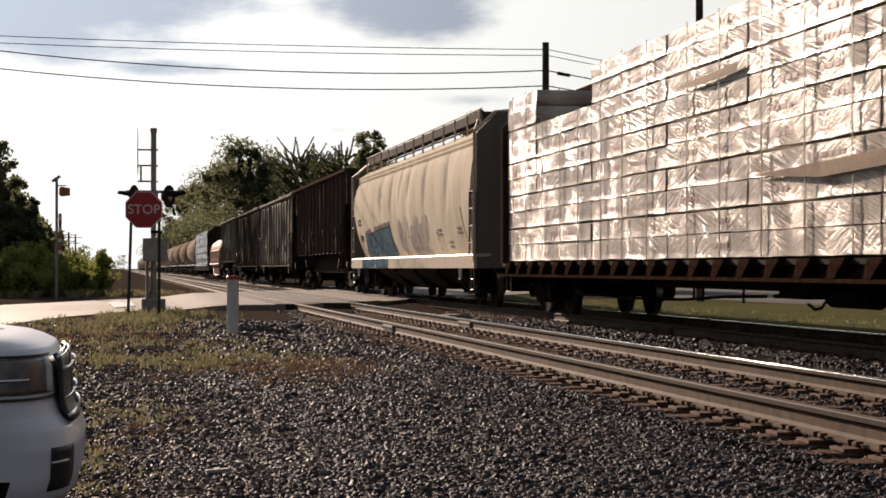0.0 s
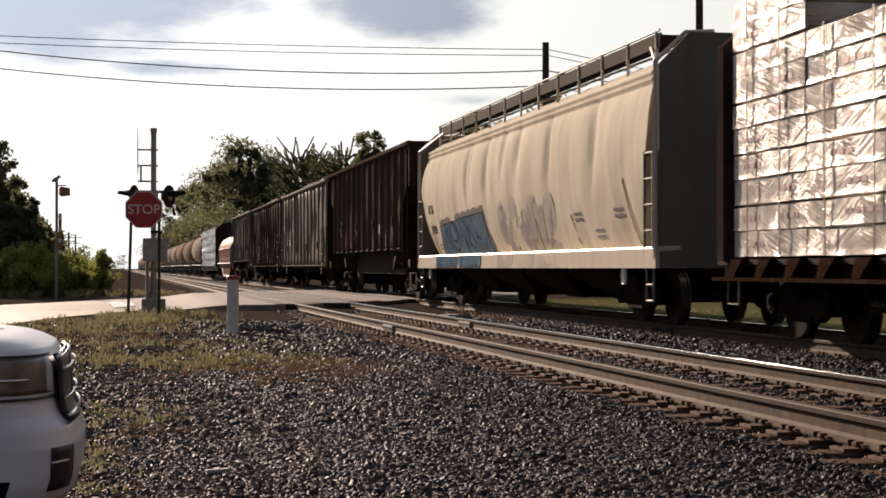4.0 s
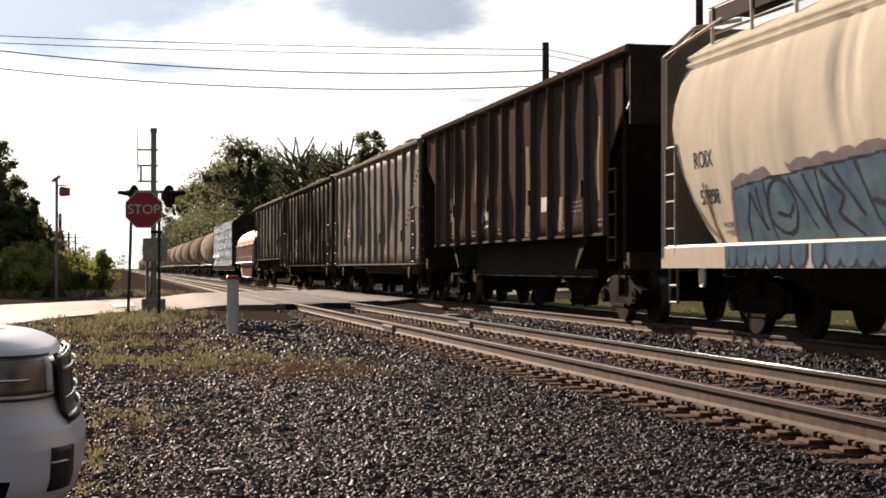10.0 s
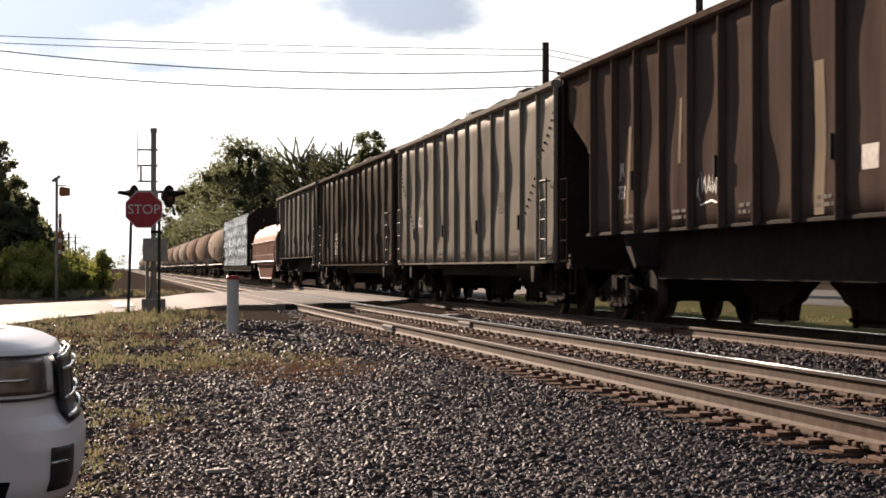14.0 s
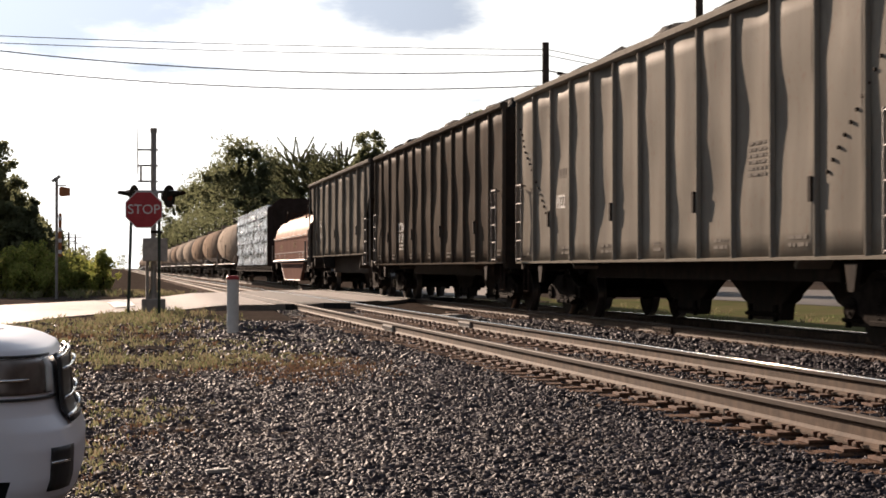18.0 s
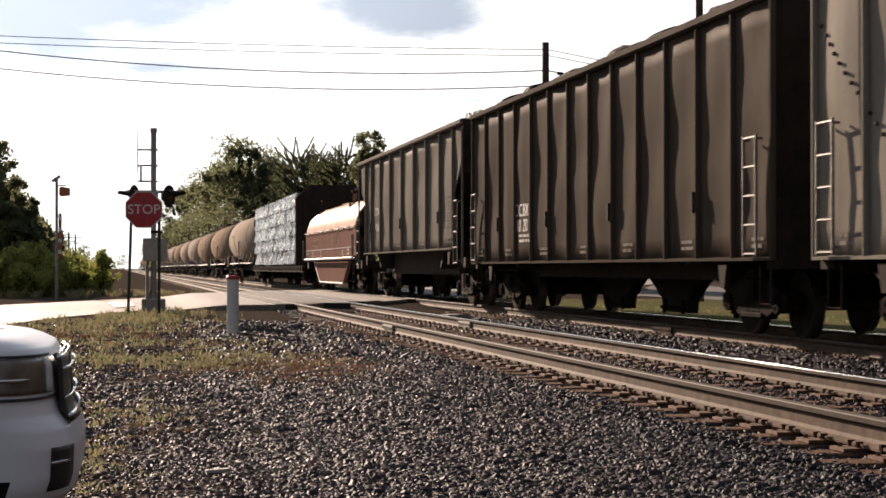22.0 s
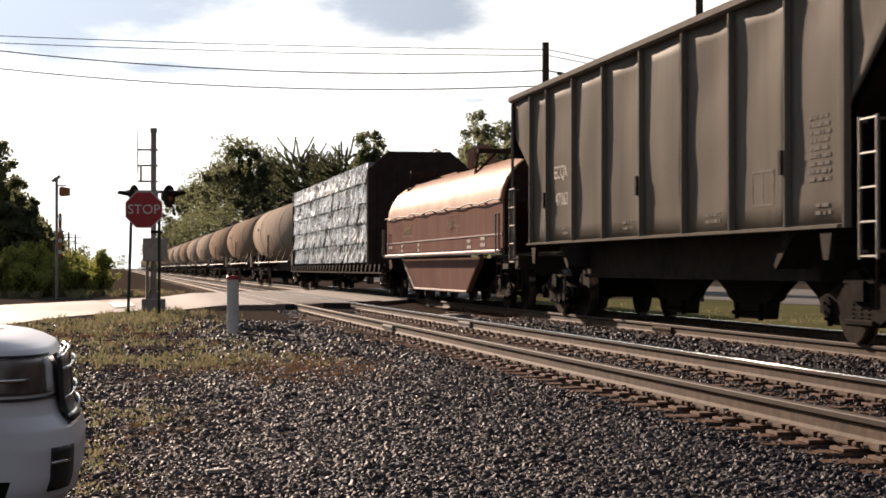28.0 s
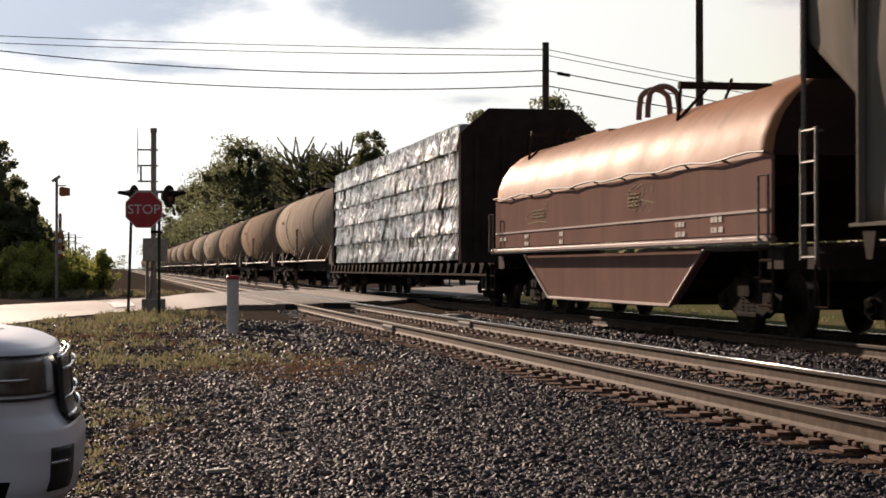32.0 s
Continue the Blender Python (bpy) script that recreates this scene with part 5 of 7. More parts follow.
for u, z, h, lean in ((43.9, 1.25, 0.5, 0.1), (41.3, 1.3, 0.45, 0.16), (37.9, 1.25, 0.95, 0.25), (45.9, 1.25, 0.35, 0.1), (54.42, 1.2, 0.75, 0.22)):
    spray("rust_streak", cov, M_RUSTRED, lambda y, zz, u=u, z=z, h=h, lean=lean: seg_dist((y, zz), (u - MC, z), (u - MC + lean, z + h)) < 0.035, u - MC - 0.3, u - MC + 0.4, 1.19, z + h + 0.1, 0.008, step=0.02)
cov_surf = side_of([cov_body], -1.6)
tm = side_text("reporting_mark", "ROIX", 0.31, M_DARKBLUE, cov, -float(cov_x(2.3)) - 0.02, 54.55 - MC, 2.27)
drape(tm, cov_surf)
tm = side_text("car_number", "57898", 0.28, M_DARKBLUE, cov, -float(cov_x(1.8)) - 0.03, 54.47 - MC, 1.78)
drape(tm, cov_surf)
for u, z, s in ((53.9, 1.4, 1), (41.0, 1.75, 2), (38.6, 1.75, 3), (39.9, 1.45, 4)):
    bars("stencil", cov, cov_surf, u - MC, z, 2, 0.55, 0.05, M_SHADEGRAF, s)

# four open-top coal hoppers
P_BROWN = [0.0, 1.15, 2.3, 3.5, 4.7, 5.95, 7.15, 8.35, 9.55, 10.75, 11.95, 13.15, 14.3, 15.5, 17.3]
hb, hh, xs, surf = hopper("dark brown open-top coal hopper car with tan patches", 58.05, 75.7, M_BROWN, 1.40, 4.12, [p * 17.65 / 17.3 for p in P_BROWN], 0.095, True, 21, heap=False, post_w=0.05, lip=0.2)
e = [-hh + p * 17.65 / 17.3 for p in P_BROWN]
for k, (z0, z1, w) in ((5, (1.45, 3.15, 0.26)), (1, (1.95, 3.3, 0.12)), (3, (1.5, 2.1, 0.26)), (9, (2.3, 3.2, 0.1)), (11, (1.6, 3.0, 0.12))):
    patch("paint_patch", M_PATCH, hb, surf, e[k] + 0.5, e[k] + 0.5 + w, z0, z1)
patch("placard", M_DULL, hb, surf, e[4] + 0.38, e[4] + 0.78, 1.88, 2.14, "white placard")
stencils(hb, hh, surf, e[1:-1], 1.40, 40)
drape(side_text("reporting_mark", "JR", 0.3, M_WHITE, hb, xs - 0.045, e[11] + 0.9, 2.35), surf)
drape(side_text("car_number", "751", 0.3, M_WHITE, hb, xs - 0.045, e[11] + 0.88, 2.0), surf)


def scrawl(c, surf, name, strokes, y, z, wide, high, r, material, label=""):
    """A line sprayed or chalked on the side: strokes of points in a unit box, the first axis running towards the front."""
    bm = BM()
    for st in strokes:
        pts = []
        for k in range(len(st) * 4 - 3):
            i, f = divmod(k, 4)
            p, q = st[i], st[min(i + 1, len(st) - 1)]
            u, w = p[0] + (q[0] - p[0]) * f / 4, p[1] + (q[1] - p[1]) * f / 4
            yy, zz = y - u * wide, z + w * high
            pts.append((surf(yy, zz) - 0.004, yy, zz))
        polytube(bm, pts, r, 5)
    for v in bm.verts:
        x = surf(v.co.y, v.co.z) - 0.004
        v.co.x = x + 0.12 * (v.co.x - x)
    return part(name, bm, material, c, label)


LOOPS = (((0.0, 0.1), (0.1, 0.55), (0.02, 0.3), (0.12, 0.0)), ((0.2, 0.7), (0.22, 0.2), (0.34, 0.6), (0.36, 0.15)), ((0.42, 0.2), (0.5, 0.6), (0.58, 0.2), (0.44, 0.35)), ((0.64, 0.6), (0.66, 0.15), (0.74, 0.4), (0.8, 0.12), (0.84, 0.62)), ((0.88, 0.9), (0.98, 1.0), (1.0, 0.7), (0.9, 0.5), (0.92, 0.1)), ((0.1, -0.1), (0.6, -0.02), (0.95, -0.12)))
scrawl(hb, surf, "chalk_mark", LOOPS, e[8] + 1.08, 1.75, 1.0, 0.55, 0.015, M_WHITE, "pale chalk scrawl")
bars("data_block", hb, surf, e[2] + 0.7, 1.95, 3, 0.6, 0.04, M_FAINT, 78)


def even(a, b, n):
    return [(b - a) * k / n for k in range(n + 1)]


hl, hh, xs, surf = hopper("light grey coal hopper car, dented panels between dark posts", 76.25, 93.35, M_GREY, 0.97, 4.06, even(76.25, 93.35, 13), 0.06, False, 31)
e = [-hh + p for p in even(76.25, 93.35, 13)]
stencils(hl, hh, surf, e, 0.97, 60)
drape(side_text("car_number", "1022", 0.34, M_WHITE, hl, xs - 0.04, e[10] + 0.75, 2.0), surf)
bars("reporting_mark", hl, surf, e[10] + 0.7, 2.42, 1, 0.6, 0.16, M_FAINT, 5)
bm = BM()
tube(bm, (-0.03, 0, 0), (0.02, 0, 0), 0.022, 8)
RIVET = mesh_of("rivet", bm, M_BLACK)
for k in range(15):
    for ya, yb, za, zb in ((93.2, 91.25, 3.5, 1.85), (76.5, 78.6, 3.6, 1.9)):
        y, z = ya + (yb - ya) * k / 14 - (76.25 + 93.35) / 2, za + (zb - za) * k / 14
        share("rivet", RIVET, hl, Matrix.Translation((surf(y, z), y, z)))
bars("stencil_block", hl, surf, e[3] + 0.6, 2.35, 6, 0.6, 0.04, M_FAINT, 6)
ht, hh, xs, surf = hopper("brown-grey coal hopper car heaped with coal", 94.6, 112.05, M_GREY2, 0.97, 4.06, even(94.6, 112.05, 13), 0.06, False, 47)
e = [-hh + p for p in even(94.6, 112.05, 13)]
stencils(ht, hh, surf, e, 0.97, 90)
for text, z in (("DC", 1.95), ("10", 1.66)):
    drape(side_text("car_mark", text, 0.34, M_WHITE, ht, xs - 0.04, e[9] + 1.12, z), surf)
for text, z in (("BX", 1.95), ("20", 1.66)):
    drape(side_text("car_mark", text, 0.34, M_WHITE, ht, xs - 0.04, e[9] + 0.6, z), surf)
bars("stencil", ht, surf, e[9] + 0.62, 1.45, 2, 0.9, 0.05, M_DULL, 9)
P_GREY = [0.0, 1.2, 2.85, 4.7, 6.55, 8.5, 10.5, 12.35, 14.15, 15.4, 16.95]
hg, hh, xs, surf = hopper("warm grey coal hopper car with buckled side panels", 113.15, 130.1, M_GREY3, 1.31, 4.09, P_GREY, 0.076, True, 58, heap=False, post_w=0.055)
e = [-hh + p for p in P_GREY]
stencils(hg, hh, surf, e[1:-1], 1.31, 120)
ECQ = 126.5 - (113.15 + 130.1) / 2
drape(side_text("reporting_mark", "ECQX", 0.32, M_DULL, hg, xs - 0.045, ECQ, 2.52), surf)
drape(side_text("car_number", "47063", 0.32, M_DULL, hg, xs - 0.045, ECQ, 2.05), surf)
for ya, yb, za, zb in ((0, 0.75, 0, 0.025), (0, 0.75, 0.4, 0.425), (0, 0.025, 0.03, 0.395), (0.365, 0.385, 0.03, 0.395), (0.725, 0.75, 0.03, 0.395)):
    patch("data_box_line", M_FAINT, hg, surf, e[2] + 0.5 + ya, e[2] + 0.5 + yb, 1.6 + za, 1.6 + zb)
bars("stencil_block", hg, surf, e[1] + 0.8, 2.5, 9, 0.6, 0.045, M_FAINT, 16)

# the coil car
coil = car("coil_car", "red-brown coil car with a rounded shiny hood", 130.85, 146.5)
KH = 7.82
running_gear(coil, KH, KH - 2.1)
HP = [(1.5, 1.27), (1.505, 1.8), (1.5, 2.2), (1.46, 2.45), (1.36, 2.7), (1.2, 2.92), (0.98, 3.1), (0.7, 3.24), (0.36, 3.32), (0, 3.35)]


def hood_shell(name, lo, hi, material, ya, yb, label):
    bm = BM()
    pts = [p for p in HP if lo <= p[1] <= hi]
    prof = [(-x, z) for x, z in pts] + [(x, z) for x, z in pts[::-1] if x > 0]
    rows = []
    n = 30
    for j in range(n + 1):
        y = ya + (yb - ya) * j / n
        rows.append([bm.verts.new((x + 0.008 * noise.noise((y * 1.5, z, x)), y, z)) for x, z in prof])
    for j in range(n):
        for i in range(len(prof) - 1):
            bm.faces.new((rows[j][i], rows[j][i + 1], rows[j + 1][i + 1], rows[j + 1][i]))
    bm.faces.new(rows[0])
    bm.faces.new(rows[-1][::-1])
    ob = part(name, bm, material, coil, label, smooth=True)
    ob.data.materials.append(M_BULK)
    for f in ob.data.polygons:
        if abs(f.normal.y) > 0.9:
            f.material_index, f.use_smooth = 1, False
    return ob


hood_shell("hood", 2.2, 4, M_HOOD, -KH + 0.3, KH - 0.15, "rounded hood, worn brown paint")
for s in (-1, 1):
    bm = BM()
    box(bm, s * 1.5 - 0.02, s * 1.5 + 0.02, -KH + 0.3, KH - 0.15, 1.27, 2.2)
    bmesh.ops.subdivide_edges(bm, edges=[x for x in bm.edges if x.calc_length() > 5], cuts=20)
    for v in bm.verts:
        v.co.x += 0.012 * noise.noise((v.co.y * 0.9, v.co.z, 4))
    flank = part("side_panel", bm, M_COIL, coil, "flat red-brown hood side")
    if s < 0:
        coil_surf = side_of([flank], -1.52)
    bm = BM()
    box(bm, s * 1.57 - 0.06, s * 1.57 + 0.06, -KH + 0.1, KH - 0.05, 1.15, 1.25)
    bmesh.ops.bevel(bm, geom=bm.edges[:], offset=0.03, segments=3, affect="EDGES")
    part("side_sill", bm, M_COILBAR, coil)
    bm = BM()
    box(bm, s * 1.525 - 0.015, s * 1.525 + 0.015, -KH + 0.3, KH - 0.15, 1.53, 1.57)
    bmesh.ops.bevel(bm, geom=bm.edges[:], offset=0.008, segments=2, affect="EDGES")
    part("rub_rail", bm, M_COILBAR, coil)
    bm = BM()
    pts = [Vector((s * 1.585, -KH + 0.35 + k * (2 * KH - 0.6) / 30, 2.24 + 0.025 * math.sin(k * 1.3) + 0.012 * math.sin(k * 3.1))) for k in range(31)]
    polytube(bm, pts, 0.017, 7)
    for p in pts[::3]:
        tube(bm, (s * 1.5, p.y, 2.2), p, 0.016, 6)
    part("grab_rail", bm, M_GALV, coil, "long bent hand rail")
    bm = BM()
    prism(bm, [(-4.75, 1.1), (5.65, 1.1), (3.75, 0.34), (-3.3, 0.34)], "x", s * 1.33 - 0.05, s * 1.33 + 0.05)
    part("trough_side", bm, M_COIL, coil, "sloping-ended trough side under the sill")
    bm = BM()
    tube(bm, (s * 1.39, -3.3, 0.33), (s * 1.39, 3.75, 0.33), 0.03, 7)
    tube(bm, (s * 1.39, 3.75, 0.33), (s * 1.39, 5.65, 1.1), 0.03, 7)
    tube(bm, (s * 1.39, -3.3, 0.33), (s * 1.39, -4.75, 1.1), 0.03, 7)
    part("trough_rim", bm, M_COILBAR, coil)
    bm = BM()
    box(bm, -1.45, 1.45, s * (KH - 0.35) - 0.25, s * (KH - 0.35) + 0.25, 0.85, 1.1)
    part("end_sill", bm, M_BLACK, coil)
    y = s * (KH - 0.25)
    bm = BM()
    polytube(bm, [(-1.56, y - 0.16, 1.15), (-1.64, y - 0.16, 1.2), (-1.64, y - 0.16, 1.95), (-1.64, y + 0.16, 1.95), (-1.64, y + 0.16, 1.2), (-1.56, y + 0.16, 1.15)], 0.018)
    part("handhold", bm, M_GALV, coil)
    bm = BM()
    for z in (0.95, 0.7, 0.42):
        tube(bm, (-1.6, y - 0.2, z), (-1.6, y + 0.2, z), 0.018, 6)
    for dy in (-0.2, 0.2):
        tube(bm, (-1.6, y + dy, 1.1), (-1.6, y + dy, 0.42), 0.018, 6)
    part("end_ladder", bm, M_BULK, coil)
bm = BM()
box(bm, -1.35, 1.35, -3.2, 3.6, 0.34, 0.42)
box(bm, -0.35, 0.35, -KH + 0.1, KH - 0.1, 0.7, 1.1)
part("underframe", bm, M_BLACK, coil)
for u in (136.2, 145.5):
    y = u - 138.675
    bm = BM()
    box(bm, -0.98, 0.98, y - 0.06, y + 0.06, 3.5, 3.6)
    lift = part("lifting_beam", bm, M_BLACK, coil, "cross beam for lifting the hood")
    for sx in (-1, 1):
        for top in (0.95, 0.5):
            bm = BM()
            tube(bm, (sx * top, y, 3.56), (sx * 1.1, y - 0.3, 3.0), 0.026, 7)
            part("strut", bm, M_RISER, lift)
    bm = BM()
    polytube(bm, [(-0.2, y, 3.56), (-0.26, y - 0.25, 3.62), (-0.36, y - 0.5, 3.52), (-0.5, y - 0.62, 3.28)], 0.022, 7)
    part("lifting_arm", bm, M_RISER, lift)
for k, dy in enumerate((1.0, 1.5)):
    bm = BM()
    arc = [math.pi * i / 12 for i in range(13)]
    polytube(bm, [(-0.1 - 0.28 * math.cos(q), dy, 3.38 + 0.25 * min(1, 2 * math.sin(q)) + 0.28 * math.sin(q)) for q in arc], 0.05, 7)
    part("lifting_hoop", bm, M_COIL, coil)
for y in (-5.5, 5.0):
    bm = BM()
    box(bm, -0.25, 0.25, y - 1.2, y + 1.2, 3.34, 3.42)
    part("hood_ridge", bm, M_HOOD, coil)
for u, z, w in ((145.6, 1.4, 0.6), (143.6, 1.42, 0.3), (134.5, 1.42, 0.4), (133.0, 1.45, 0.5), (141.0, 1.42, 0.25)):
    bars("stencil", coil, -1.53, u - 138.675, z, 1 if w > 0.5 else 2, w, 0.07, M_DULL, int(u * 10))
bars("faint_mark", coil, -1.53, 136.7 - 138.675, 1.95, 4, 0.6, 0.03, M_PATCH, 3)
bars("faint_mark", coil, -1.53, 142.7 - 138.675, 1.9, 3, 1.0, 0.03, M_PATCH, 4)

scrawl(coil, coil_surf, "faded_graffiti", (((0.3, 0.95), (0.05, 0.8), (0.0, 0.6), (0.25, 0.5), (0.3, 0.65)), ((0.35, 0.85), (0.55, 0.95), (0.65, 0.7), (0.5, 0.5)), ((0.7, 0.6), (0.8, 1.0), (0.95, 0.6), (1.0, 0.95)), ((0.1, 0.4), (0.3, 0.1), (0.45, 0.4), (0.55, 0.1), (0.7, 0.35), (0.85, 0.0), (0.95, 0.4)), ((0.0, 0.25), (0.5, 0.45), (1.0, 0.3))), 136.4 - 138.675 + 0.6, 1.66, 1.3, 0.46, 0.011, M_PATCH, "pale faded scrawl")
scrawl(coil, coil_surf, "faded_graffiti", LOOPS, 142.9 - 138.675 + 0.8, 1.72, 1.7, 0.3, 0.012, M_PATCH)
# the second lumber car, in silver film
lum_b, half = beam_car("centre-beam car loaded with lumber in silvery crinkled film", 147.0, 174.0, M_TRUCK, front=3.0)
mid_b = (147.0 + 174.0) / 2
bulkhead(lum_b, 149.75 - mid_b, 4.43, -1)
bulkhead(lum_b, 172.85 - mid_b, 4.3, 1)
ST2 = strap_mesh(0.6)
for k in range(10):
    y0 = 150.05 + k * 2.26 - mid_b
    for r in range(5):
        z0 = 1.04 + r * 0.618
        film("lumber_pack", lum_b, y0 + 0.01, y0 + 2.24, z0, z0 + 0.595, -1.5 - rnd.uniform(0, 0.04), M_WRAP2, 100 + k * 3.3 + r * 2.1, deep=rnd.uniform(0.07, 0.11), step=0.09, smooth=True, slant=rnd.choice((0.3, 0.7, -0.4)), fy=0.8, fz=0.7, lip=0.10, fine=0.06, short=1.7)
        if k % 2 == 0:
            share("strap", ST2, lum_b, pose(-1.58, y0, z0))
    bm = BM()
    box(bm, 0.12, 1.5, y0 + 0.01, y0 + 2.24, 1.04, 4.1)
    part("lumber_pack", bm, M_WRAP2, lum_b)


# tank cars
def tank_car(a, b, material, label):
    c = car("tank_car", label, a, b)
    h = (b - a) / 2
    running_gear(c, h, h - 2.6, False)
    bm = BM()
    seg, prof = 36, [(-h + 0.55, 0.02), (-h + 0.6, 0.6), (-h + 0.75, 1.05), (-h + 0.95, 1.35), (-h + 1.25, 1.5)]
    prof = prof + [(-y, r) for y, r in prof[::-1]]
    rings = [[bm.verts.new((r * math.sin(k * math.tau / seg), y, 2.72 + r * math.cos(k * math.tau / seg))) for k in range(seg)] for y, r in prof]
    for i in range(len(rings) - 1):
        for k in range(seg):
            bm.faces.new((rings[i][k], rings[i][(k + 1) % seg], rings[i + 1][(k + 1) % seg], rings[i + 1][k]))
    bm.faces.new(rings[0]), bm.faces.new(rings[-1][::-1])
    part("tank", bm, material, c, "long dirty barrel with domed ends", smooth=True)
    for y in (-h * 0.45, h * 0.45):
        bm = BM()
        for k in range(seg):
            a0, a1 = k * math.tau / seg, (k + 1) * math.tau / seg
            v = [bm.verts.new((r * math.sin(q), yy, 2.72 + r * math.cos(q))) for q, yy, r in ((a0, y - 0.12, 1.515), (a1, y - 0.12, 1.515), (a1, y + 0.12, 1.515), (a0, y + 0.12, 1.515))]
            bm.faces.new(v)
        part("tank_band", bm, M_TRUCK, c)
    bm = BM()
    box(bm, -0.35, 0.35, -h + 0.2, h - 0.2, 0.75, 1.15)
    part("centre_sill", bm, M_BLACK, c)
    for s in (-1, 1):
        bm = BM()
        box(bm, -1.3, 1.3, s * (h - 2.6) - 0.5, s * (h - 2.6) + 0.5, 1.0, 1.6)
        part("saddle", bm, M_BLACK, c)
        bm = BM()
        tube(bm, (s * 1.5, -h + 2.5, 1.15), (s * 1.5, h - 2.5, 1.15), 0.03, 7)
        for k in range(7):
            y = -h + 2.5 + k * (2 * h - 5) / 6
            tube(bm, (s * 1.5, y, 1.15), (s * 1.25, y, 1.75), 0.02, 6)
        part("side_rail", bm, M_GALV, c)
        bm = BM()
        box(bm, -1.5, 1.5, s * (h - 0.3) - 0.3, s * (h - 0.3) + 0.3, 0.95, 1.05)
        part("end_platform", bm, M_BLACK, c)
        bm = BM()
        for y in (s * (h - 0.1),):
            for x in (-1.4, -0.5, 0.5, 1.4):
                tube(bm, (x, y, 1.05), (x, y, 2.0), 0.02, 6)
            tube(bm, (-1.4, y, 2.0), (1.4, y, 2.0), 0.02, 6)
        part("end_rail", bm, M_GALV, c)
    bm = BM()
    tube(bm, (0, 0, 4.1), (0, 0, 4.5), 0.35, 14)
    part("valve_dome", bm, material, c)
    bm = BM()
    box(bm, -0.9, 0.9, -1.5, 1.5, 4.2, 4.24)
    for x in (-0.9, 0.9):
        for y in (-1.5, 0, 1.5):
            tube(bm, (x, y, 4.24), (x, y, 4.9), 0.02, 6)
        tube(bm, (x, -1.5, 4.9), (x, 1.5, 4.9), 0.02, 6)
    part("top_platform", bm, M_TRUCK, c)
    share("ladder", LADDER, c, pose(-1.55, 0.3, 1.1))
    bars("stencil", c, -1.51, h * 0.45 + 1.6, 2.9, 1, 1.0, 0.12, M_TANK2, 12)
    return c


tk = tank_car(173.6, 198.1, M_TANK, "dusty tan tank car")
tk2 = tank_car(198.6, 222.4, M_TANK2, "dusty dark brown tank car")
for k in range(2, 22):
    a = 174.9 + 24.1 * k
    ob = copy_thing((tk, tk, tk2)[k % 3], pose(TC, a + 11.75, TZ))
    CARS.append((ob, a + 11.75))

# ---- signs and signals at the crossing ----
def octagon(bm, r, y0, y1):
    prism(bm, [(r * math.cos(radians(22.5 + 45 * k)), r * math.sin(radians(22.5 + 45 * k))) for k in range(8)], "y", y0, y1)


def stop_sign():
    x, y = 0.52, 36.2
    base = land(x, y)
    c = thing("stop_sign", "red octagonal stop sign with white letters on two posts", "road sign", at=pose(x, y, base, 0, 0, -1))
    zc = RAIL + 2.03 - base
    bm = BM()
    octagon(bm, 0.405, -0.004, 0.0)
    for v in bm.verts:
        v.co.z += zc
    part("sign_border", bm, M_WHITE, c, "white border")
    bm = BM()
    octagon(bm, 0.385, -0.0075, -0.0045)
    for v in bm.verts:
        v.co.z += zc
    face = part("sign_face", bm, M_RED, c, "faded red face")
    letters("lettering", "STOP", 0.275, M_WHITE, c, Matrix.Translation((0, -0.0085, zc)) @ pose(0, 0, 0, 90), "white word STOP", 0.001)
    for dx, lean in ((-0.25, 0.03), (0.31, 0.0)):
        bm = BM()
        prism(bm, [(dx - 0.03, 0.0), (dx + 0.03, 0.0), (dx + 0.03, 0.035), (dx + 0.02, 0.035), (dx + 0.02, 0.01), (dx - 0.02, 0.01), (dx - 0.02, 0.035), (dx - 0.03, 0.035)], "z", -0.2, zc + 0.2)
        for v in bm.verts:
            v.co.x -= lean * (v.co.z - zc) * -1.0 if lean else 0
        part("post", bm, M_POST, c)
    return c


def lamp_unit(c, x, z, turn):
    """A flashing lamp, its dark disc and hood, turned by that many degrees from +x."""
    m = pose(x, 0, z, 0, 0, turn)
    bm = BM()
    tube(bm, (-0.01, 0, 0), (0.012, 0, 0), 0.25, 20)
    disc = part("background", bm, M_BLACK, c, "round black lamp background")
    disc.matrix_basis = m
    bm = BM()
    tube(bm, (-0.16, 0, 0), (0, 0, 0), 0.09, 14, 0.13)
    part("housing", bm, M_BLACK, disc)
    bm = BM()
    rings = []
    for xx, r, a0 in ((0.012, 0.12, 200), (0.36, 0.125, 130)):
        rings.append([bm.verts.new((xx, r * math.sin(radians(-a0 / 2 + a0 * k / 12)), r * math.cos(radians(-a0 / 2 + a0 * k / 12)))) for k in range(13)])
    for k in range(12):
        bm.faces.new((rings[0][k], rings[0][k + 1], rings[1][k + 1], rings[1][k]))
    bmesh.ops.solidify(bm, geom=bm.faces[:], thickness=0.008)
    part("hood", bm, M_BLACK, disc)
    bm = BM()
    tube(bm, (0.012, 0, 0), (0.03, 0, 0), 0.1, 16)
    part("lens", bm, M_LENS, disc, "unlit red lens")


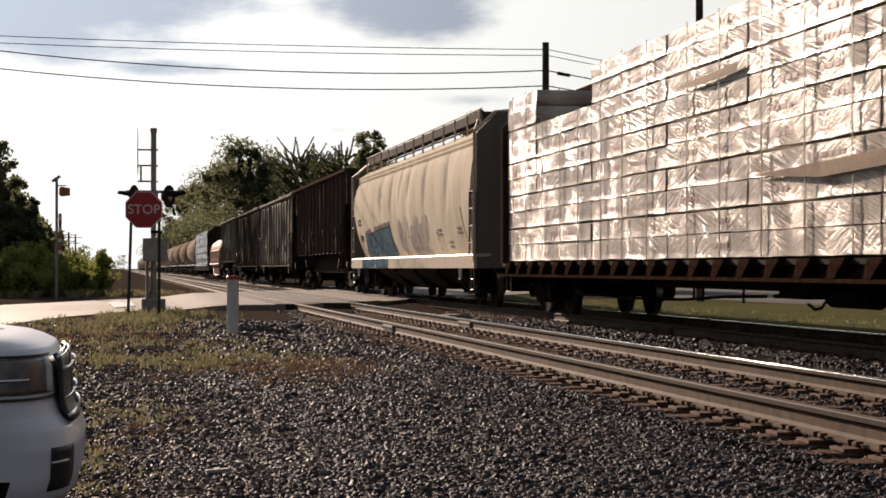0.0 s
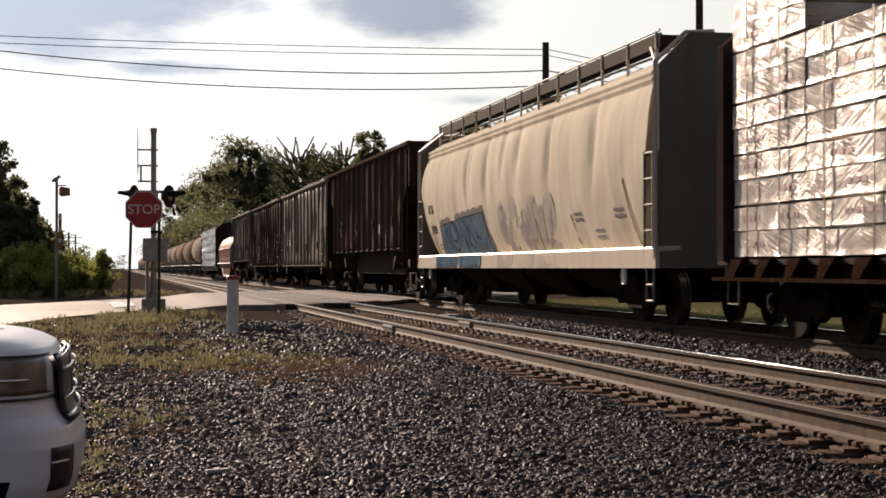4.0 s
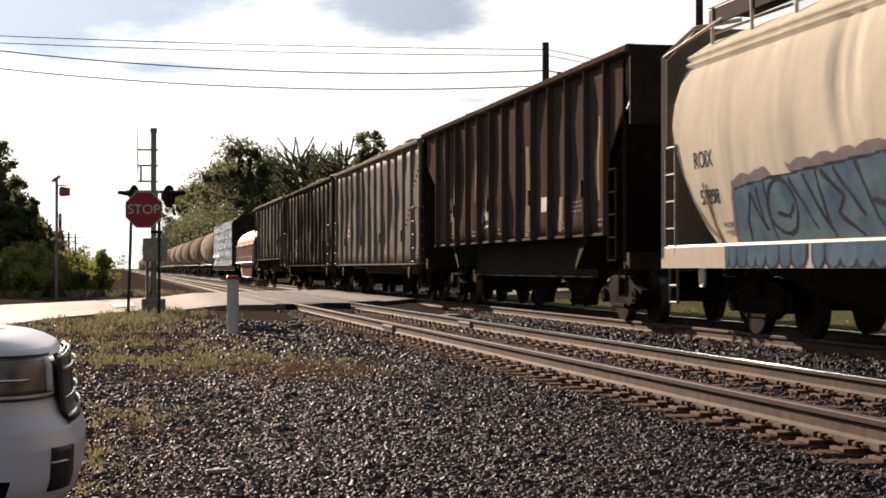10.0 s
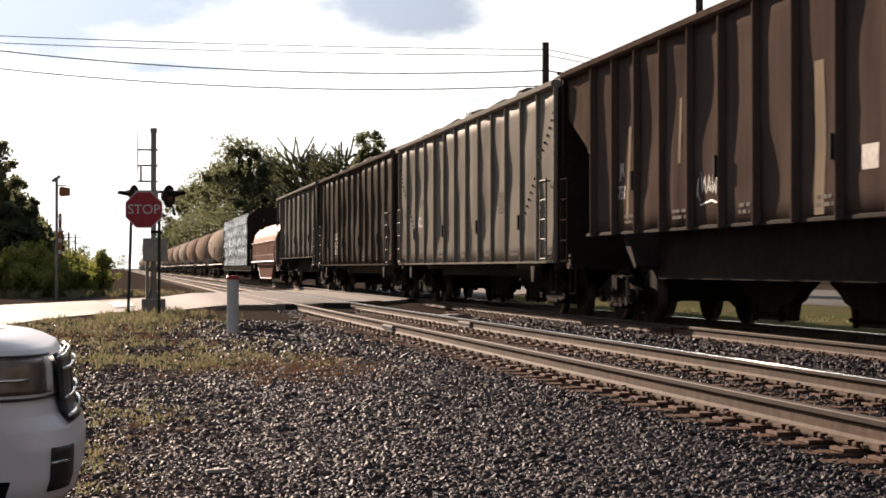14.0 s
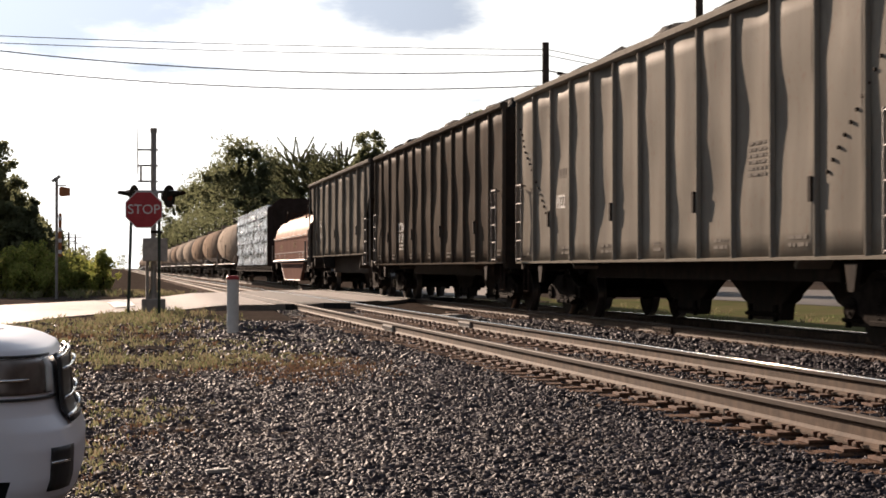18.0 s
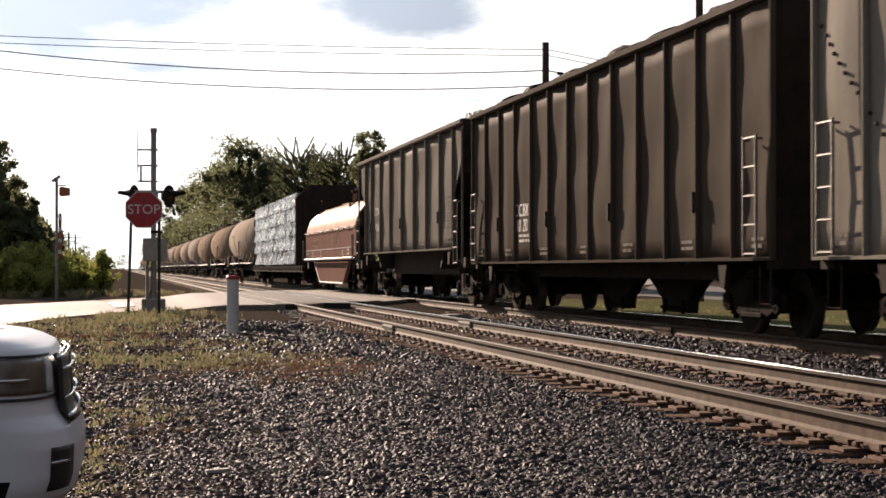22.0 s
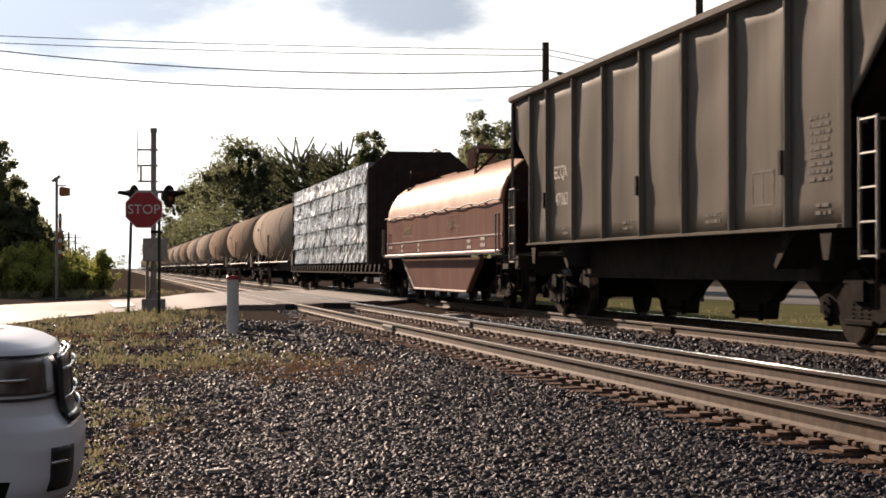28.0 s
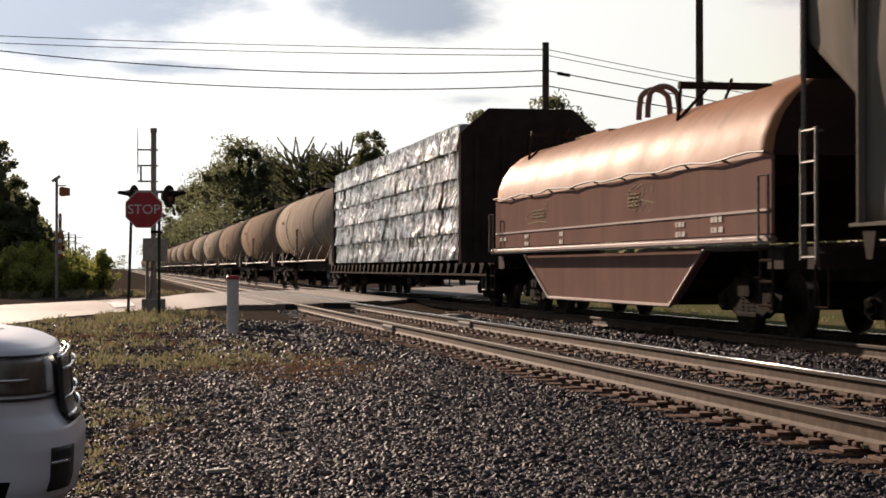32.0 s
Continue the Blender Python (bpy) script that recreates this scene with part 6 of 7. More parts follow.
def crossing_signal():
    x, y = 0.77, 39.0
    base = land(x, y)
    c = thing("crossing_signal", "weathered crossing signal mast with flasher lamps and relay box", "signal", at=pose(x, y, base))
    d = RAIL - base
    bm = BM()
    box(bm, -0.26, 0.26, -0.26, 0.26, -0.2, 0.3)
    bmesh.ops.bevel(bm, geom=[e for e in bm.edges], offset=0.02, segments=1, affect="EDGES")
    part("foundation", bm, M_CONC, c, "stained concrete footing")
    bm = BM()
    tube(bm, (0, 0, 0.2), (0, 0, d + 3.9), 0.062, 14)
    mast = part("mast", bm, M_ALU, c)
    bm = BM()
    tube(bm, (0, 0, 0.2), (0, 0, 0.5), 0.12, 14, 0.08)
    tube(bm, (0, 0, d + 3.83), (0, 0, d + 3.93), 0.075, 14)
    part("mast_collar", bm, M_CONC, mast)
    bm = BM()
    box(bm, -0.24, 0.3, -0.3, -0.06, d + 0.98, d + 1.49)
    bmesh.ops.bevel(bm, geom=[e for e in bm.edges], offset=0.015, segments=1, affect="EDGES")
    bx = part("relay_box", bm, M_ALU, c, "grey steel relay box")
    bm = BM()
    box(bm, -0.2, 0.16, -0.312, -0.3, d + 1.03, d + 1.44)
    part("box_door", bm, M_ALU, bx)
    bm = BM()
    box(bm, -0.17, -0.1, -0.13, 0.13, 0.22, d + 1.0)
    part("conduit", bm, M_CONC, c)
    z = d + 2.52
    bm = BM()
    tube(bm, (-0.6, 0, z), (0.55, 0, z), 0.035, 10)
    tube(bm, (-0.1, 0, z - 0.06), (0.1, 0, z - 0.06), 0.09, 12)
    arm = part("crossarm", bm, M_ALU, c)
    lamp_unit(c, -0.42, z - 0.1, 155)
    lamp_unit(c, 0.34, z - 0.1, -32)
    for k, turn in enumerate((45, -45)):
        bm = BM()
        box(bm, -0.006, 0.006, -0.6, 0.6, -0.115, 0.115)
        o = part("crossbuck_board", bm, M_WHITE, c, "white crossbuck board seen edge on")
        o.matrix_basis = pose(-0.34 - 0.014 * k, 0, d + 3.4, turn)
    bm = BM()
    for zz in (d + 3.45, d + 3.1, d + 2.75):
        tube(bm, (-0.35, 0, zz), (0.1, 0, zz), 0.02, 8)
    tube(bm, (-0.27, 0, d + 2.73), (-0.27, 0, d + 3.1), 0.018, 8)
    part("bracket", bm, M_ALU, c)
    bm = BM()
    box(bm, -0.30, -0.29, -0.35, 0.35, d + 2.78, d + 3.08)
    part("track_count_plate", bm, M_WHITE, c)
    bm = BM()
    box(bm, -0.06, 0.2, -0.1, 0.1, d + 1.6, d + 1.66)
    part("bell_bracket", bm, M_BLACK, c)
    return c


def bollard():
    x, y = 1.80, 27.9
    c = thing("marker_post", "white plastic marker post with a red cap in the gravel", "marker post", at=pose(x, y, land(x, y)))
    bm = BM()
    tube(bm, (0, 0, -0.1), (0, 0, 0.86), 0.095, 20)
    part("shaft", bm, M_WHITE, c)
    bm = BM()
    tube(bm, (0, 0, 0.86), (0, 0, 0.90), 0.102, 20)
    tube(bm, (0, 0, 0.90), (0, 0, 0.925), 0.102, 20, 0.08)
    part("cap", bm, M_RED, c, "faded red cap")


def far_signal():
    x, y = -1.95, 57.5
    base = land(x, y)
    d = RAIL - base
    c = thing("far_signal", "slim signal pole with tilted panel and orange sunlit box", "signal", at=pose(x, y, base))
    bm = BM()
    tube(bm, (0, 0, -0.1), (0, 0, d + 3.75), 0.045, 10)
    part("pole", bm, M_ALU, c)
    bm = BM()
    box(bm, -0.16, 0.16, -0.12, 0.12, -0.04, 0.04)
    o = part("tilted_panel", bm, M_ALU, c)
    o.matrix_basis = pose(-0.02, 0, d + 3.72, 0, -35)
    bm = BM()
    prism(bm, [(0.08, d + 3.2), (0.14, d + 3.15), (0.42, d + 3.18), (0.42, d + 3.42), (0.14, d + 3.46), (0.08, d + 3.42)], "y", -0.12, 0.12)
    part("signal_head", bm, M_ORANGE, c, "orange-brown signal head")
    bm = BM()
    tube(bm, (0, 0, d + 3.5), (0.3, 0, d + 3.5), 0.02, 8)
    part("arm", bm, M_ALU, c)
    bm = BM()
    box(bm, 0.06, 0.16, -0.02, 0.02, d + 1.2, d + 2.6)
    part("gate_arm", bm, M_ORANGE, c, "raised red and white gate arm")
    for k in range(4):
        bm = BM()
        box(bm, 0.055, 0.165, -0.026, 0.026, d + 1.3 + 0.36 * k, d + 1.42 + 0.36 * k)
        part("stripe", bm, M_WHITE, c)


stop_sign()
crossing_signal()
bollard()
far_signal()


# ---- poles and wires ----
def pole(name, label, x, y, top, r, arms=()):
    base = land(x, y)
    c = thing(name, label, "utility pole", "utility poles", at=pose(x, y, base))
    bm = BM()
    tube(bm, (0, 0, -0.5), (0, 0, top - base), r * 1.25, 14, r)
    part("shaft", bm, M_POLE, c)
    for z, w in arms:
        bm = BM()
        box(bm, -w / 2, w / 2, -0.06, 0.06, z - base, z - base + 0.12)
        arm = part("crossarm", bm, M_POLE, c)
        for k in range(4):
            bm = BM()
            xx = -w / 2 + 0.15 + k * (w - 0.3) / 3
            tube(bm, (xx, 0, z - base + 0.12), (xx, 0, z - base + 0.28), 0.05, 8, 0.03)
            part("insulator", bm, M_GALV, arm)
    return c


PA = (17.9, 72.0)
pole("utility_pole", "plain dark wooden utility pole carrying four wires", *PA, RAIL + 10.45, 0.14)
pole("utility_pole", "tall weathered wooden pole behind the far track", 19.6, 57.0, RAIL + 15.0, 0.12)
pole("utility_pole", "wooden utility pole beyond the road", -22.0, 78.4, RAIL + 14.1, 0.15)
pole("utility_pole", "wooden utility pole beyond the side road", 66.0, 104.0, RAIL + 10.2, 0.14)
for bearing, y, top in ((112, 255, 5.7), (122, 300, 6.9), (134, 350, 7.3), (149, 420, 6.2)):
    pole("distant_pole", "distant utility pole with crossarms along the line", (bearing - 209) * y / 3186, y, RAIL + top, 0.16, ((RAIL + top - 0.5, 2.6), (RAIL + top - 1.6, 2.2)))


def wire(name, label, p, q, sag, r, seg=28):
    bm = BM()
    p, q = Vector(p), Vector(q)
    polytube(bm, [p.lerp(q, k / seg) - Vector((0, 0, sag * 4 * (k / seg) * (1 - k / seg))) for k in range(seg + 1)], r)
    return solid(name, bm, M_BLACK, label, "wire", "overhead wires")


for k, (za, zl, sl, zr, sr) in enumerate(((10.15, 11.55, 0.3, 9.2, 0.5), (9.9, 11.3, 0.35, 8.9, 0.5), (9.25, 12.9, 1.34, 8.3, 0.5), (8.6, 12.1, 1.36, 7.7, 0.5))):
    wire("wire", "dark overhead wire strung between the poles", (PA[0] - 0.1, PA[1], RAIL + za), (-22.0, 78.4, RAIL + zl), sl, 0.017 if k < 2 else 0.025)
    wire("wire", "dark overhead wire strung between the poles", (PA[0] + 0.1, PA[1], RAIL + za), (66.0, 104.0, RAIL + zr), sr, 0.016 if k < 2 else 0.024)
bm = BM()
tube(bm, (PA[0] + 0.65, PA[1] + 0.42, RAIL + 9.2), (PA[0] + 1.25, PA[1] + 0.8, RAIL + 9.16), 0.075, 10)
solid("line_splice", bm, M_TRUCK, "dark splice case hanging on a wire", "cable fitting")


# ---- trees ----
def leaf_cloud(rng, centres, radii, n, size):
    m = len(centres)
    idx = rng.integers(0, m, n)
    d = rng.normal(0, 1, (n, 3))
    d /= np.linalg.norm(d, axis=1)[:, None]
    P = centres[idx] + d * radii[idx][:, None] * (rng.random((n, 1)) ** 0.45)
    a = rng.normal(0, 1, (n, 3))
    a /= np.linalg.norm(a, axis=1)[:, None]
    b = np.cross(a, rng.normal(0, 1, (n, 3)))
    b /= np.linalg.norm(b, axis=1)[:, None]
    s = size * rng.uniform(0.6, 1.3, (n, 1))
    v = np.stack([P - a * s * 0.5, P + b * s * 0.3, P + a * s * 0.6, P - b * s * 0.3], 1).reshape(-1, 3)
    k = np.arange(n)[:, None] * 4
    return v, np.concatenate([k + (0, 1, 2), k + (0, 2, 3)])


def tree(label, x, y, h, r, seed, leaf=0.3, n=3200, bare=0.25, spiky=False, material=None, group="trees behind the tracks", name="tree"):
    rng = np.random.default_rng(seed)
    rnd = random.Random(seed)
    base = land(x, y)
    c = thing(name, label, "tree" if name == "tree" else "bush", group, at=pose(x, y, base - 0.05, 0, 0, rnd.uniform(0, 360)))
    bm = BM()
    top = Vector((rnd.uniform(-0.06, 0.06) * h, rnd.uniform(-0.06, 0.06) * h, h * 0.8))
    w = h * 0.018 + 0.03
    p, last = Vector((0, 0, -0.2)), None
    pts = []
    for k in range(6):
        t = k / 5
        q = top * t + Vector((rnd.uniform(-1, 1), rnd.uniform(-1, 1), 0)) * 0.02 * h
        pts.append(q)
        if last is not None:
            tube(bm, last, q, w * (1 - 0.8 * (k - 1) / 5), 8, w * (1 - 0.8 * k / 5), cap=False)
        last = q
    part("trunk", bm, M_BARK, c)
    cen, rad = [], []
    tall = 0.8 if spiky else 0.98
    for k in range(14):
        t = bare + (tall - bare) * (k + 0.5) / 14
        a = k * 2.4 + rnd.uniform(-0.5, 0.5)
        prof = math.sin(math.pi * min(1, 0.12 + 0.85 * (t - bare) / (1 - bare))) ** 0.6
        reach = r * prof * rnd.uniform(0.7, 1.1)
        q0 = top * min(1, t * 0.95)
        q1 = q0 + Vector((math.cos(a) * reach, math.sin(a) * reach, 0.22 * reach + 0.03 * h))
        bm = BM()
        tube(bm, q0, q0.lerp(q1, 0.5) + Vector((0, 0, -0.02 * h)), w * 0.4, 6, w * 0.25, cap=False)
        tube(bm, q0.lerp(q1, 0.5) + Vector((0, 0, -0.02 * h)), q1, w * 0.25, 6, w * 0.08)
        part("limb", bm, M_BARK, c)
        for j in range(5):
            cen.append(tuple(q0.lerp(q1, 0.3 + 0.75 * j / 4) + Vector((rnd.uniform(-1, 1), rnd.uniform(-1, 1), rnd.uniform(-0.5, 0.8))) * r * 0.22))
            rad.append(r * rnd.uniform(0.18, 0.34))
    # inner leaves, and thin upright shoots that break the outline
    for k in range(40):
        q = rnd.uniform(0, math.tau)
        t = rnd.uniform(bare + 0.05, tall - 0.06)
        rr = r * 0.75 * math.sin(math.pi * min(1, 0.12 + 0.85 * (t - bare) / (1 - bare))) ** 0.6 * rnd.random() ** 0.5
        cen.append((math.cos(q) * rr + top.x * t, math.sin(q) * rr + top.y * t, t * h))
        rad.append(r * rnd.uniform(0.15, 0.3))
    for k in range(105 if spiky else 40 if r > 2.5 else 0):
        q, e = rnd.uniform(0, math.tau), rnd.random() ** 0.5
        out = Vector((math.cos(q), math.sin(q), 0))
        if spiky:
            # long arms that radiate from the head of a limb, bent up at their tips
            p0 = top * rnd.uniform(0.72, 1.0) + out * e * r * 0.55 + Vector((0, 0, -0.1 * h * e))
            p1 = p0 + (out * rnd.uniform(0.3, 1.5) + Vector((rnd.uniform(-0.5, 0.5), rnd.uniform(-0.5, 0.5), rnd.uniform(0.5, 1.3)))) * rnd.uniform(0.06, 0.115) * h
            bend = Vector((0, 0, -0.22 * (p1 - p0).length)) + out * 0.1
            bm = BM()
            polytube(bm, [p0.lerp(p1, t / 4) + bend * (t / 4) * (1 - t / 4) for t in range(5)], 0.03, 5)
            part("shoot", bm, M_BARK, c)
            for j in range(20):
                cen.append(tuple(p0.lerp(p1, j / 19) + bend * (j / 19) * (1 - j / 19)))
                rad.append(0.12 * (1.1 - 0.6 * j / 19))
        else:
            p0 = out * e * r * 0.85 + Vector((top.x, top.y, h * (0.86 - 0.3 * e * e)))
            p1 = p0 + (out * e * 0.6 + Vector((0, 0, 1))) * rnd.uniform(0.5, 1.0) * 0.045 * h
            for j in range(5):
                cen.append(tuple(p0.lerp(p1, j / 4)))
                rad.append(0.3 * (1.15 - 0.7 * j / 4))
    v, f = leaf_cloud(rng, np.array(cen), np.array(rad), n, leaf)
    ob = new("crown", tri_mesh("crown", v, f, material or M_LEAF))
    ob.parent = c
    return c


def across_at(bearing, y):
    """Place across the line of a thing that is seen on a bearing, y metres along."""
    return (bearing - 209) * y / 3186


BACK = "broad dark green tree in hazy backlight"
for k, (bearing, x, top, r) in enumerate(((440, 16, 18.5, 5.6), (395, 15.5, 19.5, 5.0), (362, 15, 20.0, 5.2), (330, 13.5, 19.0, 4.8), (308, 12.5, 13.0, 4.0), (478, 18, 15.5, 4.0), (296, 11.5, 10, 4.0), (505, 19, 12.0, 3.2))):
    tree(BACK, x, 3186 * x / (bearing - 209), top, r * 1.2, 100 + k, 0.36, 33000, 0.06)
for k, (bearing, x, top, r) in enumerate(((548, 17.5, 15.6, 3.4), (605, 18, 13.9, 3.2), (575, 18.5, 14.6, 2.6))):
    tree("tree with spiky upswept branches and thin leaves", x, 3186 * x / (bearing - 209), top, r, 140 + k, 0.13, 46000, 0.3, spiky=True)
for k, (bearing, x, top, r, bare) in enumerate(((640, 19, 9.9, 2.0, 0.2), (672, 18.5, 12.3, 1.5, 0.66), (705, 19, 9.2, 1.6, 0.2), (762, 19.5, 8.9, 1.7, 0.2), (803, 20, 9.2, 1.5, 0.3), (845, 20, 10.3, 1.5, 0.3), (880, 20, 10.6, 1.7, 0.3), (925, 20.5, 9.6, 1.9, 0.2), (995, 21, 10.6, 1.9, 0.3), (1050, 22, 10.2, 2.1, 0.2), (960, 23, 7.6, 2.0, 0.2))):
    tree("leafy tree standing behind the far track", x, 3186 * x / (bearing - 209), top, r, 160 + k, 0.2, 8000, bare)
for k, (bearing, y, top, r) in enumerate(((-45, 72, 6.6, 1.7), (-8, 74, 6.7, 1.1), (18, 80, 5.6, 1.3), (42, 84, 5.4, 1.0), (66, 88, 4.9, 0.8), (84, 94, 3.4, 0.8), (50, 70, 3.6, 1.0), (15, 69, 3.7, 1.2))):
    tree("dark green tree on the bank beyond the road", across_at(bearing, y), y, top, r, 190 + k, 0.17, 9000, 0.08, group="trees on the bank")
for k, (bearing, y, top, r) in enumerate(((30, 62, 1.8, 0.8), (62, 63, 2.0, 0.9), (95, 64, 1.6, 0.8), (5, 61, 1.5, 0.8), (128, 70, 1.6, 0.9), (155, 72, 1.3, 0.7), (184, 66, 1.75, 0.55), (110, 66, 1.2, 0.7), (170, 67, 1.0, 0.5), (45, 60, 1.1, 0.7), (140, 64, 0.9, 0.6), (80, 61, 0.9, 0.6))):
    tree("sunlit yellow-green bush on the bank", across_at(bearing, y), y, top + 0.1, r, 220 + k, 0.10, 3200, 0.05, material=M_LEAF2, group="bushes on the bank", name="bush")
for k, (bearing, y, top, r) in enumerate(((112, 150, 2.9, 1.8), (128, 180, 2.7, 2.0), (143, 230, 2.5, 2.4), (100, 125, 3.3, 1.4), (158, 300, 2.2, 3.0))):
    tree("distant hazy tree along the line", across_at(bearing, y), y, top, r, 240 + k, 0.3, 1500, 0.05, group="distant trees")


def treeline():
    """Woods on the skyline, past counting."""
    rng = np.random.default_rng(9)
    cen, rad = [], []
    for k in range(420):
        x = rng.uniform(-900, 1200)
        y = 900 + rng.uniform(0, 250) if abs(x) > 14 else 1300
        h = rng.uniform(5, 14)
        cen += [(x, y, 0.3 * h), (x, y, 0.8 * h)]
        rad += [7, 5]
    for k in range(160):
        y = rng.uniform(130, 600)
        x = rng.uniform(34, 90) + 0.05 * y
        h = rng.uniform(5, 10)
        cen += [(x, y, 0.3 * h), (x, y, 0.8 * h)]
        rad += [4, 3]
    v, f = leaf_cloud(rng, np.array(cen), np.array(rad), 36000, 1.9)
    tagged(new("far_woods", tri_mesh("far_woods", v, f, M_LEAF)), "far hazy woods on the skyline", "woods", kind="stuff")


treeline()


# ---- the parked car ----
def parked_car():
    YC, HW = 8.05, 0.95          # middle and half width, across the nose; the nose points to +x
    c = thing("parked_car", "silver sport utility car parked nose to the tracks", "car", at=pose(-0.05, YC, land(-1.5, 8.0) - 0.03))
    lv = [(0.24, -0.24), (0.30, -0.19), (0.36, -0.135), (0.44, -0.11), (0.56, -0.105), (0.63, -0.13), (0.69, -0.18), (0.74, -0.198), (0.80, -0.202), (0.90, -0.208), (0.955, -0.24), (0.98, -0.29), (1.0, -0.35), (1.015, -0.46), (1.03, -0.75), (1.04, -1.2)]
    zs, ns = [a for a, b in lv], [b for a, b in lv]
    LEN = 4.7

    def outline(z, grow=0.0):
        """Half outline in plan at height z, from the middle of the nose round to the tail on the -y side."""
        nose = float(np.interp(z, zs, ns)) + 0.01
        wide = HW - 0.05 * max(0, (z - 0.75) / 0.3) - 0.06 * max(0, (0.4 - z) / 0.2) + grow
        pts = []
        for k in range(15):
            v = k / 14
            a = v * math.pi / 2
            px = nose + grow - 0.36 + 0.36 * math.cos(a) ** 0.62
            py = -wide * math.sin(a) ** 0.55
            pts.append((px, py))
        for k in range(1, 121):
            pts.append((nose - 0.36 - (LEN - 0.9) * k / 120, -wide))
        return pts

    def skin(name, z0, z1, i0, i1, lift, material, parent, label="", n=8, both=True):
        """A patch of the body's skin between two heights, pushed out by lift and given thickness."""
        obs = []
        for s in (1, -1) if both else (1,):
            bm = BM()
            rows = []
            for j in range(n + 1):
                z = z0 + (z1 - z0) * j / n
                rows.append([bm.verts.new((p[0], s * p[1], z)) for p in outline(z, lift)[i0:i1 + 1]])
            for j in range(n):
                for i in range(i1 - i0):
                    bm.faces.new((rows[j][i], rows[j][i + 1], rows[j + 1][i + 1], rows[j + 1][i]))
            bmesh.ops.recalc_face_normals(bm, faces=bm.faces)
            bmesh.ops.solidify(bm, geom=bm.faces[:], thickness=0.012)
            obs.append(part(name, bm, material, parent, label, smooth=True))
        return obs

    # painted skin, with the wheel openings left free
    bm = BM()
    rows = []
    zs2 = sorted(set(zs) | {0.24 + 0.016 * k for k in range(50)})
    for z in zs2:
        o = outline(z)
        rows.append([bm.verts.new((p[0], p[1], z)) for p in o] + [bm.verts.new((p[0], -p[1], z)) for p in o[::-1][:-1]])
    arch = [(-0.87, 0.30, 0.475), (-3.75, 0.36, 0.42)]
    for j in range(len(zs2) - 1):
        m = len(rows[0])
        for i in range(m):
            q = (rows[j][i], rows[j][(i + 1) % m], rows[j + 1][(i + 1) % m], rows[j + 1][i])
            mid = sum((v.co for v in q), Vector()) / 4
            if any(math.hypot(mid.x - ax, mid.z - az) < ar for ax, az, ar in arch):
                continue
            bm.faces.new(q)
    part("body", bm, M_CARP, c, "silver painted body", smooth=True)
    # bonnet
    bm = BM()
    rows = []
    for k in range(9):
        t = k / 8
        x = -0.33 - 1.0 * t
        z = 0.955 + 0.085 * t ** 0.35
        w = (HW - 0.10) * (0.72 + 0.28 * min(1, t * 4) ** 0.5)
        rows.append([bm.verts.new((x - 0.12 * (u ** 2) * (1 - t), w * u, z + 0.02 * (1 - u * u) - 0.02 * abs(u) ** 6)) for u in np.linspace(-1, 1, 13)])
    for k in range(8):
        for i in range(12):
            bm.faces.new((rows[k][i], rows[k][i + 1], rows[k + 1][i + 1], rows[k + 1][i]))
    bmesh.ops.solidify(bm, geom=bm.faces[:], thickness=0.02)
    part("bonnet", bm, M_CARP, c, "silver bonnet with a rolled front edge", smooth=True)
    # headlamps
    skin("headlamp", 0.78, 0.925, 5, 34, 0.006, M_LAMP, c, "dark clear headlamp")
    for z0, z1, i0, i1 in ((0.835, 0.845, 9, 20),):
        skin("lamp_trim", z0, z1, i0, i1, 0.012, M_CHROME, c, "", 2)
    skin("lamp_edge", 0.785, 0.92, 5, 6, 0.014, M_WHITE, c, "pale lamp edge", 4)
    skin("lamp_lid", 0.93, 0.938, 4, 36, 0.008, M_CARB, c, "", 2)
    skin("lamp_sill", 0.757, 0.768, 4, 36, 0.008, M_CARB, c, "", 2)
    # grille with bright bars
    g = skin("grille", 0.655, 0.935, 0, 4, 0.032, M_CARB, c, "black grille")
    for z in (0.675, 0.745, 0.865, 0.915):
        skin("grille_bar", z, z + 0.012, 0, 4, 0.042, M_CHROME, c, "", 2)
    # lower air intake at the corner
    skin("corner_vent", 0.39, 0.565, 5, 9, 0.004, M_CARB, c, "dark corner vent")
    skin("vent_blade", 0.50, 0.51, 6, 9, 0.01, M_CHROME, c, "", 2)
    # cabin
    bm = BM()
    prof = [(-1.25, 1.02), (-1.95, 1.58), (-2.3, 1.66), (-4.0, 1.62), (-4.5, 1.1), (-4.55, 1.0)]
    ring = []
    for s in (-1, 1):
        ring.append([bm.verts.new((x, s * (HW - 0.1 - 0.22 * (z - 1.0)), z)) for x, z in prof])
    for k in range(len(prof) - 1):
        bm.faces.new((ring[0][k], ring[0][k + 1], ring[1][k + 1], ring[1][k]))
    bm.faces.new(ring[0]), bm.faces.new(ring[1])
    part("cabin", bm, M_CARP, c)
    for s in (-1, 1):
        bm = BM()
        pts = [(-1.55, 1.06), (-2.0, 1.52), (-3.95, 1.52), (-4.3, 1.1)]
        vv = [bm.verts.new((x, s * (HW - 0.095 - 0.22 * (z - 1.0)), z)) for x, z in pts]
        bm.faces.new(vv)
        bmesh.ops.solidify(bm, geom=bm.faces[:], thickness=0.006)
        part("side_window", bm, M_GLASS, c, "dark side glass")
    bm = BM()
    vv = [bm.verts.new(p) for p in ((-1.30, -0.78, 1.07), (-1.90, -0.66, 1.55), (-1.90, 0.66, 1.55), (-1.30, 0.78, 1.07))]
    bm.faces.new(vv)
    bmesh.ops.solidify(bm, geom=bm.faces[:], thickness=0.008)
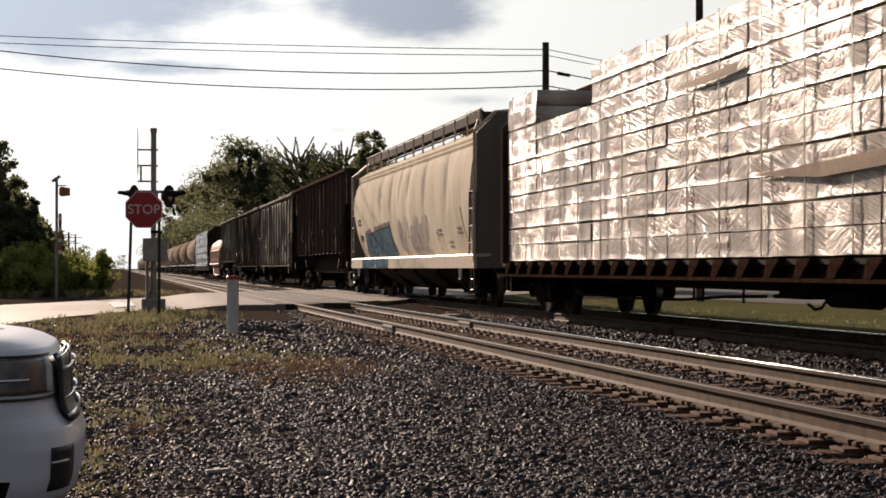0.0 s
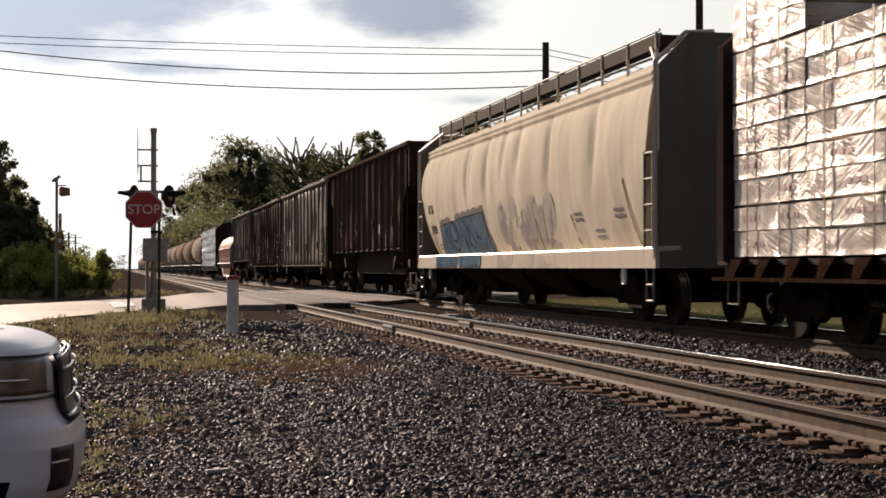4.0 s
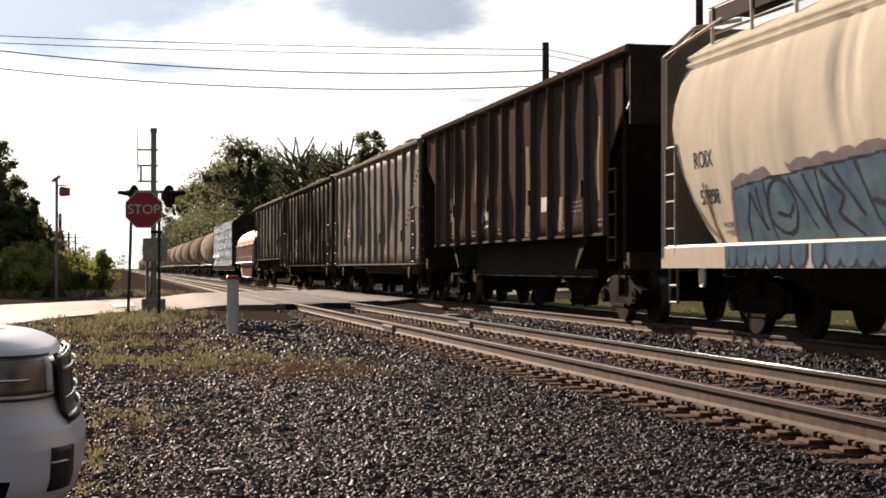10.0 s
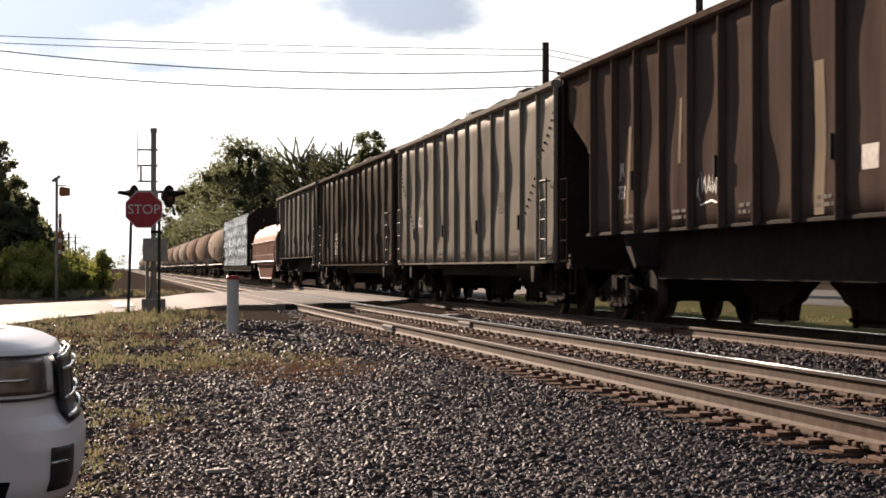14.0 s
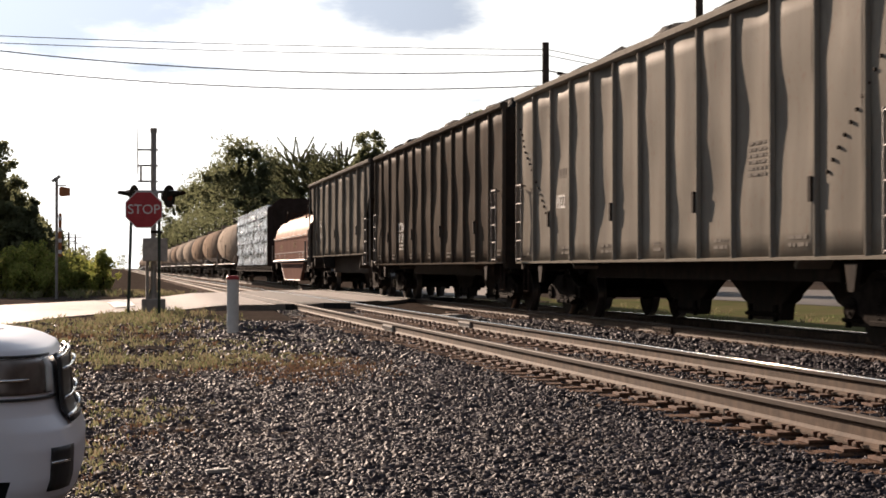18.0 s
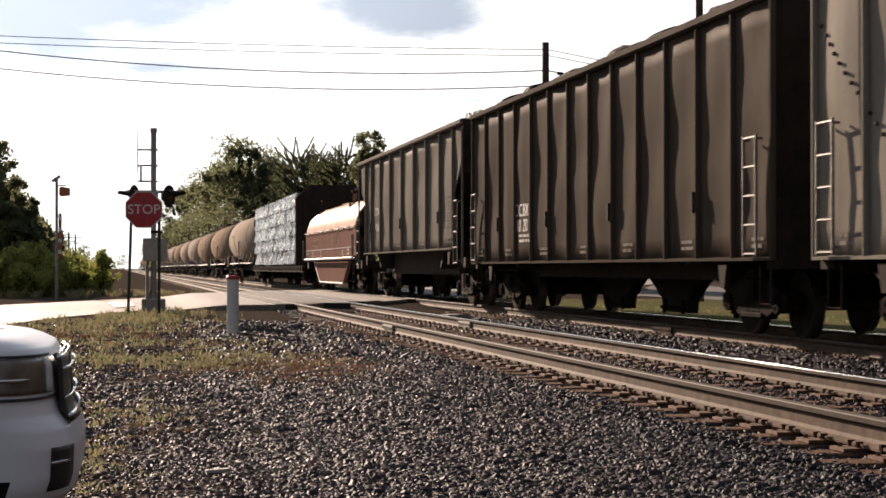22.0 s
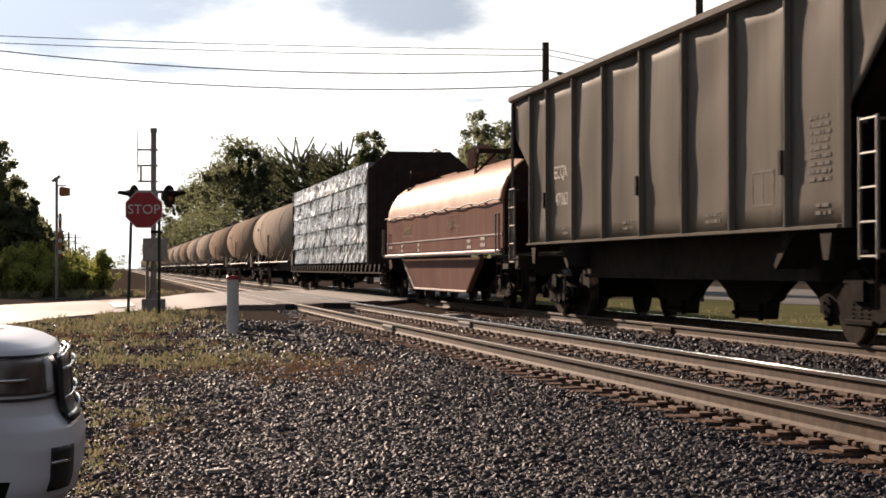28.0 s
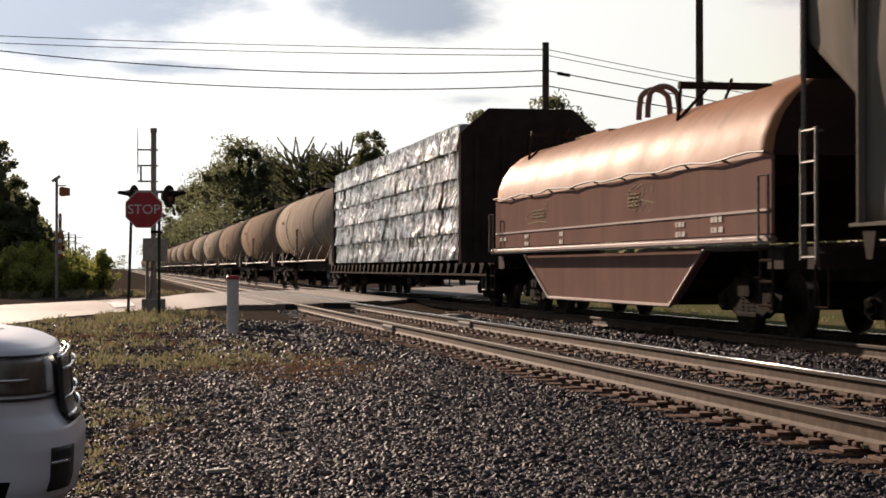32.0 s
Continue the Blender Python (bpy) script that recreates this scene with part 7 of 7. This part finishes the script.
    part("windscreen", bm, M_GLASS, c, "dark windscreen")
    for x in (-0.87, -3.75):
        for s in (-1, 1):
            bm = BM()
            tube(bm, (x, s * (HW - 0.25), 0.36), (x, s * (HW - 0.02), 0.36), 0.36, 28)
            w = part("wheel", bm, M_TYRE, c, "black tyre on an alloy rim")
            bm = BM()
            tube(bm, (x, s * (HW - 0.1), 0.36), (x, s * (HW - 0.01), 0.36), 0.23, 20)
            part("rim", bm, M_ALU, w)
    bm = BM()
    box(bm, -4.6, -0.5, -HW + 0.1, HW - 0.1, 0.2, 0.4)
    part("floor_pan", bm, M_CARB, c)
    bm = BM()
    box(bm, -1.6, -0.34, -0.62, 0.62, 0.21, 0.88)
    part("engine_bay", bm, M_CARB, c)


parked_car()

# ---- small things in the gravel ----
def slab(name, label, x, y, lx, ly, lz, material, turn, seed):
    rnd = random.Random(seed)
    bm = BM()
    box(bm, -lx / 2, lx / 2, -ly / 2, ly / 2, 0, lz)
    bmesh.ops.subdivide_edges(bm, edges=bm.edges[:], cuts=2, use_grid_fill=True)
    for v in bm.verts:
        v.co += Vector((rnd.uniform(-1, 1) * lx, rnd.uniform(-1, 1) * ly, rnd.uniform(-1, 1) * lz)) * 0.08
    ob = solid(name, bm, material, label, "debris")
    ob.matrix_basis = pose(x, y, land(x, y) + 0.015, 0, 0, turn)


slab("wood_scrap", "pale flat scrap of wood lying on the gravel", 0.60, 10.7, 0.15, 0.05, 0.02, M_DULL, 20, 1)
slab("concrete_chunk", "pale broken concrete lying between the tracks", 6.95, 36.0, 0.5, 0.6, 0.12, M_CONC, 10, 2)
slab("concrete_chunk", "pale broken concrete lying between the tracks", 6.9, 33.5, 0.35, 0.3, 0.1, M_CONC, 40, 3)


def motions():
    for ob, mid in CARS:
        walk(ob, [(t, pose(TC, mid - run(t), TZ)) for t in range(0, 33, 2)])
    turn = [k * 0.15 for k in range(214)] + [32.0]
    for w, y in WHEELS:
        walk(w, [(t, pose(0, y, WR, math.degrees(run(t) / WR))) for t in turn])


motions()
